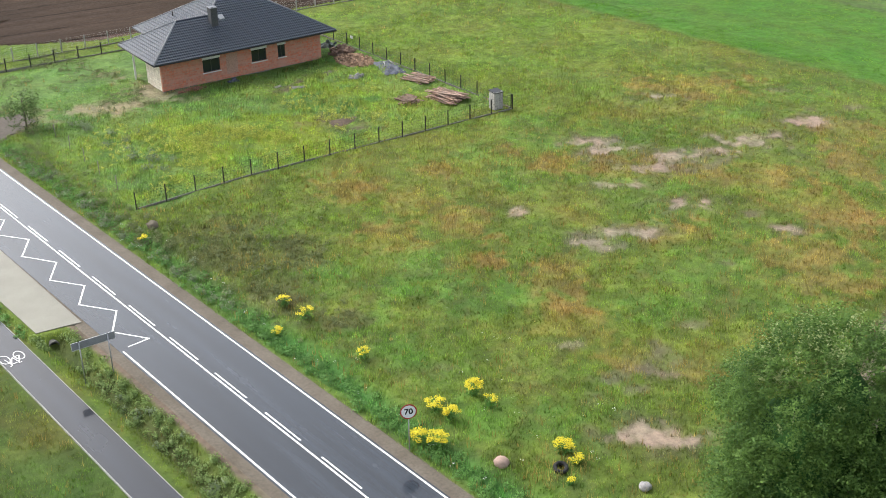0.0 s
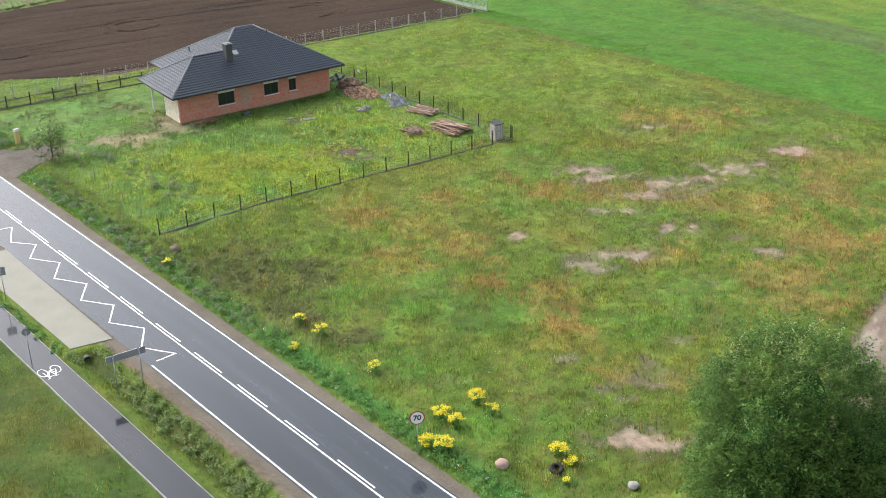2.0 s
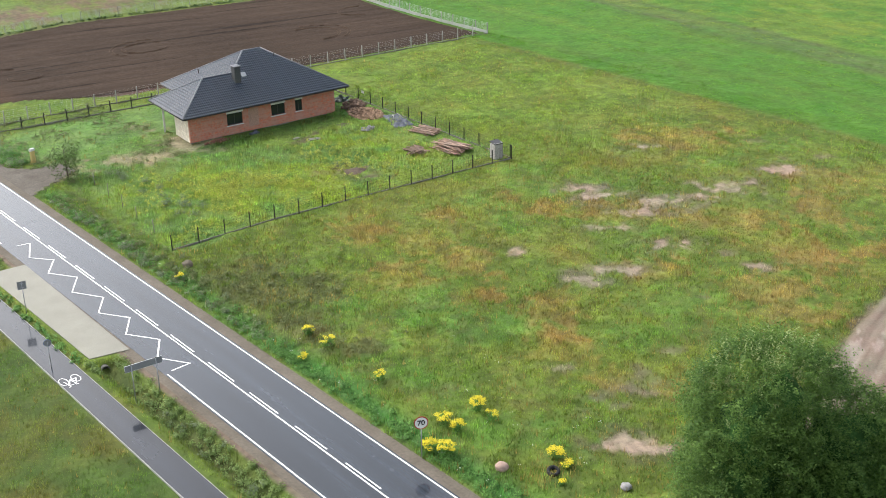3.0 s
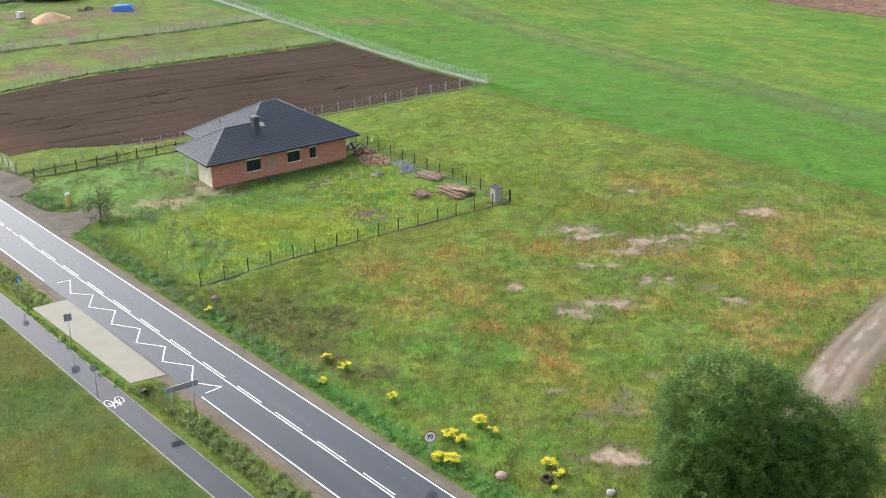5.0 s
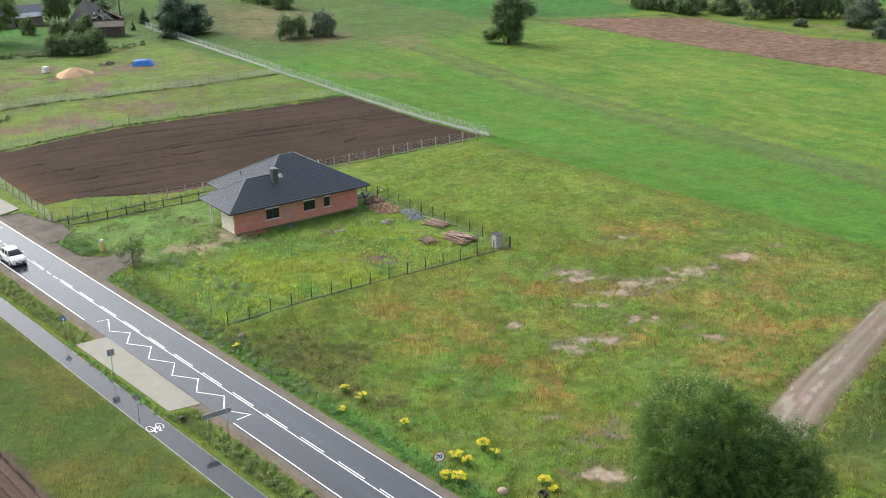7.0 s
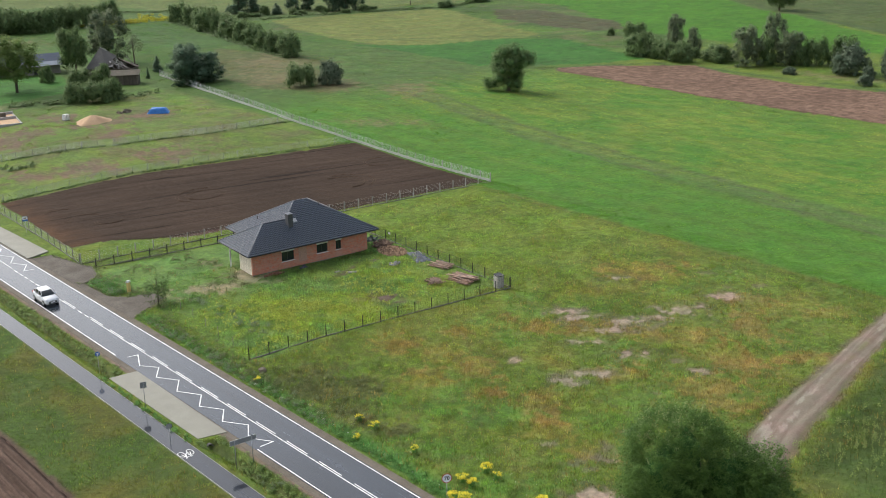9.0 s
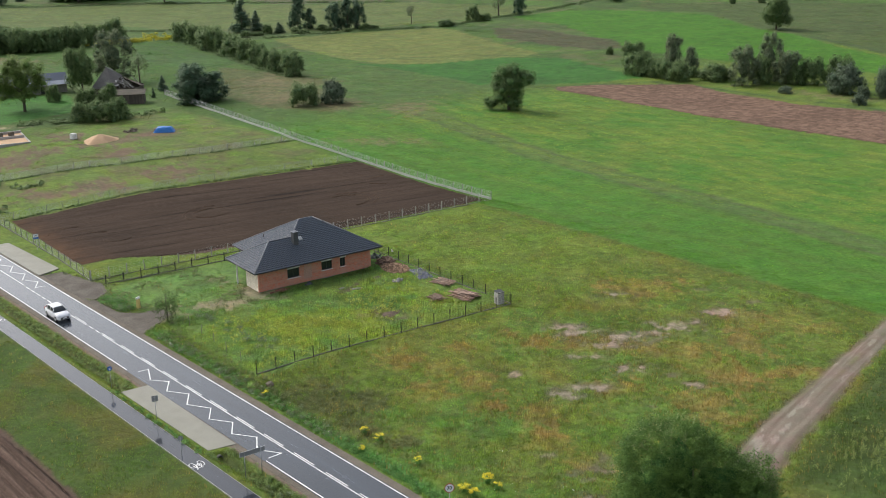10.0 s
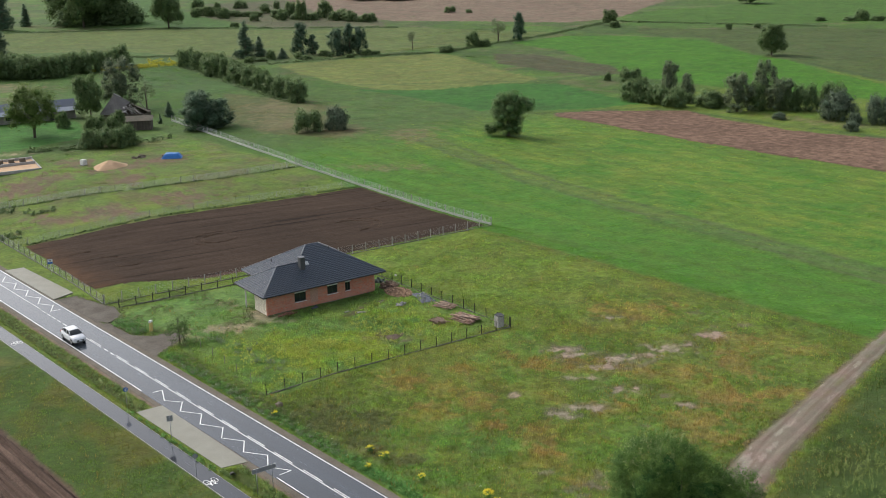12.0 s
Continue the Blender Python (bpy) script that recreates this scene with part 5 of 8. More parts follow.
KINDS = {  # kind: height, radius, shoots, leaf size, leaves, label, category
    "broad": (10.0, 4.4, 1800, 0.215, "broad", "dark green broadleaf tree with a rounded crown", "tree"),
    "bush": (5.0, 4.0, 1000, 0.20, "bush", "dense green hedgerow bush", "bush"),
    "osier": (5.0, 4.0, 1000, 0.20, "osier", "grey-green willow bush at the field edge", "bush"),
    "willow": (12.0, 4.6, 1300, 0.20, "willow", "greyish green willow with hanging twigs", "tree"),
    "conifer": (12.0, 4.0, 1300, 0.19, "dark", "dark green pointed spruce", "tree"),
    "pine": (11.0, 4.2, 1200, 0.21, "dark", "dark green uneven pine", "tree"),
    "thicket": (11.0, 4.2, 1500, 0.20, "dark", "broad dark green pine clump branched to the ground", "tree"),
    "sparse": (9.0, 3.2, 420, 0.13, "willow", "thin half-bare tree at the field edge", "tree"),
}
PROTO = {}


def make_tree(kind, variant):
    h, r, count, size, leaf, label, cat = KINDS[kind]
    seed = 100 * len(kind) + variant
    t = thing("bush" if cat == "bush" else kind + "_tree", label, cat, group="bushes" if cat == "bush" else "far trees")
    part("trunk", limbs(h, 0.022 * h if cat == "tree" else 0.07, r * 0.8, seed), BARK, t, smooth=True)
    lobes = crown_lobes(h, r, 26, seed, 0.2) if kind == "broad" else lobe_set(h, r, "bush" if kind in ("osier", "thicket") else kind, seed)
    if kind == "sparse":
        v, f, nr = shoots(lobes, count, 6, 0.7, size, seed)
        part("crown", array_mesh("crown", v, f, LEAF[leaf], None, True, nr), None, t)
    else:
        crown(t, lobes, count, 6, 0.75 if cat == "bush" or kind == "broad" else 0.55, size, seed, leaf, 0.8 if kind == "willow" else 0.25, 0.1 if kind == "willow" else 0.35)
    return t


FAR = {}      # x, y, height, radius
FAR["broad"] = [(187.4, 498.8, 31.0, 9.7), (186.4, 475.1, 28.7, 9.4), (207.9, 487.4, 25.9, 8.9), (198.0, 482.0, 27.0, 9.0), (215.5, 437.5, 21.2, 7.3),
       (363.1, 269.1, 7.5, 3.6), (313.0, 143.9, 11.6, 5.2), (509.6, 292.0, 8.3, 6.9), (394.9, 508.4, 5.8, 11.4), (407.8, 489.1, 5.0, 11.2), (63.9, 191.4, 12.3, 3.7),
       (50.6, 158.9, 6.5, 2.6), (54.9, 156.4, 7.3, 2.4)]
FAR["bush"] = [(78.3, 290.9, 8.1, 4.9), (83.1, 285.5, 7.7, 4.4), (89.7, 282.2, 6.8, 3.9), (99.8, 289.0, 6.9, 4.5), (106.4, 287.4, 7.2, 3.5), (112.6, 289.2, 6.5, 3.1), (121.0, 294.6, 7.6, 4.6), (81.0, 287.8, 6.5, 3.9),
       (86.7, 283.5, 6.7, 3.9), (93.4, 282.3, 7.0, 3.9), (102.4, 286.5, 6.3, 4.0), (75.1, 290.3, 8.0, 3.9), (143.0, 283.6, 6.3, 3.8), (140.3, 268.8, 6.5, 3.7), (136.2, 249.4, 7.2, 4.9), (137.1, 238.2, 6.2, 2.9),
       (133.1, 227.1, 6.0, 5.2), (128.0, 206.5, 5.9, 3.1), (126.4, 197.3, 5.4, 3.1), (124.1, 188.9, 5.5, 3.4), (121.9, 177.8, 6.2, 3.8), (138.5, 258.7, 6.8, 3.0), (136.0, 243.2, 6.6, 2.9), (130.8, 217.3, 6.1, 3.3)]
FAR["bush "] = [(177.9, 280.6, 3.5, 1.8), (211.8, 263.1, 2.2, 2.3), (259.0, 252.5, 5.8, 3.1), (263.6, 250.2, 2.8, 2.4), (240.0, 247.4, 2.4, 3.6), (199.4, 274.8, 2.2, 2.3), (215.4, 261.8, 1.6, 1.8),
       (356.1, 260.1, 2.9, 2.4), (382.3, 214.0, 2.6, 1.8), (394.5, 206.9, 2.1, 1.8), (442.2, 204.3, 1.9, 2.7), (450.6, 193.3, 1.9, 3.3), (456.3, 190.6, 4.8, 3.3), (458.4, 183.0, 2.4, 3.5),
       (52.2, 182.7, 4.0, 1.8), (46.3, 151.1, 4.2, 2.6), (49.7, 147.6, 4.6, 3.2), (53.8, 148.4, 4.8, 2.6)]
FAR["bush  "] = [(283.2, 417.5, 10.1, 3.0), (299.2, 418.3, 8.7, 4.3), (299.9, 400.9, 5.0, 6.6), (300.3, 379.4, 4.3, 3.8), (277.8, 520.3, 6.6, 4.4), (262.1, 478.9, 5.6, 3.5), (261.6, 462.3, 5.5, 4.1),
       (305.1, 517.1, 4.4, 4.3), (263.4, 432.7, 3.9, 2.4), (294.7, 471.5, 5.1, 3.3), (276.8, 425.8, 4.8, 3.3), (291.4, 439.9, 7.7, 3.1), (239.7, 413.2, 2.3, 2.3), (255.1, 482.4, 4.0, 2.2),
       (294.1, 525.3, 3.7, 2.1), (316.7, 494.0, 4.3, 2.0), (364.6, 389.4, 3.1, 3.2), (368.5, 378.1, 1.9, 1.9)]
FAR["bush   "] = [(223.9, 136.7, 4.4, 3.7), (197.0, 111.3, 6.3, 4.2), (222.0, 144.7, 2.4, 1.3), (196.6, 105.6, 4.9, 3.0), (195.6, 100.7, 5.0, 2.9), (195.2, 95.3, 5.1, 3.2), (203.4, 89.3, 4.3, 4.8), (203.7, 97.9, 2.8, 2.5),
       (214.8, 65.9, 6.7, 3.4), (206.2, 76.5, 7.1, 3.1), (212.2, 68.7, 5.6, 2.8), (220.5, 61.1, 7.0, 3.6), (94.2, 130.7, 5.3, 3.4)]
FAR["osier"] = [(208.0, 52.2, 7.0, 4.6), (209.5, 41.0, 7.0, 2.9), (101.5, 128.3, 5.5, 3.2), (198.1, 62.8, 1.8, 1.8), (196.6, 40.8, 2.6, 1.8), (205.6, 45.1, 2.9, 1.6)]
FAR["conifer"] = [(151.0, 492.5, 26.8, 6.3), (96.9, 347.7, 11.6, 5.4), (168.7, 508.0, 11.8, 3.6), (174.1, 293.3, 14.6, 4.6), (180.9, 293.8, 7.9, 3.3), (182.9, 280.2, 4.2, 2.7), (80.4, 177.8, 4.2, 1.6), (73.6, 169.8, 2.7, 0.6)]
FAR["pine"] = [(194.2, 283.9, 13.4, 3.8), (198.5, 281.8, 8.3, 2.6), (287.8, 254.8, 12.6, 3.2), (209.0, 271.0, 12.4, 3.6)]
FAR["thicket"] = [(203.9, 272.5, 10.7, 3.8), (212.1, 269.0, 11.0, 3.2), (76.6, 154.7, 9.4, 4.6), (83.3, 154.7, 7.5, 3.6), (79.0, 158.2, 9.6, 3.4), (80.0, 153.0, 6.0, 3.6)]
FAR["sparse"] = [(80.5, 191.2, 8.6, 3.0), (236.0, 264.3, 8.3, 2.3), (277.5, 256.8, 10.1, 4.1)]
FAR["willow"] = [(78.7, 203.2, 14.6, 5.6), (208.5, 108.2, 11.1, 2.9), (208.8, 101.5, 7.7, 2.4), (200.8, 78.2, 11.0, 4.1), (213.3, 78.6, 13.2, 3.5), (210.9, 71.4, 9.4, 3.9)]
rnd = random.Random(5)
for (x0, y0), (x1, y1), n, h, r in (((262, 500), (300, 380), 14, 4.0, 3.6), ((165, 284), (212, 266), 6, 2.0, 2.2), ((60, 330), (76, 293), 5, 6.0, 5.0), ((44, 152), (58, 166), 5, 1.8, 1.6), ((186, 490), (212, 478), 5, 10.0, 8.0)):
    for k in range(n):
        f = (k + rnd.random()) / n
        FAR["bush   "].append((x0 + (x1 - x0) * f + rnd.gauss(0, 2), y0 + (y1 - y0) * f + rnd.gauss(0, 2), h * rnd.uniform(0.6, 1.15), r * rnd.uniform(0.8, 1.3)))
for key, rows in FAR.items():
    kind = key.strip()
    variants = 4 if kind == "bush" else 3 if kind == "broad" else 2
    for i, (x, y, h, r) in enumerate(rows):
        v = i % variants
        m = Matrix.LocRotScale((x, y, float(land(np.array(x), np.array(y))) - 0.05), Euler((0, 0, rnd.uniform(0, 6.28))),
                               (r / KINDS[kind][1], r / KINDS[kind][1], h / KINDS[kind][0]))
        if (kind, v) not in PROTO:
            PROTO[kind, v] = make_tree(kind, v)
            PROTO[kind, v].matrix_basis = m
        else:
            t = copy_thing(PROTO[kind, v], Matrix.Identity(4))
            t.matrix_basis = m

# round maple on the farm lawn, with a clear stem
maple = thing("maple_tree", "rounded green tree with a clear stem on the farm lawn", "tree", pose(41.5, 174.7, float(land(np.array(41.5), np.array(174.7)))))
part("trunk", limbs(12.0, 0.3, 3.6, 61, 12, 0.24), BARK, maple, smooth=True)
crown(maple, crown_lobes(13.2, 5.6, 34, 61, 0.28), 2400, 6, 0.9, 0.20, 61, "maple")

# the lone tree in the green field: a crown leaning over a leafy stem, with a bush at its foot
lone = thing("field_tree", "lone dark green tree with an overhanging crown in the field", "tree", pose(129.4, 94.6, float(land(np.array(129.4), np.array(94.6))) - 0.05))
part("trunk", limbs(10.0, 0.4, 3.2, 71, 10, 0.2), BARK, lone, smooth=True)
lt = random.Random(72)
LONE_LOBES = []
for a, z, r in ((-1.2, 9.2, 2.1), (1.3, 9.3, 2.1), (3.4, 8.4, 2.0), (4.9, 7.3, 1.6), (-2.9, 8.0, 1.6), (0.4, 7.6, 2.8), (-1.6, 5.2, 2.4), (0.8, 4.6, 2.3), (-2.3, 3.0, 1.9), (1.4, 2.4, 1.9), (0.0, 1.7, 2.1), (2.3, 4.2, 1.3), (-4.6, 1.6, 1.4), (-5.3, 2.5, 1.0), (-3.6, 1.8, 1.4), (2.4, 6.4, 1.6), (-3.0, 6.2, 1.4), (2.0, 1.4, 1.3)):
    for e in (-1, 0, 1):
        q = e * r * 0.8 + lt.gauss(0, 0.4)
        s = r * (1.0 if e == 0 else 0.66) * lt.uniform(0.85, 1.1)
        LONE_LOBES.append((0.766 * a + 0.643 * q, -0.643 * a + 0.766 * q, z + lt.gauss(0, 0.3), s, s, s * 0.85))
crown(lone, LONE_LOBES, 3600, 6, 0.55, 0.15, 73, "broad", 0.5)

# the lime tree by the farm track
lime = thing("lime_tree", "tall dark green lime tree with a dense rounded crown", "tree", pose(1.0, -60.2, 0))
part("trunk", limbs(13.0, 0.32, 2.3, 3, 16, 0.18, 12), BARK, lime, smooth=True)


def moved(lobes, dx, dy):
    return [(x + dx, y + dy, *rest) for x, y, *rest in lobes]


LIME_LOBES = moved(crown_lobes(15.3, 3.5, 54, 12, 0.14), -1.7, 1.5) + moved(crown_lobes(15.6, 2.5, 26, 19, 0.3), -0.6, 0.6) + moved(crown_lobes(13.9, 2.9, 40, 14, 0.14), 0.9, -0.9) + moved(crown_lobes(12.4, 3.0, 60, 15, 0.10), 2.4, -2.5)
LIME_LOBES += [(-2.2, 2.0, 12.2, 2.0, 2.0, 2.4), (-0.6, 0.6, 12.6, 2.1, 2.1, 2.4), (1.1, -1.1, 10.8, 2.0, 2.0, 2.2)]
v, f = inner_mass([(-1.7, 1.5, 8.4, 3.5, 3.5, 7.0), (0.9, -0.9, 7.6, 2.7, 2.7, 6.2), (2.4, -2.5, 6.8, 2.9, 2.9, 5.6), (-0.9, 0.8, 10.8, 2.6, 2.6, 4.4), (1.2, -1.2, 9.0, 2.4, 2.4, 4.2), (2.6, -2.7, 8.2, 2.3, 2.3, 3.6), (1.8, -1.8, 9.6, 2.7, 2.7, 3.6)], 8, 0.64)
part("inner_crown", array_mesh("inner_crown", v, f, INNER_SHADE["lime"], None, True), None, lime)
sv, sf, sn = shoots(LIME_LOBES, 9200, 32, 1.0, 0.06, 8, 0.3, 0.45, rounded=0.45, spread=0.10, outer=0.86)
part("crown", array_mesh("crown", sv, sf, LEAF["lime"], None, True, sn), None, lime)
tips = [(x, y, z, a, b, c) for x, y, z, a, b, c in LIME_LOBES if z > 11.2]
sv, sf, sn = shoots([(x, y, z + c * 0.75, a * 0.6, b * 0.6, c * 0.4) for x, y, z, a, b, c in tips], 170, 18, 0.75, 0.055, 21, -0.2, 0.9)
part("young_shoot", array_mesh("young_shoot", sv, sf, foliage("young pale leaves", (0.14, 0.23, 0.06), (0.36, 0.42, 0.18)), None, True, sn), None, lime, "pale young shoots")



# ---- signs and road furniture ----
def disc(r, y0, y1, sides=28, z=0.0):
    """A round plate that faces along y."""
    g = Geo()
    ring = [(r * math.cos(2 * math.pi * k / sides), r * math.sin(2 * math.pi * k / sides)) for k in range(sides)]
    n = sides
    g.v = [(a, y0, b + z) for a, b in ring] + [(a, y1, b + z) for a, b in ring]
    g.f = [tuple(range(n)), tuple(reversed(range(n, 2 * n)))] + [(k, k + n, (k + 1) % n + n, (k + 1) % n) for k in range(n)]
    return g


SIGNRED = surface("red sign film", (0.42, 0.025, 0.025), (0.36, 0.02, 0.02), 0.4, 20, 2, vary=0.06)
SIGNWHITE = surface("white sign film", (0.9, 0.9, 0.9), (0.85, 0.85, 0.85), 0.4, 20, 2, vary=0.04)
SIGNBLACK = surface("black sign film", (0.012, 0.012, 0.012), (0.016, 0.016, 0.016), 0.4, 20, 2, vary=0.05)
SIGNBLUE = surface("blue sign film", (0.02, 0.12, 0.42), (0.02, 0.10, 0.36), 0.4, 20, 2, vary=0.06)


def pole(parent, h, r=0.032, x=0.0):
    part("pole", Geo().tube([(x, 0, -0.4), (x, 0, h)], r, 10), STEEL, parent, "galvanised pole", True)
    part("pole_cap", Geo().tube([(x, 0, h), (x, 0, h + 0.02)], r * 1.15, 10), SIGNBLACK, parent, "", True)


def speed_sign(x, y, turn):
    t = thing("speed_limit_sign", "round white sign with red rim reading 70 on a steel pole", "road sign", pose(x, y, -0.1, 0, 0, turn))
    pole(t, 2.55)
    plate = part("sign_plate", disc(0.45, -0.05, -0.035, z=2.55), SIGNRED, t, "round sign with red rim")
    part("sign_face", disc(0.385, -0.056, -0.052, z=2.55), SIGNWHITE, plate)
    cu = bpy.data.curves.new("digits", "FONT")
    cu.body, cu.size, cu.align_x, cu.align_y, cu.extrude = "70", 0.47, "CENTER", "CENTER", 0.002
    cu.offset = 0.013
    cu.materials.append(SIGNBLACK)
    d = new("digits", cu)
    d.parent = plate
    d.matrix_basis = pose(0, -0.061, 2.55, 90, 0, 0)
    for z in (2.4, 2.7):
        part("bracket", Geo().box(-0.06, 0.06, -0.035, 0.04, z - 0.02, z + 0.02), STEEL, t)


def square_sign(x, y, turn, h, label, w, face, pole_r=0.03):
    """A square traffic sign seen from its back or front."""
    t = thing("bus_stop_sign", label, "road sign", pose(x, y, -0.05, 0, 0, turn))
    pole(t, h, pole_r)
    p = part("sign_plate", Geo().box(-w / 2, w / 2, -0.055, -0.04, h - w, h), face, t)
    part("plate_frame", Geo().box(-w / 2 - 0.012, w / 2 + 0.012, -0.04, -0.03, h - w - 0.012, h + 0.012), SIGNBACK, p)
    for z in (h - 0.15, h - w + 0.12):
        part("bracket", Geo().box(-0.14, 0.14, -0.03, 0.036, z - 0.02, z + 0.02), STEEL, t)
    return t, p


speed_sign(-3.62, -37.85, -28)
square_sign(-14.1, -3.15, 165, 2.85, "square grey-backed bus stop sign on a steel pole", 0.62, SIGNBLUE)
_t, _p = square_sign(0.55, 65.3, -20, 2.6, "blue bus stop sign with a white panel by the far platform", 0.75, SIGNBLUE)
part("white_panel", Geo().box(-0.36, 0.36, -0.062, -0.057, 2.12, 2.58), SIGNWHITE, _p, "white upper panel")
part("bus_shape", Geo().box(-0.2, 0.2, -0.068, -0.064, 2.27, 2.42).box(-0.16, -0.08, -0.068, -0.064, 2.22, 2.268).box(0.08, 0.16, -0.068, -0.064, 2.22, 2.268), SIGNBLACK, _p)
bike = thing("cycle_sign", "round blue cycle path sign with white symbol on a pole", "road sign", pose(-13.85, 8.2, -0.05, 0, 0, -20))
pole(bike, 2.5, 0.03)
_p = part("sign_plate", disc(0.27, -0.05, -0.035, z=2.3), SIGNBLUE, bike, "round blue sign")
part("symbol", disc(0.1, -0.056, -0.052, 16, 2.2).box(-0.16, 0.16, -0.056, -0.052, 2.34, 2.40), SIGNWHITE, _p)
bike = thing("cycle_sign", "round grey-backed cycle path sign on a thin pole", "road sign", pose(-16.0, -12.1, 0, 0, 0, 160))
pole(bike, 2.05, 0.028)
part("sign_plate", disc(0.27, -0.05, -0.035, z=1.9), SIGNBLUE, bike)
part("plate_back", disc(0.26, -0.034, -0.03, z=1.9), SIGNBACK, bike, "grey back")

board = thing("place_name_board", "long grey-backed place name board on two steel poles", "road sign", pose(-12.7, -20.05, -0.15, 0, 0, 174))
for x in (-0.85, 0.85):
    pole(board, 2.72, 0.035, x)
part("board", Geo().box(-1.3, 1.3, -0.065, -0.045, 2.22, 2.72), SIGNWHITE, board)
part("board_back", Geo().box(-1.28, 1.28, -0.044, -0.036, 2.24, 2.70).box(-1.3, 1.3, -0.036, -0.02, 2.32, 2.36).box(-1.3, 1.3, -0.036, -0.02, 2.58, 2.62), SIGNBACK, board, "grey metal back")

culvert = thing("culvert_pipe", "concrete culvert pipe end in the ditch", "pipe", pose(-12.98, -13.55, -0.58))
g = Geo()
for r0, r1 in ((0.36, 0.36), (0.28, 0.28)):
    g.tube([(0, -0.6, 0), (0, 1.2, 0)], r0, 18, False)
g.strip([(0.36 * math.cos(a), -0.6, 0.36 * math.sin(a)) for a in np.linspace(0, 2 * math.pi, 19)], [(0.28 * math.cos(a), -0.6, 0.28 * math.sin(a)) for a in np.linspace(0, 2 * math.pi, 19)])
part("pipe", g, surface("dirty concrete", (0.17, 0.16, 0.145), (0.11, 0.105, 0.095), 0.9, 10, 1.5), culvert, smooth=False)
# black disc added near the mouth in place of the shade inside the pipe
part("pipe_shade_disc", Geo().tube([(0, -0.45, 0), (0, -0.43, 0)], 0.279, 18), SIGNBLACK, culvert)
tagged(part("culvert_headwall", Geo().box(-13.7, -11.4, -13.0, -12.7, -1.1, -0.035), GRAVEL), "concrete headwall under the platform edge", "headwall", kind="structure")


# ---- car ----
CARPAINT = surface("white car paint", (0.75, 0.76, 0.78), (0.70, 0.71, 0.73), 0.18, 20, 1, vary=0.03, relief=0.0, spec=0.6)
TYRE = surface("black rubber", (0.014, 0.014, 0.014), (0.022, 0.022, 0.022), 0.8, 30, 3, vary=0.2)
PLASTIC = surface("black plastic trim", (0.02, 0.02, 0.021), (0.026, 0.026, 0.027), 0.5, 30, 3, vary=0.1)
LAMPGLASS = surface("clear lamp glass", (0.55, 0.57, 0.6), (0.5, 0.52, 0.55), 0.1, 20, 2, vary=0.05, relief=0.0)


def loft(sections, closed=True):
    """A skin through cross sections of equal length."""
    g = Geo()
    k = len(sections[0])
    for s in sections:
        g.v += [tuple(p) for p in s]
    for i in range(len(sections) - 1):
        for j in range(k - (0 if closed else 1)):
            a, b = i * k + j, i * k + (j + 1) % k
            g.f.append((a, b, b + k, a + k))
    g.f.append(tuple(reversed(range(k))))
    g.f.append(tuple((len(sections) - 1) * k + j for j in range(k)))
    return g


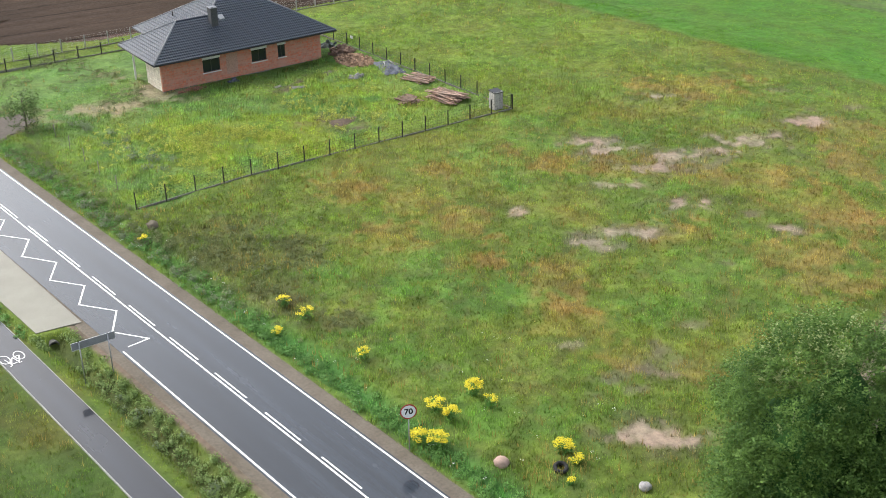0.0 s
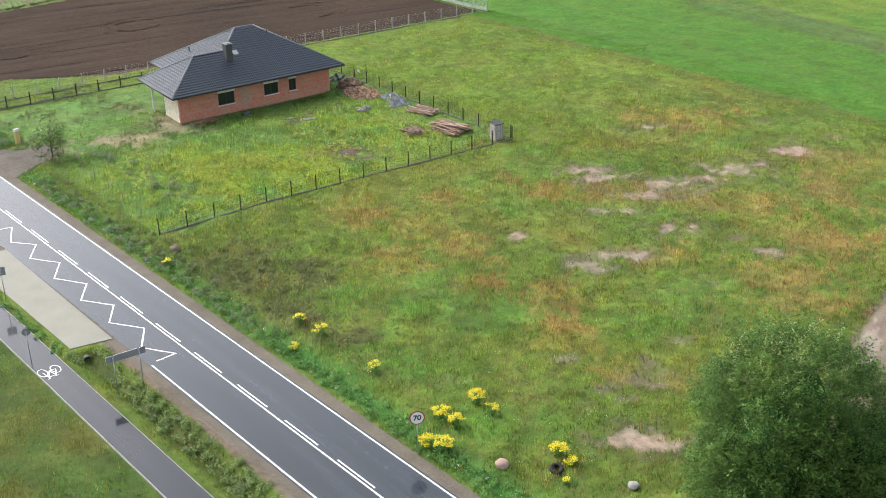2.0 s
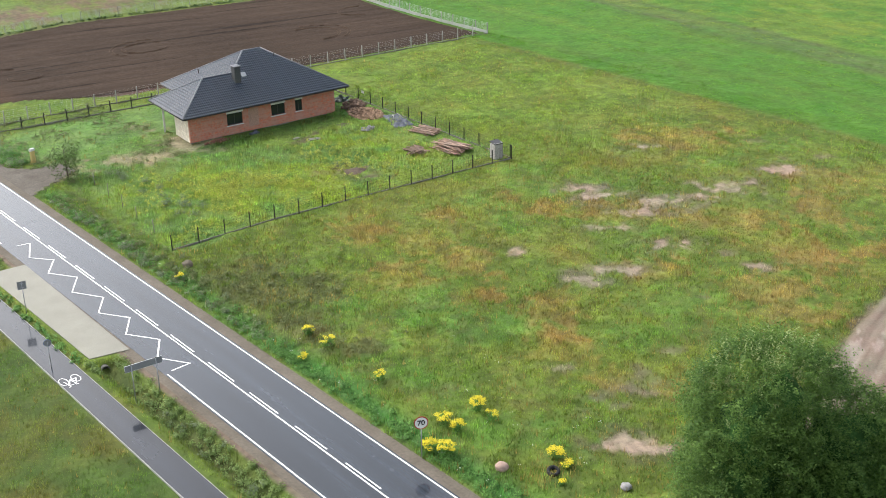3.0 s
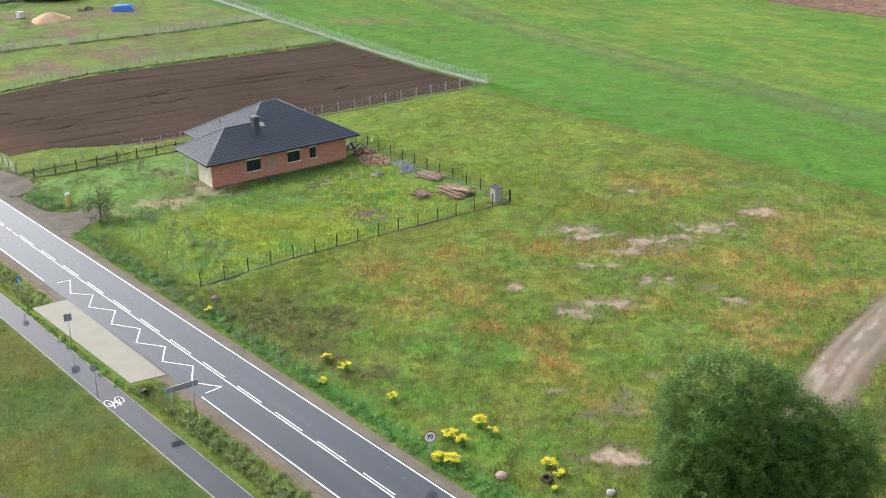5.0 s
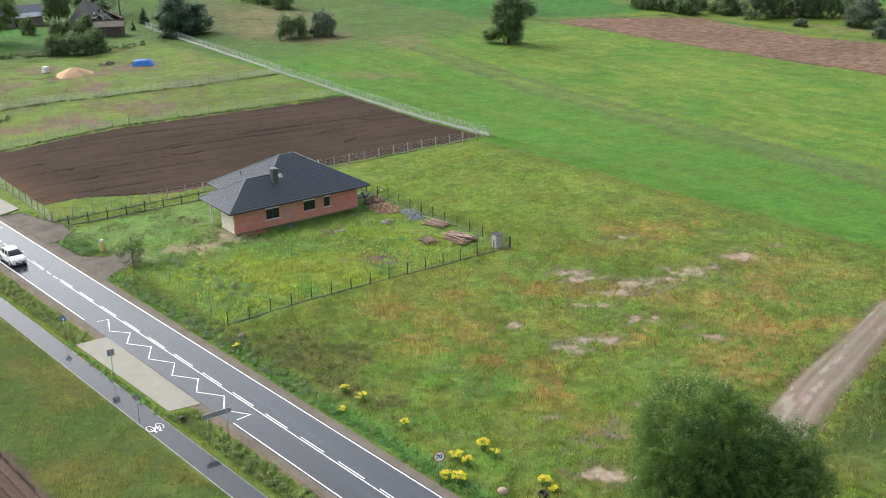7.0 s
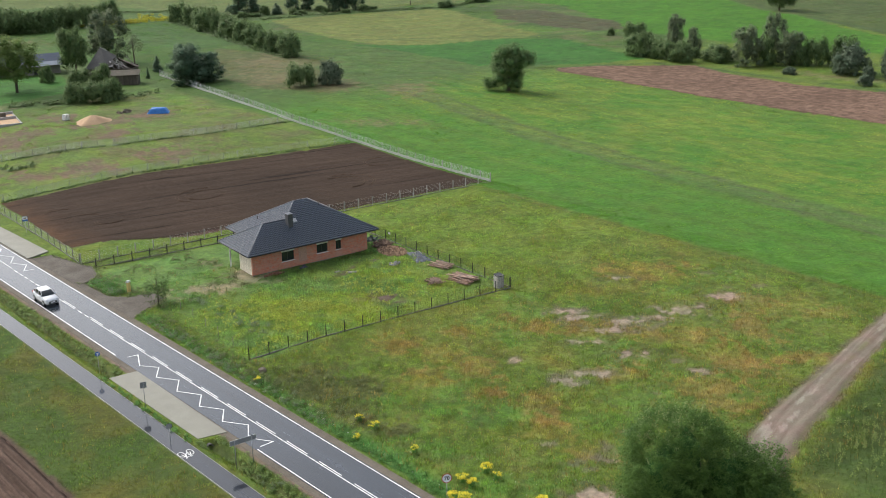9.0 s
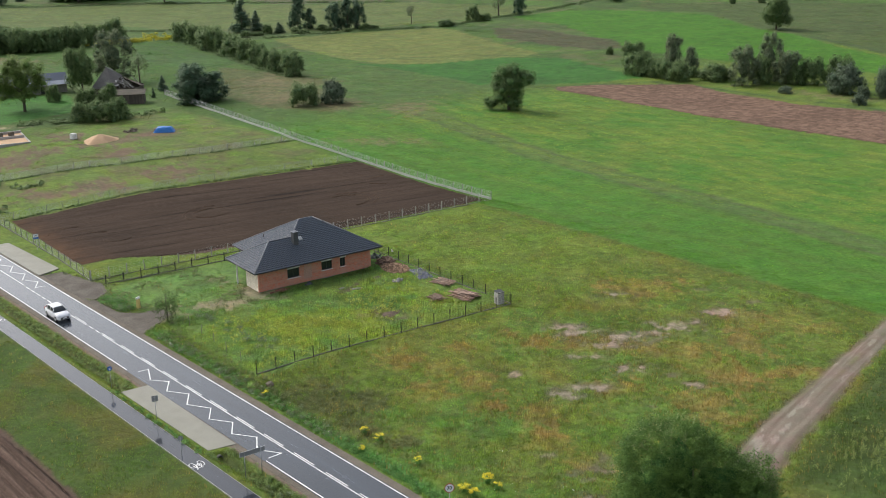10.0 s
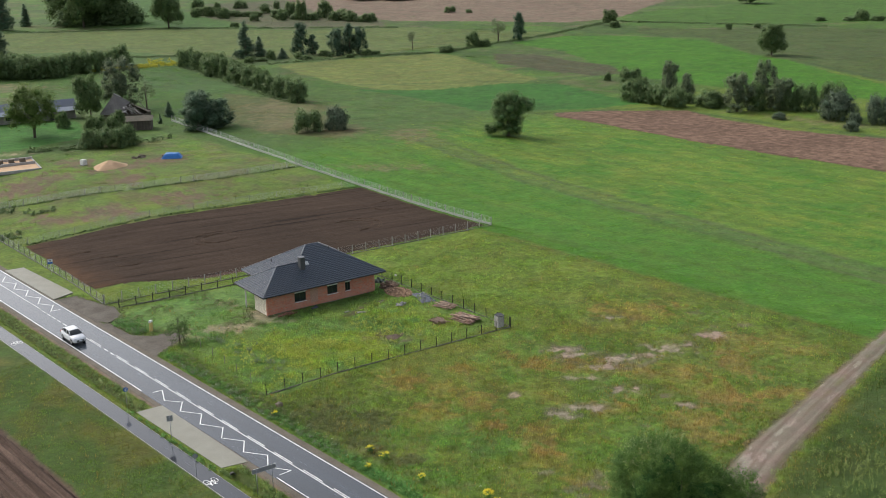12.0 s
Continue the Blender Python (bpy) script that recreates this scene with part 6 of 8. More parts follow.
def car(x, y, turn):
    """A compact white estate car; its front is at -y."""
    c = thing("car", "white tall estate car on the damp road", "car", pose(x, y, 0.02, 0, 0, turn) @ Matrix.Diagonal((1.04, 1.06, 1.12, 1)))

    def ring(yy, w, z0, z1, r=0.12):
        return [(-w + r, yy, z0), (w - r, yy, z0), (w, yy, z0 + r), (w, yy, (z0 + z1) / 2), (w - 0.03, yy, z1 - r), (w - 0.03 - r, yy, z1),
                (-w + 0.03 + r, yy, z1), (-w + 0.03, yy, z1 - r), (-w, yy, (z0 + z1) / 2), (-w, yy, z0 + r)]
    body = [(-2.12, 0.62, 0.34, 0.66), (-2.0, 0.78, 0.26, 0.78), (-1.6, 0.87, 0.22, 0.92), (-1.0, 0.89, 0.22, 0.99), (0.0, 0.90, 0.22, 1.02),
            (1.2, 0.89, 0.22, 1.04), (1.75, 0.87, 0.24, 1.04), (2.05, 0.80, 0.30, 1.0), (2.15, 0.70, 0.38, 0.9)]
    part("body", loft([ring(*s) for s in body]), CARPAINT, c, "white painted body", True)
    cab = [(-1.05, 0.70, 0.98, 1.02, 0.02), (-0.30, 0.66, 0.98, 1.43, 0.07), (0.3, 0.66, 0.98, 1.50, 0.07), (1.1, 0.66, 0.98, 1.48, 0.07), (1.62, 0.62, 0.98, 1.32, 0.07), (1.98, 0.6, 0.98, 1.04, 0.02)]

    def cabring(yy, w, z0, z1, r):
        return [(-w - 0.14, yy, z0), (w + 0.14, yy, z0), (w, yy, z1 - r), (w - r, yy, z1), (-w + r, yy, z1), (-w, yy, z1 - r)]
    part("cabin_glass", loft([cabring(*s) for s in cab]), GLASS, c, "dark tinted windows", True)
    part("car_roof", loft([[(-0.6, yy, z), (0.6, yy, z), (0.52, yy, z + 0.035), (-0.52, yy, z + 0.035)] for yy, z in ((-0.33, 1.41), (0.3, 1.49), (1.1, 1.475), (1.62, 1.32))]), CARPAINT, c, "white roof")
    for s in (-1, 1):
        for pts in ([(-1.02, 0.82, 1.0), (-0.3, 0.645, 1.43), (0.3, 0.64, 1.49), (1.1, 0.64, 1.47), (1.62, 0.61, 1.31), (1.98, 0.7, 1.03)], [(0.28, 0.81, 1.0), (0.3, 0.655, 1.46)], [(1.15, 0.81, 1.0), (1.12, 0.655, 1.45)]):
            part("pillar", Geo().tube([(s * px, py, pz) for py, px, pz in pts], 0.035, 6), CARPAINT, c, "", True)
        part("mirror", Geo().box(s * 0.96 - 0.1, s * 0.96 + 0.1, -0.82, -0.70, 1.0, 1.13, taper=0.02), CARPAINT, c)
        part("headlight", Geo().box(s * 0.62 - 0.17, s * 0.62 + 0.17, -2.08, -1.86, 0.64, 0.78, taper=0.03), LAMPGLASS, c, "clear headlight")
        part("tail_light", Geo().box(s * 0.72 - 0.1, s * 0.72 + 0.1, 2.02, 2.16, 0.78, 0.96, taper=0.02), SIGNRED, c, "red tail light")
        part("sill_trim", Geo().box(s * 0.89 - 0.02, s * 0.89 + 0.02, -1.0, 1.0, 0.2, 0.32), PLASTIC, c)
        for wy in (-1.32, 1.32):
            w = part("wheel", Geo().tube([(s * 0.70, wy, 0.33), (s * 0.92, wy, 0.33)], 0.33, 20), TYRE, c, "black tyre", True)
            part("rim", Geo().tube([(s * 0.90, wy, 0.33), (s * 0.935, wy, 0.33)], 0.21, 12), STEEL, w, "alloy rim")
    part("grille", Geo().box(-0.5, 0.5, -2.15, -2.0, 0.36, 0.60, taper=0.02), PLASTIC, c, "black grille")
    part("plate_bar", Geo().box(-0.26, 0.26, -2.17, -2.145, 0.44, 0.55), SIGNWHITE, c)
    part("badge", Geo().box(-0.06, 0.06, -2.135, -2.10, 0.64, 0.70), STEEL, c)
    return c


car(-9.25, 33.9, 0)


# ---- yard: outhouse, heaps, boards ----
GREYBOARD = surface("pale grey boards", (0.46, 0.44, 0.41), (0.33, 0.31, 0.29), 0.9, 8, 1.5, vary=0.2, per_object=0.22)
box_ = thing("outhouse", "narrow grey weathered wooden outhouse with a dark roof", "outhouse", pose(36.1, -1.75, 0, 0, 0, -8) @ Matrix.Diagonal((0.84, 0.84, 0.9, 1)))
for s, (ax, ay, bx, by) in enumerate(((-0.55, -0.55, 0.55, -0.55), (0.55, -0.55, 0.55, 0.55), (0.55, 0.55, -0.55, 0.55), (-0.55, 0.55, -0.55, -0.55))):
    a, b = Vector((ax, ay, 0)), Vector((bx, by, 0))
    for k in range(7):
        p, q = a.lerp(b, k / 7 + 0.006), a.lerp(b, (k + 1) / 7 - 0.006)
        n = Vector((b.y - a.y, a.x - b.x, 0)).normalized() * 0.02
        g = Geo()
        top = 1.75 + 0.12 * random.random() * 0.2
        c4 = [p - n, q - n, q + n, p + n]
        g.v = [(v.x, v.y, -0.1) for v in c4] + [(v.x, v.y, top + (0.16 if v.y < 0 else 0.0)) for v in c4]
        g.f = [(3, 2, 1, 0), (4, 5, 6, 7), (0, 1, 5, 4), (1, 2, 6, 5), (2, 3, 7, 6), (3, 0, 4, 7)]
        part("board", g, GREYBOARD, box_)
part("roof", Geo().box(-0.62, 0.62, -0.64, 0.64, -0.03, 0.03), FRAMEDARK, box_, "dark felt roof", at=pose(0, 0, 1.90, 6))


BRUSH = surface("dead brushwood", (0.20, 0.13, 0.09), (0.12, 0.085, 0.065), 0.95, 10, 1.0, vary=0.3, per_object=0.3)


def board_stack(x, y, turn, count, length, w, layers, seed, label, mat=PLANKWOOD, skew=14):
    g = random.Random(seed)
    t = thing("board_stack", label, "stack of boards", pose(x, y, 0.03, 0, 0, turn))
    me = [Geo().box(-length / 2 * f, length / 2 * f, -0.09, 0.09, -0.022, 0.022).mesh("board", mat) for f in (0.8, 0.95, 1.1)]
    for k in range(count):
        layer = k * layers // count
        part("board", g.choice(me), None, t, at=pose(g.uniform(-0.35, 0.35), g.uniform(-w, w) * (1 - 0.45 * layer / layers), 0.06 + layer * 0.075 + g.uniform(0, 0.02), g.uniform(-6, 6), g.uniform(-3, 3), g.uniform(-skew, skew)))
    return t


board_stack(34.6, 3.4, 96, 70, 3.4, 1.5, 8, 1, "stack of reddish used shuttering boards on the grass")
board_stack(36.2, 9.6, 100, 30, 3.0, 1.0, 5, 2, "loose heap of pale brown boards by the fence")
board_stack(31.2, 5.2, 70, 60, 2.0, 0.75, 5, 3, "dark tangled heap of old boards and branches", BRUSH, 42)


def heap(name, label, cat, x, y, rx, ry, h, mat, count, size, seed, mound=True, stuff="piece"):
    """A mound with loose pieces lying on it."""
    g = random.Random(seed)
    t = thing(name, label, cat, pose(x, y, float(land(np.array(x), np.array(y)))))
    if mound:
        m = Geo()
        rings, sides = 7, 26
        for i in range(rings + 1):
            f = i / rings
            for j in range(sides):
                a = 2 * math.pi * j / sides
                k = (1 - f) * (1 + 0.16 * math.sin(3 * a + seed) + 0.08 * math.sin(7 * a) + g.uniform(-0.05, 0.05))
                m.v.append((rx * k * math.cos(a), ry * k * math.sin(a), -0.12 + (h + 0.12) * (1 - (1 - f) ** 1.4) * (1 + g.uniform(-0.05, 0.05))))
        for i in range(rings):
            for j in range(sides):
                a, b = i * sides + j, i * sides + (j + 1) % sides
                m.f.append((a, b, b + sides, a + sides))
        m.f.append(tuple(rings * sides + j for j in range(sides)))
        part("mound", m, mat, t, smooth=True)
    if count:
        shapes = [Geo().box(-size * a, size * a, -size * b, size * b, -size * c, size * c, taper=size * 0.12).mesh(stuff, mat) for a, b, c in ((1, 0.5, 0.4), (0.7, 0.6, 0.5), (1.6, 0.3, 0.2))]
        for k in range(count):
            a, q = g.uniform(0, 6.28), math.sqrt(g.random()) * 0.95
            z = h * (1 - q ** 1.4) + size * 0.3
            part(stuff, g.choice(shapes), None, t, at=pose(rx * q * math.cos(a), ry * q * math.sin(a), z, g.uniform(-35, 35), g.uniform(-35, 35), g.uniform(0, 360)))
    return t


WASTE = surface("mixed wood waste", (0.36, 0.235, 0.15), (0.24, 0.155, 0.10), 0.95, 8, 1.2, vary=0.3, per_object=0.45)
RUBBLE = surface("broken clay block", (0.30, 0.135, 0.085), (0.22, 0.12, 0.085), 0.95, 8, 1.0, vary=0.3, per_object=0.35)
DUST = surface("dry yellow sand", (0.50, 0.34, 0.21), (0.42, 0.28, 0.17), 0.95, 6, 0.7, vary=0.15)
STONE = surface("field stone", (0.40, 0.27, 0.21), (0.32, 0.24, 0.2), 0.9, 10, 2.0, vary=0.15)
GREYSTONE = surface("grey field stone", (0.33, 0.32, 0.31), (0.25, 0.24, 0.24), 0.9, 10, 2.0, vary=0.2)
FOILDARK = surface("dark grey sheeting", (0.035, 0.042, 0.062), (0.105, 0.118, 0.15), 0.62, 8, 1.2, vary=0.3, relief=0.6, depth=0.05)
FOILBLUE = surface("blue tarpaulin", (0.02, 0.13, 0.40), (0.035, 0.18, 0.5), 0.35, 4, 1.0, vary=0.2, relief=0.6, depth=0.05)
heap("rubble_heap", "brown heap of wood waste and broken blocks by the fence", "rubble", 35.2, 19.3, 1.9, 2.6, 0.5, WASTE, 240, 0.2, 4, stuff="fragment")
heap("brushwood_heap", "brown heap of dead brushwood", "brushwood", 35.9, 22.5, 1.5, 1.6, 0.8, BRUSH, 60, 0.28, 5, stuff="stick")
sheet = thing("sheeting_pile", "crumpled dark plastic sheeting with pale pipes lying on it", "sheeting", pose(36.4, 15.0, 0.0, 0, 0, 72))
bm = bmesh.new()
bmesh.ops.create_grid(bm, x_segments=30, y_segments=20, size=1.0)
for v in bm.verts:
    rim = max(0.0, 1 - max(abs(v.co.x), abs(v.co.y)) ** 3)
    k = noise.noise(Vector((v.co.x * 3.1, v.co.y * 3.1, 5.3))) + 0.5 * noise.noise(Vector((v.co.x * 8, v.co.y * 8, 2.1)))
    v.co.z = 0.04 + rim * (0.2 + 0.22 * k)
    v.co.x *= 2.3 * (1 + 0.14 * noise.noise(Vector((v.co.y * 2, 0.7, 3.0))))
    v.co.y *= 1.1 * (1 + 0.22 * noise.noise(Vector((v.co.x * 1.4, 2.7, 1.0))))
me = bpy.data.meshes.new("sheeting")
bm.to_mesh(me)
bm.free()
me.materials.append(FOILDARK)
part("sheeting", me, None, sheet)
sp = random.Random(14)
for k in range(3):
    a = sp.uniform(-0.5, 0.5)
    c = Vector((sp.uniform(-1.6, 1.4), sp.uniform(-0.8, 0.8), 0.33))
    d = Vector((math.cos(a), math.sin(a), sp.uniform(-0.12, 0.05))) * sp.uniform(0.6, 1.2)
    part("pipe", Geo().tube([c - d, c + d], 0.035, 7), KERB, sheet, "pale plastic pipe", True)
heap("covered_pile", "dark green covered pile beside the house corner", "covered pile", 36.2, 25.4, 1.1, 1.0, 0.6, surface("dark green sheeting", (0.03, 0.05, 0.04), (0.07, 0.09, 0.08), 0.4, 8, 1.2, vary=0.3, relief=0.6, depth=0.05), 7, 0.3, 7, stuff="fold")
heap("soil_heap", "low grey soil heap in the grass", "soil heap", 31.0, 17.9, 1.2, 0.9, 0.2, GRAVEL, 0, 0.1, 8)
heap("soil_mound", "low mound of dark brown soil in the grass", "soil mound", 23.3, 5.2, 2.2, 1.3, 0.14, surface("dark garden soil", (0.07, 0.048, 0.033), (0.12, 0.088, 0.062), 0.95, 4, 0.8, relief=0.8, depth=0.05, vary=0.35), 0, 0.1, 33)
heap("stone_heap", "few pale stones overgrown with grass", "stones", 32.2, 14.8, 0.9, 0.6, 0.18, GREYSTONE, 12, 0.22, 9, stuff="stone")
heap("debris_heap", "brick debris along the house wall", "debris", 17.6, 22.6, 1.6, 0.6, 0.18, RUBBLE, 45, 0.12, 10, stuff="fragment")
heap("dark_heap", "small dark heap by the house wall", "heap", 22.2, 22.2, 0.8, 0.5, 0.3, FOILDARK, 6, 0.15, 11, stuff="fold")
for i, (x, y, w) in enumerate(((25.9, 16.0, 0.75), (24.4, 17.6, 0.45))):
    slab_ = part("concrete_slab", Geo().box(-w, w, -w * 0.45, w * 0.45, -0.05, 0.06, taper=0.02), OLDCONCRETE, at=pose(x, y, 0.02, 2, 1, 25 * i - 20))
    tagged(slab_, "thin concrete slab lying in the grass", "slab", "loose slabs")


def boulder(x, y, r, mat, seed, label, z=0.0):
    g = random.Random(seed)
    bm = bmesh.new()
    bmesh.ops.create_icosphere(bm, subdivisions=3, radius=r)
    for v in bm.verts:
        k = 1 + 0.22 * (noise.noise(v.co * (1.6 / r) + Vector((seed, 0, 0)))) + 0.06 * noise.noise(v.co * (5 / r))
        v.co *= k
        v.co.z *= 0.72
    me = bpy.data.meshes.new("boulder")
    bm.to_mesh(me)
    bm.free()
    me.materials.append(mat)
    me.polygons.foreach_set("use_smooth", [True] * len(me.polygons))
    ob = new("boulder", me)
    ob.matrix_basis = pose(x, y, z + r * 0.32)
    return tagged(ob, label, "boulder", "boulders")


boulder(-0.85, -42.0, 0.40, STONE, 1, "rounded pinkish boulder lying in the grass")
boulder(3.2, -48.2, 0.32, GREYSTONE, 2, "grey boulder half hidden in tall grass")
boulder(-0.55, -3.6, 0.45, surface("mossy stone", (0.17, 0.135, 0.10), (0.11, 0.10, 0.07), 0.95, 8, 2.0, vary=0.25), 3, "brownish mossy boulder near the plot corner")
tyre = thing("discarded_tyre", "old black car tyres stacked in the grass", "tyre", pose(1.05, -44.4, 0.16, 14, -8, 0))
bm = bmesh.new()
k1, k2 = 26, 10
for i in range(k1):
    for j in range(k2):
        a, b = 2 * math.pi * i / k1, 2 * math.pi * j / k2
        rr = 0.30 + 0.11 * math.cos(b)
        bm.verts.new((rr * math.cos(a), rr * math.sin(a), 0.13 * math.sin(b) + 0.06))
bm.verts.ensure_lookup_table()
for i in range(k1):
    for j in range(k2):
        bm.faces.new([bm.verts[(i % k1) * k2 + j], bm.verts[((i + 1) % k1) * k2 + j], bm.verts[((i + 1) % k1) * k2 + (j + 1) % k2], bm.verts[i * k2 + (j + 1) % k2]])
me = bpy.data.meshes.new("tread")
bm.to_mesh(me)
bm.free()
me.materials.append(TYRE)
part("tread", me, None, tyre)
lower = part("lower_tyre", me, None, tyre)
lower.matrix_basis = pose(0.05, 0.02, -0.20, 4, 3, 20)

fs = part("fence_sign", Geo().box(-0.22, 0.22, -0.012, 0.012, -0.15, 0.15, taper=0.004), WHITE, at=pose(38.02, 23.6, 1.15, 0, 0, -88))
tagged(fs, "small white plate hung on the black fence", "sign")
mk = thing("utility_marker", "white and yellow utility marker post by the driveway", "marker post", pose(0.15, 29.9, 0, 0, 0, 20))
part("post", Geo().box(-0.24, 0.24, -0.13, 0.13, -0.2, 1.3, taper=0.01), surface("yellow plastic", (0.62, 0.48, 0.18), (0.55, 0.42, 0.16), 0.6, 12, 1, vary=0.1), mk, "yellowish post")
part("cap", Geo().box(-0.28, 0.28, -0.16, 0.16, 1.302, 1.55, taper=0.03), WHITE, mk, "white cap")
for i, (x, y) in enumerate(((1.7, 15.8), (1.35, 12.1), (1.0, 8.5), (0.7, 4.6), (2.0, 19.4))):
    st = part("stake", Geo().tube([(0, 0, -0.2), (0.03, 0, 0.7), (0.05, 0.02, 1.25)], 0.035, 7), WEATHERED, smooth=True, at=pose(x, y, 0, 0, 0, 40 * i))
    tagged(st, "thin grey wooden stake in the weeds", "stake", "stakes")

# ---- building site and farmstead beyond the field ----
def z_at(x, y):
    return float(land(np.array(float(x)), np.array(float(y))))


heap("sand_pile", "pale yellow pile of building sand", "sand pile", 39.4, 127.3, 4.0, 3.0, 1.5, DUST, 0, 0.1, 21)
tarp = thing("tarped_pile", "stack of building material under a bright blue tarpaulin", "covered pile", pose(54.3, 126.5, float(land(np.array(54.3), np.array(126.5))), 0, 0, -36))
bm = bmesh.new()
bmesh.ops.create_grid(bm, x_segments=26, y_segments=18, size=1.0)
for v in bm.verts:
    a, b = abs(v.co.x), abs(v.co.y)
    edge = max(a, b)
    drop = max(0.0, (edge - 0.62) / 0.38)
    n1 = noise.noise(Vector((v.co.x * 2.2, v.co.y * 2.2, 1.7)))
    v.co.z = 1.15 * (1 - drop ** 1.3) * (1 - 0.12 * a) + 0.16 * n1 * (1 - 0.5 * drop) + 0.02
    v.co.x *= 2.3 * (1 + 0.05 * n1)
    v.co.y *= 1.3 * (1 + 0.12 * noise.noise(Vector((v.co.x, 4.0, v.co.y))))
me = bpy.data.meshes.new("tarpaulin")
bm.to_mesh(me)
bm.free()
me.materials.append(FOILBLUE)
me.polygons.foreach_set("use_smooth", [True] * len(me.polygons))
part("tarpaulin", me, None, tarp)
part("block_stack", Geo().box(-2.25, 1.3, -0.8, 0.8, -0.1, 0.85, taper=0.05), GRAVEL, tarp, "dark stacked blocks at the open end")
heap("junk_heap", "low dark heap of site debris", "debris", 49.0, 132.0, 2.0, 1.2, 0.5, GRAVEL, 14, 0.35, 23, stuff="fragment")
tank = thing("water_tank", "white plastic tank in a steel cage", "tank", pose(36.1, 133.3, z_at(36.1, 133.3), 0, 0, 20))
part("tank", Geo().box(-0.6, 0.6, -0.5, 0.5, 0.15, 1.3, taper=0.05), WHITE, tank)
part("pallet", Geo().box(-0.62, 0.62, -0.52, 0.52, 0, 0.14), WEATHERED, tank)
for i in range(4):
    part("cage_bar", Geo().tube([(-0.62 + 0.413 * i, -0.53, 0.1), (-0.62 + 0.413 * i, -0.53, 1.3)], 0.025, 6), STEEL, tank)
fnd = thing("house_foundation", "house foundation of concrete blocks filled with sand", "foundation", pose(24.6, 143.5, z_at(24.6, 143.5), 0, 0, -12))
part("sand_fill", Geo().box(-4.4, 4.4, -5.9, 5.9, -0.2, 0.3), DUST, fnd, "sand filling")
for a, b, c, d in ((-4.7, 4.7, -6.2, -5.9), (-4.7, 4.7, 5.9, 6.2), (-4.7, -4.4, -5.9, 5.9), (4.4, 4.7, -5.9, 5.9), (-4.4, 4.4, 0.2, 0.5)):
    part("block_wall", Geo().box(a, b, c, d, -0.2, 0.85 if c > -3 else 0.45), CONCRETE, fnd)
for i in range(3):
    part("block_stack", Geo().box(-3.2 + 2.4 * i, -2.0 + 2.4 * i, 3.2, 4.2, 0.302, 1.15), GRAVEL, fnd, "dark stacked blocks")

OLDROOF = surface("old grey sheet roof", (0.12, 0.115, 0.11), (0.075, 0.07, 0.066), 0.75, 3, 0.4, vary=0.25)
OLDWOOD = surface("dark old planks", (0.14, 0.115, 0.095), (0.09, 0.075, 0.06), 0.9, 8, 1.2, vary=0.25, per_object=0.3)
PALEROOF = surface("pale grey sheet roof", (0.20, 0.23, 0.28), (0.26, 0.29, 0.34), 0.5, 3, 0.4, vary=0.15)
MOSSROOF = surface("mossy brown shed roof", (0.085, 0.068, 0.05), (0.05, 0.05, 0.032), 0.9, 4, 0.7, vary=0.35, relief=0.6, depth=0.03)
BLUEROOF = surface("dark blue-grey roof", (0.045, 0.06, 0.095), (0.06, 0.08, 0.115), 0.4, 3, 0.4, vary=0.12)


def farmhouse(x, y, turn):
    h = thing("farm_building", "long low farm building with a dark blue-grey roof", "farm building", pose(x, y, z_at(x, y), 0, 0, turn))
    for nm, g in (("wall_front", Geo().box(-15, 15, -3.2, -2.9, 0, 2.9)), ("wall_back", Geo().box(-15, 15, 2.9, 3.2, 0, 2.9)), ("wall_end", Geo().box(-15, -14.7, -2.9, 2.9, 0, 2.9)), ("wall_end", Geo().box(14.7, 15, -2.9, 2.9, 0, 2.9))):
        part(nm, g, WEATHERED, h)
    for s in (-1, 1):
        part("roof_slope", Geo().poly([(-15.6, s * 4.0, 2.7), (15.6, s * 4.0, 2.7), (15.6, 0, 5.0), (-15.6, 0, 5.0)]).poly([(-15.6, s * 4.0, 2.58), (-15.6, 0, 4.88), (15.6, 0, 4.88), (15.6, s * 4.0, 2.58)]), BLUEROOF, h)
        part("lower_roof", Geo().poly([(-15.6, s * 4.6, 2.45), (15.6, s * 4.6, 2.45), (15.6, s * 3.0, 3.32), (-15.6, s * 3.0, 3.32)]).poly([(-15.6, s * 4.6, 2.38), (-15.6, s * 3.0, 3.25), (15.6, s * 3.0, 3.25), (15.6, s * 4.6, 2.38)]), PALEROOF, h, "paler lower roof strip")
        part("gutter", Geo().tube([(-15.6, s * 4.65, 2.4), (15.6, s * 4.65, 2.4)], 0.08, 6), KERB, h, "pale gutter")
    part("gable", Geo().poly([(14.9, -3.1, 2.9), (14.9, 3.1, 2.9), (14.9, 0, 4.8)]), PALEBLOCK, h)
    for i in range(6):
        w = part("window", Geo().box(-12.4 + 4.6 * i, -11.0 + 4.6 * i, -3.26, -3.19, 1.0, 2.2), FRAMEDARK, h)
        part("pane", Geo().box(-12.3 + 4.6 * i, -11.1 + 4.6 * i, -3.27, -3.262, 1.1, 2.1), GLASS, w)
    part("door", Geo().box(8.2, 9.2, -3.26, -3.19, 0, 2.05), FRAMEDARK, h)


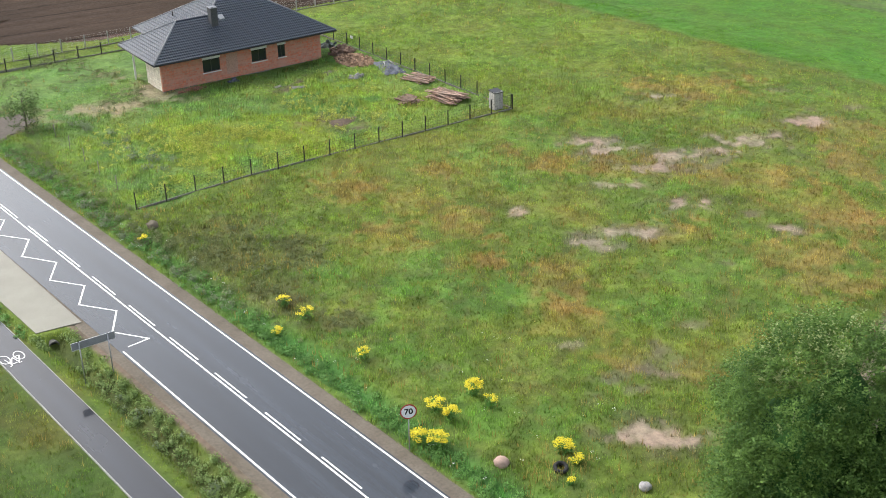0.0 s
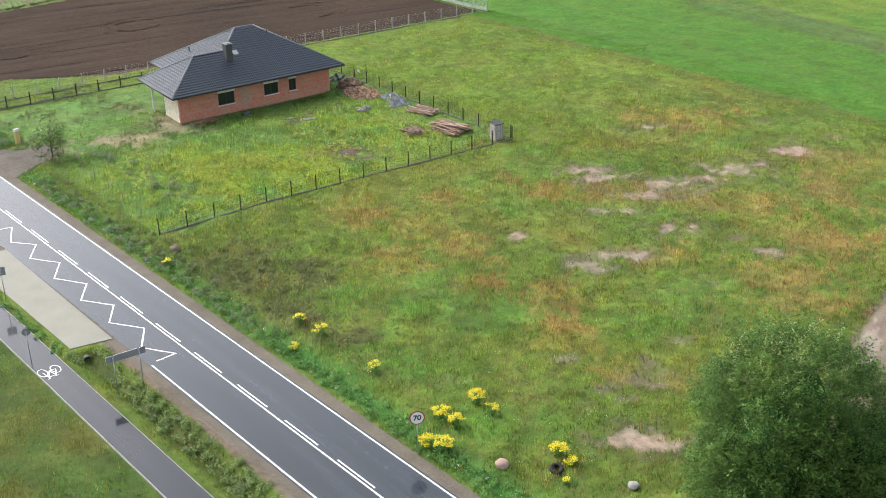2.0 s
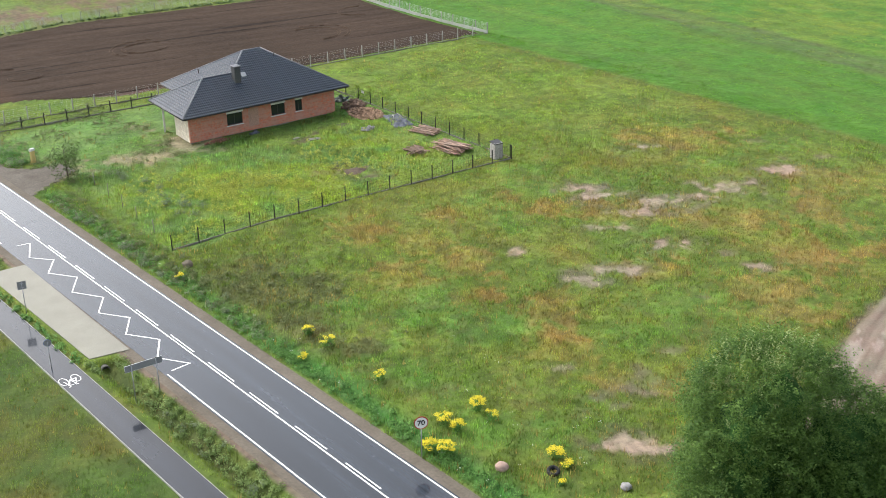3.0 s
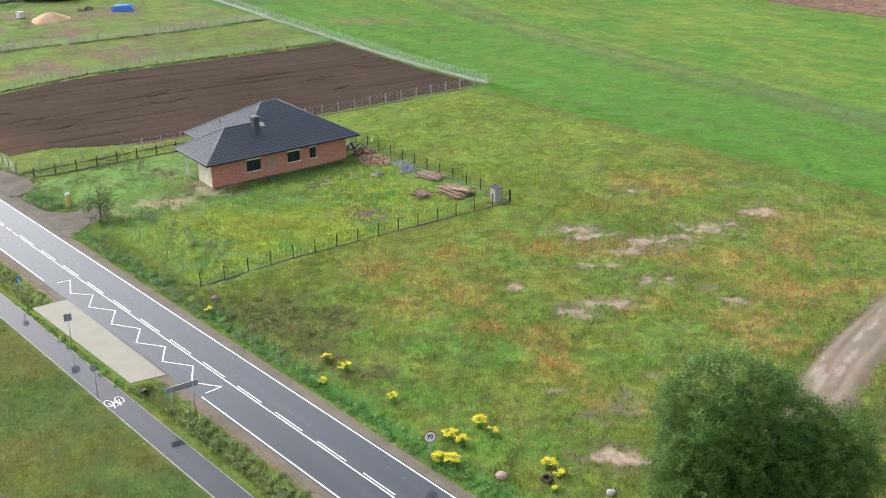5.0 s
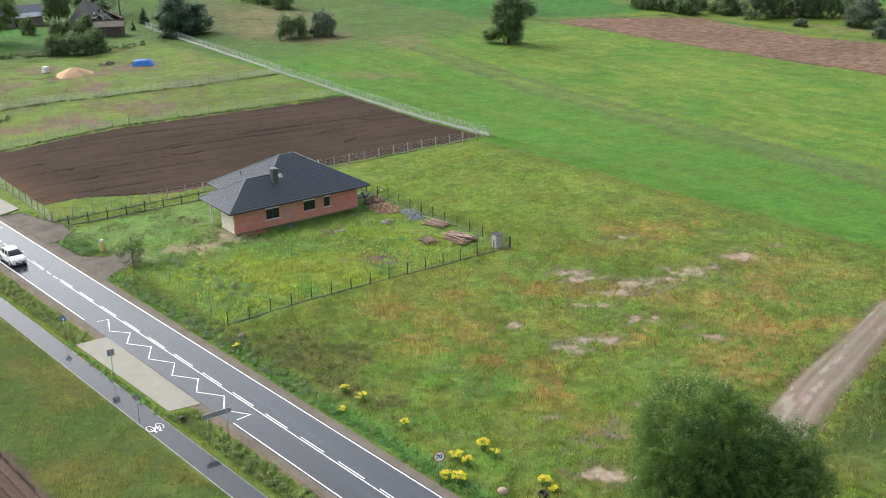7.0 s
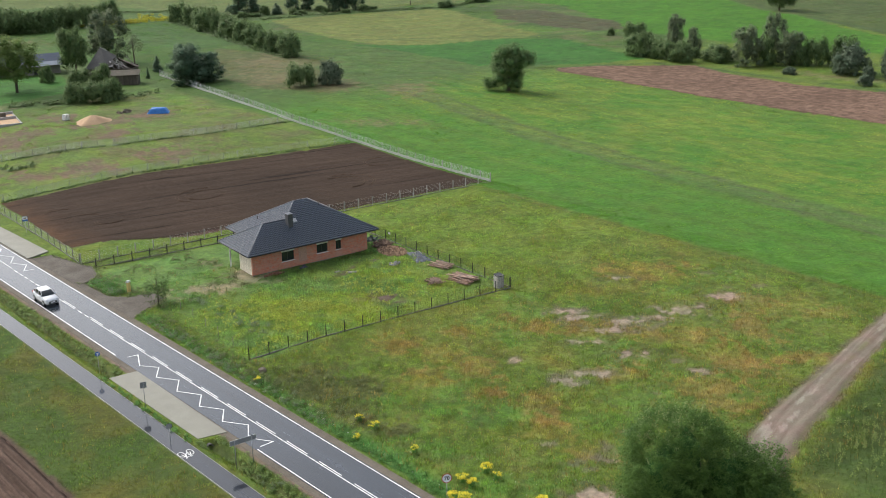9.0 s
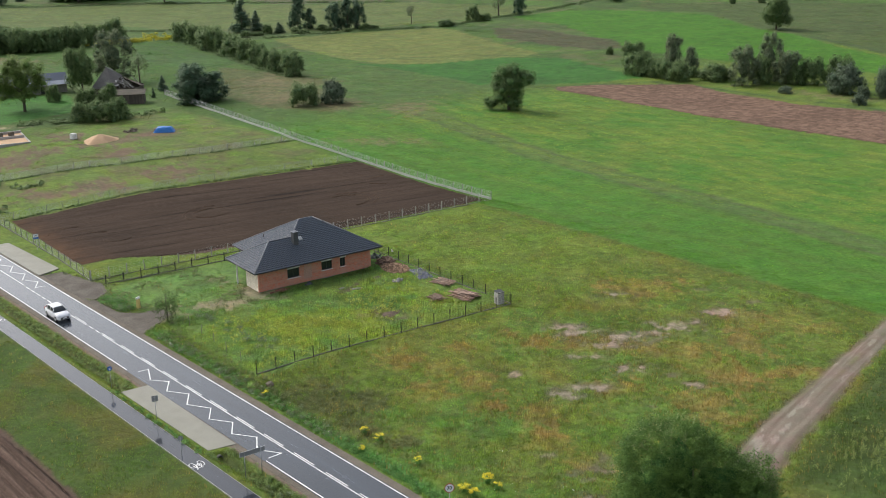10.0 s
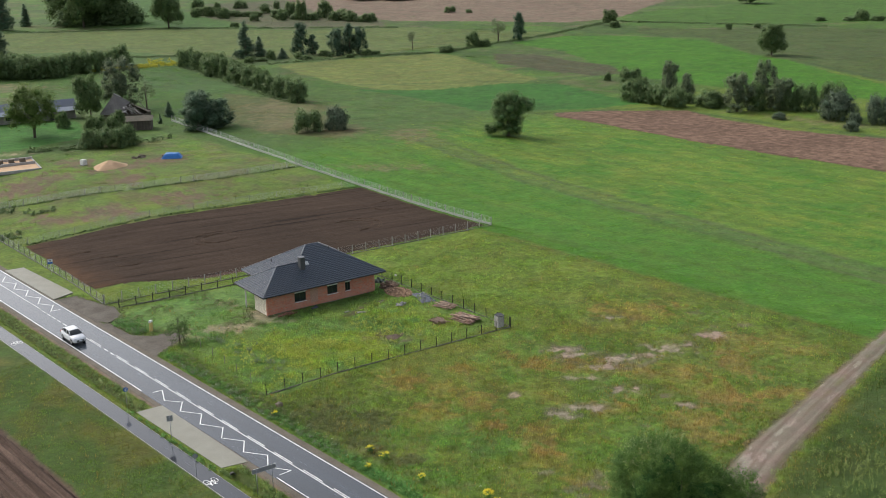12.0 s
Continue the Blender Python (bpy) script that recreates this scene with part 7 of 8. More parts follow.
farmhouse(47.2, 201.6, -12)
barn = thing("collapsed_barn", "half-collapsed old barn with a grey broken roof", "barn", pose(71.4, 185.4, z_at(72, 184), 0, 0, -44))
PEAK, BREAK = (-2.9, 0.2, 6.6), (1.3, 0.3, 4.3)
for nm, y in (("roof_slope", -4.4), ("roof_back", 4.4)):
    g = Geo()
    for dz in (0.0, -0.14):
        q = [(-5.9, y, 1.6 + dz), (0.1, y, 1.7 + dz), (0.9, y * 0.55, 2.7 + dz), (0.6, y * 0.3, 3.6 + dz), (*BREAK[:2], BREAK[2] + dz), (*PEAK[:2], PEAK[2] + dz)]
        g.poly(q if (y < 0) == (dz == 0) else list(reversed(q)))
    part(nm, g, OLDROOF, barn, "sagging grey sheet roof")
part("ridge_sheet", Geo().tube([(PEAK[0] - 0.2, 0.2, PEAK[2] + 0.05), (-1.3, 0.2, 5.75)], 0.16, 6), CONCRETE, barn, "pale ridge sheet")
for a, b, c, d in ((-5.6, 5.6, -3.9, -3.75), (-5.6, 5.6, 3.75, 3.9), (-5.6, -5.45, -3.75, 3.75), (5.45, 5.6, -3.75, 3.75)):
    part("wall", Geo().box(a, b, c, d, -0.1, 1.6 if a < 5 else 1.2), OLDWOOD, barn)
part("fallen_roof", Geo().poly([(1.2, 0.4, 3.9), (6.0, 0.5, 1.5), (5.9, 4.2, 1.0), (1.0, 4.2, 1.9)]).poly([(1.2, 0.4, 3.8), (1.0, 4.2, 1.8), (5.9, 4.2, 0.9), (6.0, 0.5, 1.4)]), OLDWOOD, barn, "fallen dark roof sheet")
rf = random.Random(31)
for i in range(18):
    part("rafter", Geo().box(-1.9, 1.9, -0.06, 0.06, -0.06, 0.06), WEATHERED if i % 3 else CONCRETE, barn, at=pose(rf.uniform(0.8, 4.6), rf.uniform(-3.2, 1.5), rf.uniform(1.6, 2.9), 0, rf.uniform(5, 45), rf.uniform(-60, 60)))
for i in range(9):
    part("roof_sheet", Geo().box(-0.5, 0.5, -0.35, 0.35, -0.02, 0.02), OLDROOF if i % 2 else CONCRETE, barn, at=pose(0.7 + rf.uniform(-0.4, 0.9), rf.uniform(-4.2, -0.4), rf.uniform(2.0, 3.6), rf.uniform(10, 50), rf.uniform(-30, 30), rf.uniform(0, 90)))
shed = thing("old_shed", "low weathered plank shed beside the barn", "shed", pose(65.6, 166.5, z_at(66, 167), 0, 0, -32))
part("roof", Geo().box(-3.9, 3.9, -2.4, 2.4, -0.06, 0.06), MOSSROOF, shed, at=pose(0, 0, 2.75, 8))
for k in range(18):
    part("plank", Geo().box(-3.6 + 0.4 * k, -3.23 + 0.4 * k, -2.05, -2.0, -0.1, 2.45 + 0.06 * (k % 3)), OLDWOOD, shed)
for a, b, c, d in ((-3.6, -3.5, -2.0, 2.0), (3.5, 3.6, -2.0, 2.0), (-3.6, 3.6, 1.9, 2.0)):
    part("side_wall", Geo().box(a, b, c, d, -0.1, 2.5), OLDWOOD, shed)


# ---- plants of the verge and meadow ----
FLOWER = surface("yellow flower heads", (0.55, 0.46, 0.008), (0.68, 0.60, 0.03), 0.8, 20, 4, vary=0.2)
STEM = foliage("weed leaves", (0.062, 0.17, 0.036), (0.175, 0.36, 0.075))
DITCHWEED = foliage("ditch weed leaves", (0.10, 0.175, 0.042), (0.25, 0.345, 0.10))
SCRUB = foliage("scrub leaves", (0.075, 0.125, 0.04), (0.14, 0.205, 0.068), 0.3)
BROWNWEED = foliage("dull brown-green weeds", (0.085, 0.115, 0.04), (0.19, 0.215, 0.08))
MUSTARD = foliage("mustard in flower", (0.22, 0.30, 0.05), (0.58, 0.58, 0.10), 0.4)
YARDWEED = foliage("yard weeds", (0.085, 0.13, 0.04), (0.22, 0.235, 0.10))
GOLDEN = foliage("goldenrod heads", (0.22, 0.27, 0.03), (0.60, 0.52, 0.03), 0.4)
GREYWEED = foliage("grey-green weeds", (0.12, 0.165, 0.08), (0.22, 0.28, 0.15))


def tansy(x, y, h, r, heads, seed):
    """A clump of yellow-flowering ragwort: stems, leaves and flat flower heads."""
    g = random.Random(seed)
    t = thing("ragwort", "clump of tall weeds with bright yellow flower heads", "flowering weed", pose(x, y, z_at(x, y) - 0.05), "yellow flowers")
    stems, fl = Geo(), Geo()
    for k in range(heads):
        a, q = g.uniform(0, 6.28), r * math.sqrt(g.random())
        top = Vector((q * math.cos(a), q * math.sin(a), h * (1.05 - 0.35 * q / r) * g.uniform(0.85, 1.05)))
        stems.tube([(top.x * 0.35, top.y * 0.35, 0), top], 0.012, 4, False)
        for j in range(34):
            b, s = g.uniform(0, 6.28), 0.19 * math.sqrt(g.random())
            c = top + Vector((s * math.cos(b), s * math.sin(b), g.uniform(-0.07, 0.06)))
            w = g.uniform(0.022, 0.038)
            fl.poly([c + Vector((w * math.cos(i * 1.257), w * math.sin(i * 1.257), g.uniform(-0.01, 0.01))) for i in range(5)])
    part("stalk", stems, STEM, t)
    tagged(part("blossom", fl, FLOWER, t, "yellow flower heads"), kind="stuff")
    v, f = leaf_cloud([(0, 0, h * 0.4, r * 0.9, r * 0.9, h * 0.42)], int(70 * r / 0.4), 0.10, seed, fill=0.9)
    part("foliage", array_mesh("foliage", v, f, STEM), None, t)


for i, (x, y, h, r, n) in enumerate(((0.1, -20.4, 0.9, 0.5, 9), (0.2, -22.6, 0.9, 0.55, 9), (-2.2, -22.9, 0.8, 0.4, 7), (0.0, -28.9, 0.9, 0.35, 7),
                                     (2.3, -36.3, 1.2, 0.5, 20), (2.2, -37.8, 1.0, 0.4, 5), (-0.3, -36.0, 1.0, 0.5, 14), (-0.2, -37.3, 1.0, 0.42, 14),
                                     (-2.7, -37.6, 1.1, 0.45, 16), (-2.2, -38.4, 1.1, 0.55, 20), (2.2, -43.5, 1.0, 0.5, 18), (2.0, -44.5, 0.7, 0.35, 7), (-2.1, -5.2, 0.7, 0.35, 6),
                                     (0.6, -45.6, 0.5, 0.2, 3))):
    tansy(x, y, h, r, n, 50 + i)


def weed_clump(rows, name, label, mat, size, seed, per=60):
    """Leafy weeds too many to count."""
    vs, fs, nrs, n = [], [], [], 0
    for i, (x, y, h, r) in enumerate(rows):
        if abs(x + 12.95) < 0.7 and -17.5 < y < -12.8 or -11.75 < x < -3.5:
            continue
        v, f = leaf_cloud([(0, 0, h * 0.45, r, r, h * 0.55)], int(per * (r / 0.4) ** 1.5) + 8, size, seed + i, fill=0.9)
        up = v / (np.linalg.norm(v, axis=1)[:, None] + 1e-6) * 0.6 + np.array((0, 0, 0.8))
        nrs.append(up / np.linalg.norm(up, axis=1)[:, None])
        v = v + np.array((x, y, z_at(x, y)))
        vs.append(v)
        fs.append(f + n)
        n += len(v)
    return tagged(new(name, array_mesh(name, np.concatenate(vs), np.concatenate(fs), mat, None, True, np.concatenate(nrs))), label, "weeds", kind="stuff")


wr = random.Random(77)
rows = []
for _ in range(520):
    y = wr.uniform(-60, 20)
    if y > -18 and wr.random() < 0.45:
        continue
    rows.append((-2.75 + wr.gauss(0, 0.45) + 0.2, y, wr.uniform(0.2, 0.5), wr.uniform(0.2, 0.5)))
for _ in range(70):
    rows.append((-14.3 + wr.gauss(0, 0.15), wr.uniform(-13, 7), wr.uniform(0.15, 0.4), wr.uniform(0.12, 0.3)))
for _ in range(60):
    rows.append((-1.2 + wr.gauss(0, 0.6), wr.uniform(30.0, 36.8), wr.uniform(0.3, 0.7), wr.uniform(0.3, 0.6)))
weed_clump(rows, "roadside_weeds", "lush green weeds along the verge", STEM, 0.075, 300)
rows = []
for _ in range(420):
    rows.append((-12.45 + wr.gauss(0, 0.5), wr.uniform(-60, -14.3), wr.uniform(0.2, 0.6), wr.uniform(0.15, 0.45)))
for _ in range(300):
    rows.append((-12.6 + wr.gauss(0, 0.5), wr.uniform(6.8, 60), wr.uniform(0.2, 0.5), wr.uniform(0.15, 0.4)))
for _ in range(26):
    rows.append((-13.0 + wr.choice((-0.75, 0.75)) + wr.gauss(0, 0.2), wr.uniform(-15.5, -13.2), wr.uniform(0.3, 0.6), wr.uniform(0.2, 0.4)))
weed_clump(rows, "ditch_weeds", "dull green and brownish weeds in the roadside ditch", DITCHWEED, 0.07, 1300)
rows = [(4.8 + wr.gauss(0, 0.5), 20.0 + wr.gauss(0, 0.8), 0.8, 0.6) for _ in range(5)] + [(5.3 + wr.gauss(0, 0.9), wr.uniform(5, 17), wr.uniform(0.4, 0.8), wr.uniform(0.3, 0.7)) for _ in range(16)]
rows += [(-2.6 + wr.gauss(0, 0.6), wr.uniform(-18, 20), wr.uniform(0.3, 0.6), wr.uniform(0.2, 0.5)) for _ in range(70)]
rows += [(-12.6 + wr.gauss(0, 0.5), wr.uniform(-50, -20), 0.5, 0.3) for _ in range(25)] + [(-1.2 + wr.gauss(0, 0.6), wr.uniform(30, 37), 0.6, 0.5) for _ in range(10)]
weed_clump(rows, "grey_weeds", "grey-green tall weeds in the grass", GREYWEED, 0.08, 900)

rows = []
while len(rows) < 900:
    y = wr.gauss(7.5, 5.0)
    x = wr.gauss(12 + 0.3 * y, 8.0)
    if 1.5 < x < 34 and 0.8 < y < 19 and fbm(np.array(x), np.array(y), 4.0, 143, 3) > 0.47:
        rows.append((x, y, wr.uniform(0.3, 0.6), wr.uniform(0.12, 0.3)))
weed_clump(rows, "mustard_plants", "pale yellow-green mustard plants flowering in the plot", MUSTARD, 0.06, 6000, 44)
rows = []
while len(rows) < 420:
    x, y = wr.uniform(-2.6, 14.5), wr.uniform(21.0, 45.5)
    edge = min(abs(y - 42.3 + 0.12 * x), abs(y - 45.0 + 0.1 * x)) < 0.5 or x < 1.8
    off_drive = not any(inside(np.array(x), np.array(y), o) for o in APRONS)
    if off_drive and (edge or fbm(np.array(x), np.array(y), 3.5, 145, 3) > 0.56):
        rows.append((x, y, wr.uniform(0.15, 0.45), wr.uniform(0.15, 0.4)))
for k, outline in enumerate(APRONS[:2]):
    for (ax, ay), (bx, by) in zip(outline[:-1], outline[1:]):
        for _ in range(int(3.5 * math.hypot(bx - ax, by - ay))):
            f = wr.random()
            rows.append((ax + (bx - ax) * f + wr.gauss(0, 0.16), ay + (by - ay) * f + wr.gauss(0, 0.16), wr.uniform(0.08, 0.25), wr.uniform(0.08, 0.25)))
weed_clump(rows, "yard_weeds", "dull green and straw-coloured weeds round the driveway", YARDWEED, 0.065, 6700, 44)
rows = []
for cx, cy, a, b in WITHERED:
    for _ in range(int(7 * a * b)):
        u, v = wr.gauss(0, 0.95) * a, wr.gauss(0, 0.95) * b
        rows.append((cx + 0.766 * u + 0.643 * v, cy - 0.643 * u + 0.766 * v, wr.uniform(0.2, 0.55), wr.uniform(0.15, 0.4)))
for _ in range(160):
    rows.append((-1.6 + wr.gauss(0, 0.8), wr.uniform(-8, 19.5), wr.uniform(0.25, 0.6), wr.uniform(0.2, 0.45)))
rows = [r for r in rows if r[0] > -3.1]
weed_clump(rows, "brown_weeds", "tall brownish green weeds between the verge and the meadow", BROWNWEED, 0.065, 4000, 50)
rows = []
for a, b, w in BANKS:
    ln = math.hypot(b[0] - a[0], b[1] - a[1])
    if w < 2:
        continue
    for _ in range(int(ln * 1.1)):
        f = wr.random()
        rows.append((a[0] + (b[0] - a[0]) * f + wr.gauss(0, w * 0.45), a[1] + (b[1] - a[1]) * f + wr.gauss(0, w * 0.45), wr.uniform(0.3, 0.8), wr.uniform(0.8, 1.8)))
for cx, cy, sx, sy, n in ((280, 430, 25, 50, 40),):
    for _ in range(n):
        rows.append((wr.gauss(cx, sx), wr.gauss(cy, sy), wr.uniform(0.3, 1.1), wr.uniform(0.4, 1.1)))
for _ in range(90):
    f = wr.random()
    rows.append((33 + 13 * f + wr.gauss(0, 1.2), 157.5 - 4.5 * f + wr.gauss(0, 1.2), wr.uniform(0.4, 1.0), wr.uniform(0.3, 0.8)))
rows += [(wr.gauss(60, 3.5), wr.gauss(149.5, 1.2), wr.uniform(0.3, 0.9), wr.uniform(0.3, 0.7)) for _ in range(30)]
for cx, cy in ((4.1, 92.1), (13.2, 103.0), (9.9, 109.6)):
    rows += [(wr.gauss(cx, 1.3), wr.gauss(cy, 1.3), wr.uniform(0.3, 0.9), wr.uniform(0.3, 0.8)) for _ in range(12)]
for line in ([(70.2, 98.4), (51.5, 100.2), (40.5, 102.6), (33.0, 103.4), (16.0, 109.5), (9.0, 113.0)], [(2.0, 85.2), (30.0, 82.6), (55.0, 78.6), (69.8, 76.6)]):
    for (ax, ay), (bx, by) in zip(line, line[1:]):
        for _ in range(int(3.5 * math.hypot(bx - ax, by - ay))):
            f = wr.random()
            rows.append((ax + (bx - ax) * f, ay + (by - ay) * f + wr.gauss(0, 0.18), wr.uniform(0.1, 0.2), wr.uniform(0.12, 0.3)))
weed_clump(rows, "far_scrub", "rough scrub and tall weeds along far ditches", SCRUB, 0.2, 2000, 16)

rows = []
for _ in range(150):
    f = wr.random()
    rows.append((108.5 + 36 * f + wr.gauss(0, 1.2), 288 + (5 + 26 * f ** 3) * wr.random() * f + wr.gauss(0, 0.8), wr.uniform(0.7, 1.5), wr.uniform(0.5, 1.3)))
weed_clump(rows, "goldenrod", "strip of yellow goldenrod in flower beside the hedge", GOLDEN, 0.16, 5000, 30)

rows = [(wr.gauss(33, 4), wr.gauss(-57, 2.4), wr.uniform(0.7, 1.3), wr.uniform(0.12, 0.3)) for _ in range(170)]
weed_clump(rows, "tall_weeds", "tall yellowish green weeds beyond the farm track", foliage("pale weed leaves", (0.15, 0.21, 0.05), (0.32, 0.38, 0.13)), 0.07, 9500, 70)


def rough_growth():
    """Low rough tufts over the far unmown ground, coloured like the cover they stand in."""
    g = np.random.default_rng(31)
    xs, ys = [], []
    for x0, x1, y0, y1, per in ((4, 72, 76, 150, 2.4), (72, 165, 112, 300, 0.9), (165, 250, 95, 270, 0.7), (196, 340, 0, 110, 0.45), (250, 460, 100, 310, 0.3), (40, 330, 300, 520, 0.16)):
        n = int((x1 - x0) * (y1 - y0) * per)
        xs.append(g.uniform(x0, x1, n))
        ys.append(g.uniform(y0, y1, n))
    x, y = np.concatenate(xs), np.concatenate(ys)
    mown = np.zeros(len(x), bool)
    for k in (0, 2):
        mown |= inside(x, y, FIELDS[k][0])
    smooth = np.zeros(len(x), bool)
    for k in (1, 3, 4, 6, 9):
        smooth |= inside(x, y, FIELDS[k][0])
    mown |= inside(x, y, PLOUGHED) | (spots(x, y, WORN, 0.9) > 0.25 + 0.5 * g.random(len(x))) | (smooth & (g.random(len(x)) < 0.45))
    x, y, smooth = x[~mown], y[~mown], smooth[~mown]
    n, far_off = len(x), np.maximum(1.0, np.hypot(x + 10, y + 90) / 170)
    rank = ramp(0.42, 0.66, 0.6 * fbm(x, y, 9, 121) + 0.4 * fbm(x, y, 2.5, 122, 2))
    h = (0.08 + 0.14 * g.random(n) + 0.26 * rank * g.random(n)) * np.where(smooth, 0.35, 0.6) * np.where(x < 72, 0.7, 1.0)
    B = 5
    a = g.uniform(0, 6.28, (n, B))
    dx, dy = np.cos(a), np.sin(a)
    off = g.normal(0, 0.22, (n, B, 2)) * far_off[:, None, None]
    hh = h[:, None] * g.uniform(0.5, 1.2, (n, B))
    wdt = g.uniform(0.04, 0.09, (n, B)) * far_off[:, None]
    z = land(x, y) - 0.05
    bx, by, zb = x[:, None] + off[..., 0], y[:, None] + off[..., 1], np.broadcast_to(z[:, None], (n, B))
    p0 = np.stack([bx - dy * wdt, by + dx * wdt, zb], -1)
    p1 = np.stack([bx + dy * wdt, by - dx * wdt, zb], -1)
    p2 = np.stack([bx + dx * hh * 1.7, by + dy * hh * 1.7, zb + hh * 0.7 + 0.06], -1)
    tone = 1.62 * (0.92 + 0.16 * g.random((n, 1))) * (1.08 - 0.2 * rank[:, None])
    col = cover(x, y) * tone
    pale = (g.random(n) < 0.08)[:, None] & ~smooth[:, None]
    col = np.where(pale, 0.5 * col + 0.5 * np.array((0.24, 0.215, 0.11)), col)
    up = np.stack([dx * 0.3, dy * 0.3, np.ones_like(dx)], -1)
    up /= np.linalg.norm(up, axis=-1)[..., None]
    me = array_mesh("rough_growth", np.stack([p0, p1, p2], 2).reshape(-1, 3), np.arange(n * B * 3).reshape(-1, 3), GRASS, np.repeat(col, B * 3, 0), True, np.repeat(up.reshape(-1, 3), 3, 0))
    return tagged(new("rough_growth", me), "rough green and withered growth on the unmown ground", "weeds", kind="stuff")


rough_growth()


def white_flowers():
    """Small white umbels scattered among the verge weeds."""
    g = random.Random(91)
    geo = Geo()
    for k in range(60):
        if k % 3:
            x, y = -2.4 + g.gauss(0, 0.6), g.uniform(-55, 18)
        else:
            x, y = g.uniform(-1, 8), g.uniform(-46, -28)
        z = z_at(x, y) + g.uniform(0.35, 0.6)
        for j in range(g.randint(2, 5)):
            a, b, w = x + g.gauss(0, 0.08), y + g.gauss(0, 0.08), g.uniform(0.015, 0.035)
            geo.poly([(a + w * math.cos(i * 1.257), b + w * math.sin(i * 1.257), z + g.uniform(-0.01, 0.01)) for i in range(5)])
    return tagged(part("white_flowers", geo, WHITE), "tiny white flower heads scattered in the weeds", "flowers", kind="stuff")


white_flowers()
shrub = thing("young_tree", "young tree with a loose green crown beside the driveway", "young tree", pose(0.9, 23.2, 0))
part("trunk", limbs(3.9, 0.06, 1.6, 4, 10, 0.12), BARK, shrub, smooth=True)
v, f, nr = shoots(lobe_set(4.1, 1.9, "sparse", 4) + [(0, 0, 1.0, 1.5, 1.5, 0.9), (0.2, 0.1, 2.2, 1.3, 1.3, 1.1)], 420, 7, 0.6, 0.085, 4)
part("crown", array_mesh("crown", v, f, foliage("young tree leaves", (0.07, 0.12, 0.035), (0.16, 0.24, 0.07)), None, True, nr), None, shrub)


def grass():
    """Tufts over the meadow: four blades each, coloured like the cover they stand in."""
    g = np.random.default_rng(11)
    xs, ys = [], []
    for x0, x1, y0, y1, per in ((-31, -16.9, -50, 30, 24), (-14.3, -11.4, -60, 60, 22), (-3.65, 20, -66, 30, 26), (20, 45, -56, 30, 19), (45, 72, -48, 38, 13), (20, 60, -20, 38, 5), (14, 75, -72, -44, 9), (72, 165, -60, 128, 4.0), (-3, 72, 30, 52, 12)):
        n = int((x1 - x0) * (y1 - y0) * per)
        xs.append(g.uniform(x0, x1, n))
        ys.append(g.uniform(y0, y1, n))
    x, y = np.concatenate(xs), np.concatenate(ys)
    d, half = track_side(x, y)
    bare = np.maximum.reduce([spots(x, y, SPOTS), 0.6 * spots(x, y, THIN, 1.4), 0.8 * spots(x, y, WORN, 1.5), 0.8 * spots(x, y, STRAW, 1.0), spots(x, y, SOILSPOTS, 1.2)])
    on_track = (np.abs(d) < half + 0.2) & (x > 13)
    lx, ly = x - 15.2, y - 24.0
    u, v = lx * 0.9963 - ly * 0.0863, lx * 0.0863 + ly * 0.9963
    in_house = (u > -0.3) & (u < 18.2) & (v > -0.2) & (v < 12.2)
    apron = inside(x, y, APRONS[0]) | inside(x, y, APRONS[1]) | inside(x, y, APRONS[2]) | ((x > -11.75) & (x < -3.65))
    pad = inside(x, y, [(-13.8, -13.6), (-10.7, -13.6), (-10.6, 6), (-13.9, 6.2)])
    soil = x < -26.9
    keep = (g.random(len(x)) > bare * 1.1) & ((x < 72) | (g.random(len(x)) > ramp(98, 126, y))) & ~on_track & ~in_house & ~inside(x, y, PLOUGHED) & ~inside(x, y, FIELDS[0][0]) & ~apron & ~pad & ~soil
    x, y = x[keep], y[keep]
    n = len(x)
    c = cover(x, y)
    clump = fbm(x, y, 2.2, 71)
    tall = ramp(0.40, 0.72, clump)
    dryness = np.clip(c[:, 0] / (c[:, 1] + 1e-6) - 0.6, 0, 1)
    h = 0.07 + 0.13 * tall + 0.16 * dryness * g.random(n) + 0.07 * g.random(n)
    h *= np.where((x > 68) & (y < 120), 0.4, np.where(y > 95, 1.2, np.where(y > 30, 0.6, 1.0)))
    h *= np.where(x < -14, 0.7, 1.0)
    plot = (x > 0.3) & (x < 37.5) & (y > 0) & (y < 22)
    h *= np.where(plot, 1.0 + 0.7 * ramp(0.42, 0.6, fbm(x, y, 1.8, 73)), 1.0)
    z = land(x, y) + np.where((x > -17.3) & (x < -3.2), 0.0, bumps(x, y)) - 0.05
    B = 4
    a = g.normal(0.85, 0.75, (n, B))      # laid over by the wind
    off = g.normal(0, 0.09, (n, B, 2)) * np.where((x > 68) | (y > 95), 2.2, 1.0)[:, None, None]
    hh = h[:, None] * g.uniform(0.5, 1.25, (n, B))
    lean = hh * g.uniform(0.15, 0.75, (n, B))
    wdt = g.uniform(0.015, 0.033, (n, B)) * np.where((x > 68) | (y > 95), 2.4, 1.0)[:, None]
    bx, by = x[:, None] + off[..., 0], y[:, None] + off[..., 1]
    dx, dy = np.cos(a), np.sin(a)
    zb = np.broadcast_to(z[:, None], (n, B))
    tone = 1.52 * (0.82 + 0.36 * g.random((n, 1))) * (0.92 + 0.2 * tall[:, None]) * (0.70 + 0.60 * vnoise(x, y, 0.42, 77))[:, None]
    away = ((x > 68) | (y > 95))[:, None]
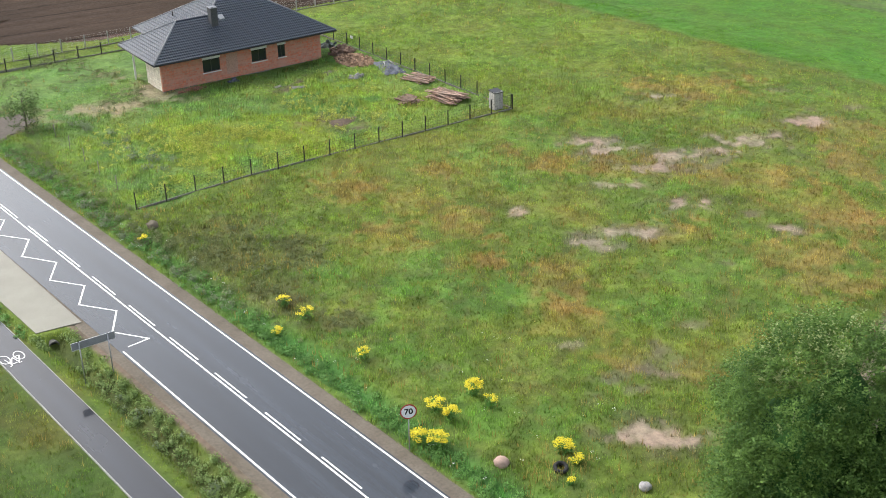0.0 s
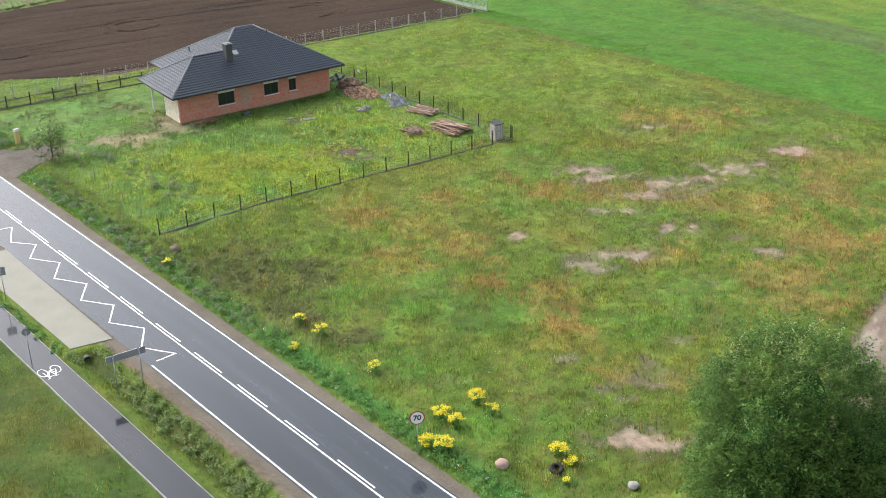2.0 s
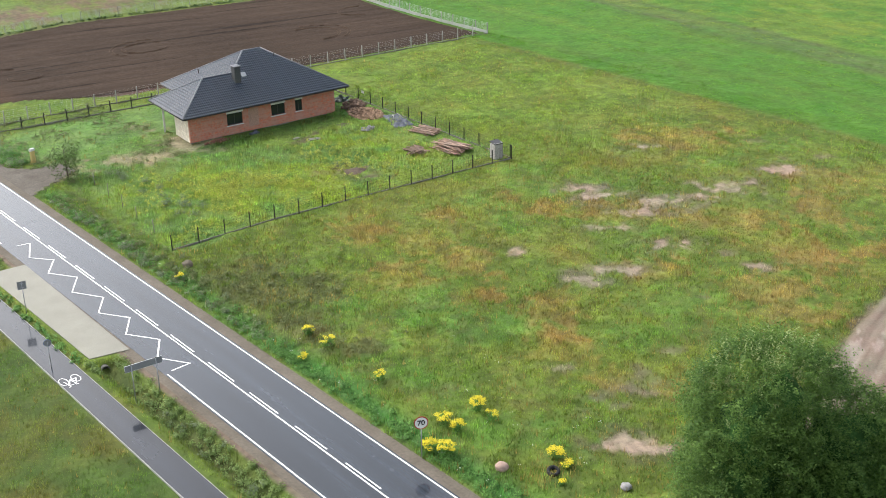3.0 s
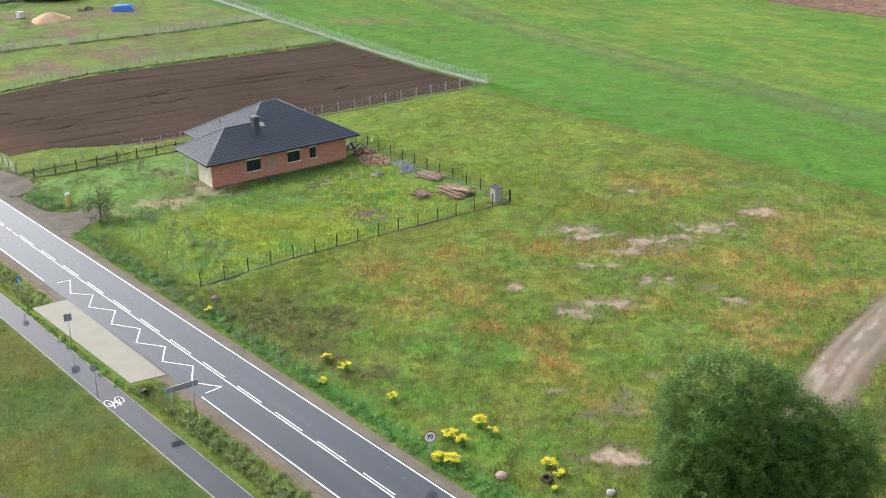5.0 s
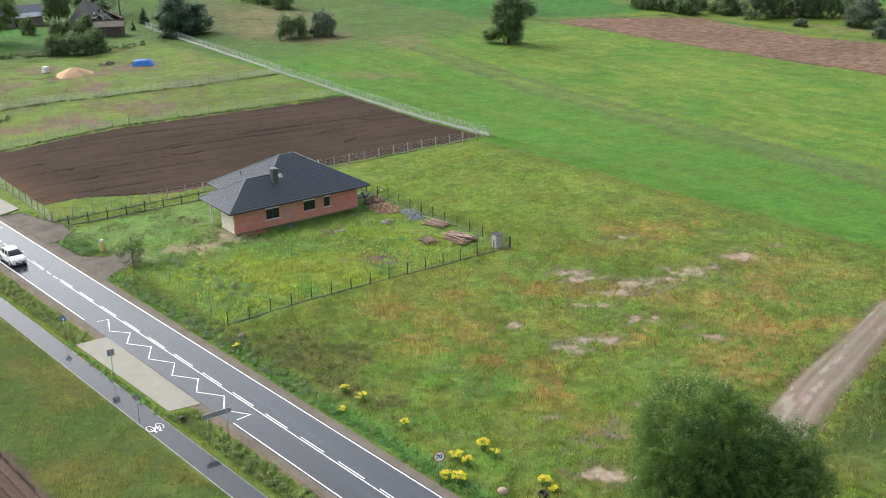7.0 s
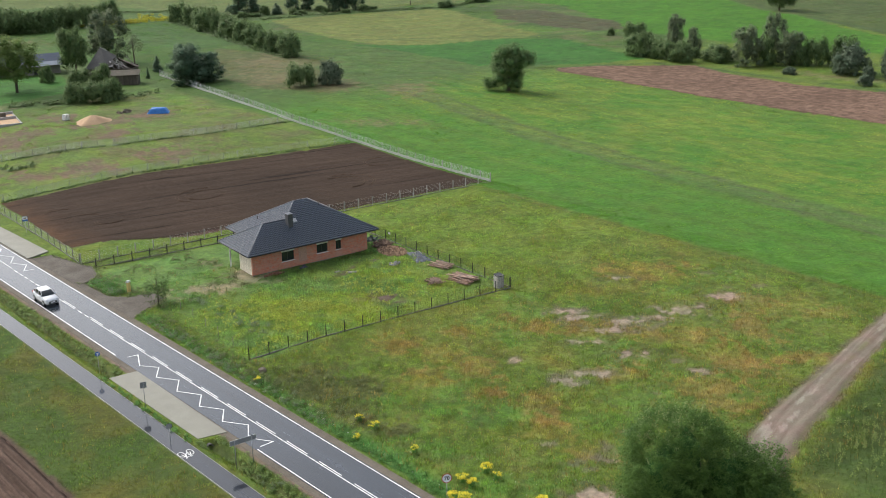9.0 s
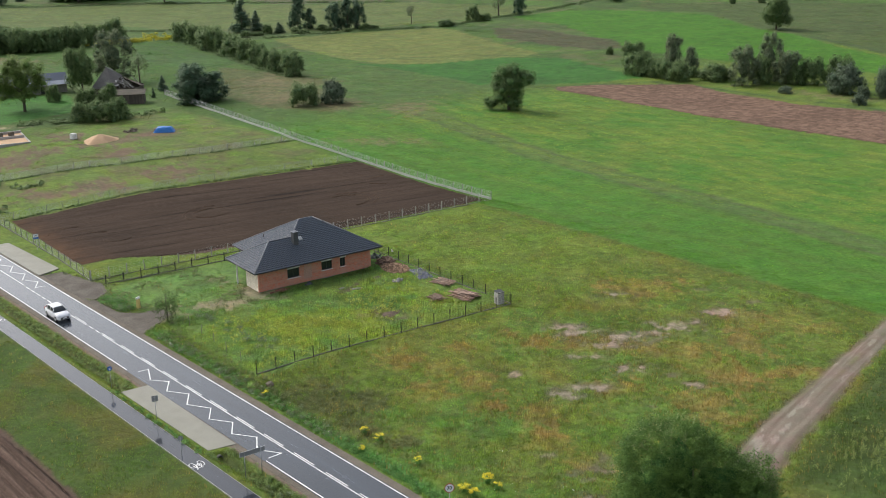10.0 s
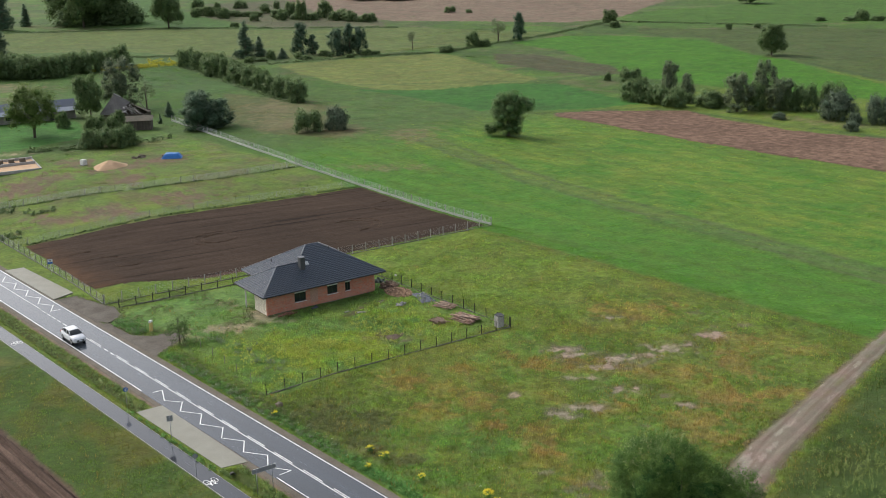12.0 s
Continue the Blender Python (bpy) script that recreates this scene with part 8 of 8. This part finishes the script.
    leafy = 0.6 * vnoise(x, y, 0.9, 131) + 0.4 * vnoise(x, y * 0.5, 2.2, 132)
    tone = np.where(away, 1.5 * (0.8 + 0.2 * g.random((n, 1))) * (0.78 + 0.44 * leafy)[:, None], tone)
    col = c * tone
    col = np.where(plot[:, None], col * (0.8 + 0.36 * ramp(0.4, 0.62, fbm(x, y, 1.1, 75, 3))[:, None]), col)
    col = np.where((x < -14)[:, None], col * 1.15, col)
    straw = (g.random(n) < 0.06 + 0.25 * dryness)[:, None] & ~away
    col = np.where(straw, col * 0.5 + np.array((0.25, 0.19, 0.07)) * 0.5, col)
    # dry seed stalks stand up in drifts
    drift = ramp(0.5, 0.66, 0.6 * fbm(x, y, 3.4, 83) + 0.4 * fbm(x, y, 0.9, 85, 2)) * (x > -3.2) * (x < 60) * (y < 2) * (0.25 + drifts(x, y, GOLD))
    col = np.where((x > 68)[:, None], col * 1.05 + np.array((0.02, 0.02, 0.0)), col)
    fleck = (x > 74) * ramp(0.44, 0.60, 0.5 * leafy + 0.5 * fbm(x, y, 6, 133, 3)) * (0.35 + 0.65 * ramp(88, 106, x))
    col = mixed(col, np.array((0.32, 0.36, 0.07)), 0.7 * fleck)
    lane = x - np.interp(y, [-60, -20, -2, 20, 50, 73, 100], [92, 94, 96, 98, 101.5, 104, 109])
    for shift in (-2.9, -1.6, 2.4, 3.7):
        col = mixed(col, np.array((0.085, 0.105, 0.05)), 0.75 * (x > 70) * np.exp(-((lane - shift - 0.8 * (fbm(x, y, 9, 135, 2) - 0.5)) / 0.32) ** 2))
    drift = drift + 2.5 * np.exp(-((x - 0.9) / 1.3) ** 2 - ((y + 44.4) / 0.9) ** 2)
    stalk = g.random(n) < 0.30 * drift + 0.02 * (x < 68) * (y < 44)
    col = np.where(stalk[:, None], np.array((0.36, 0.29, 0.09)) * (0.75 + 0.5 * g.random((n, 1))), col)
    up_h = np.where(stalk, 0.28 + 0.22 * g.random(n), 0)[:, None] * (g.random((n, B)) < 0.5)
    hh, lean, wdt = np.where(up_h > 0, up_h, hh), np.where(up_h > 0, 0.08, lean), np.where(up_h > 0, 0.022, wdt)
    p0 = np.stack([bx - dy * wdt, by + dx * wdt, zb], -1)
    p1 = np.stack([bx + dy * wdt, by - dx * wdt, zb], -1)
    p2 = np.stack([bx + dx * lean, by + dy * lean, zb + hh + 0.05], -1)
    verts = np.stack([p0, p1, p2], 2).reshape(-1, 3)
    cov = np.repeat(col, B * 3, 0)
    faces = np.arange(n * B * 3).reshape(-1, 3)
    up = np.stack([dx * 0.35, dy * 0.35, np.ones_like(dx)], -1)
    up /= np.linalg.norm(up, axis=-1)[..., None]
    me = array_mesh("grass", verts, faces, GRASS, cov, True, np.repeat(up.reshape(-1, 3), 3, 0))
    return tagged(new("grass", me), "uneven meadow grass of green, yellow and rusty tufts", "grass", kind="stuff")


grass()
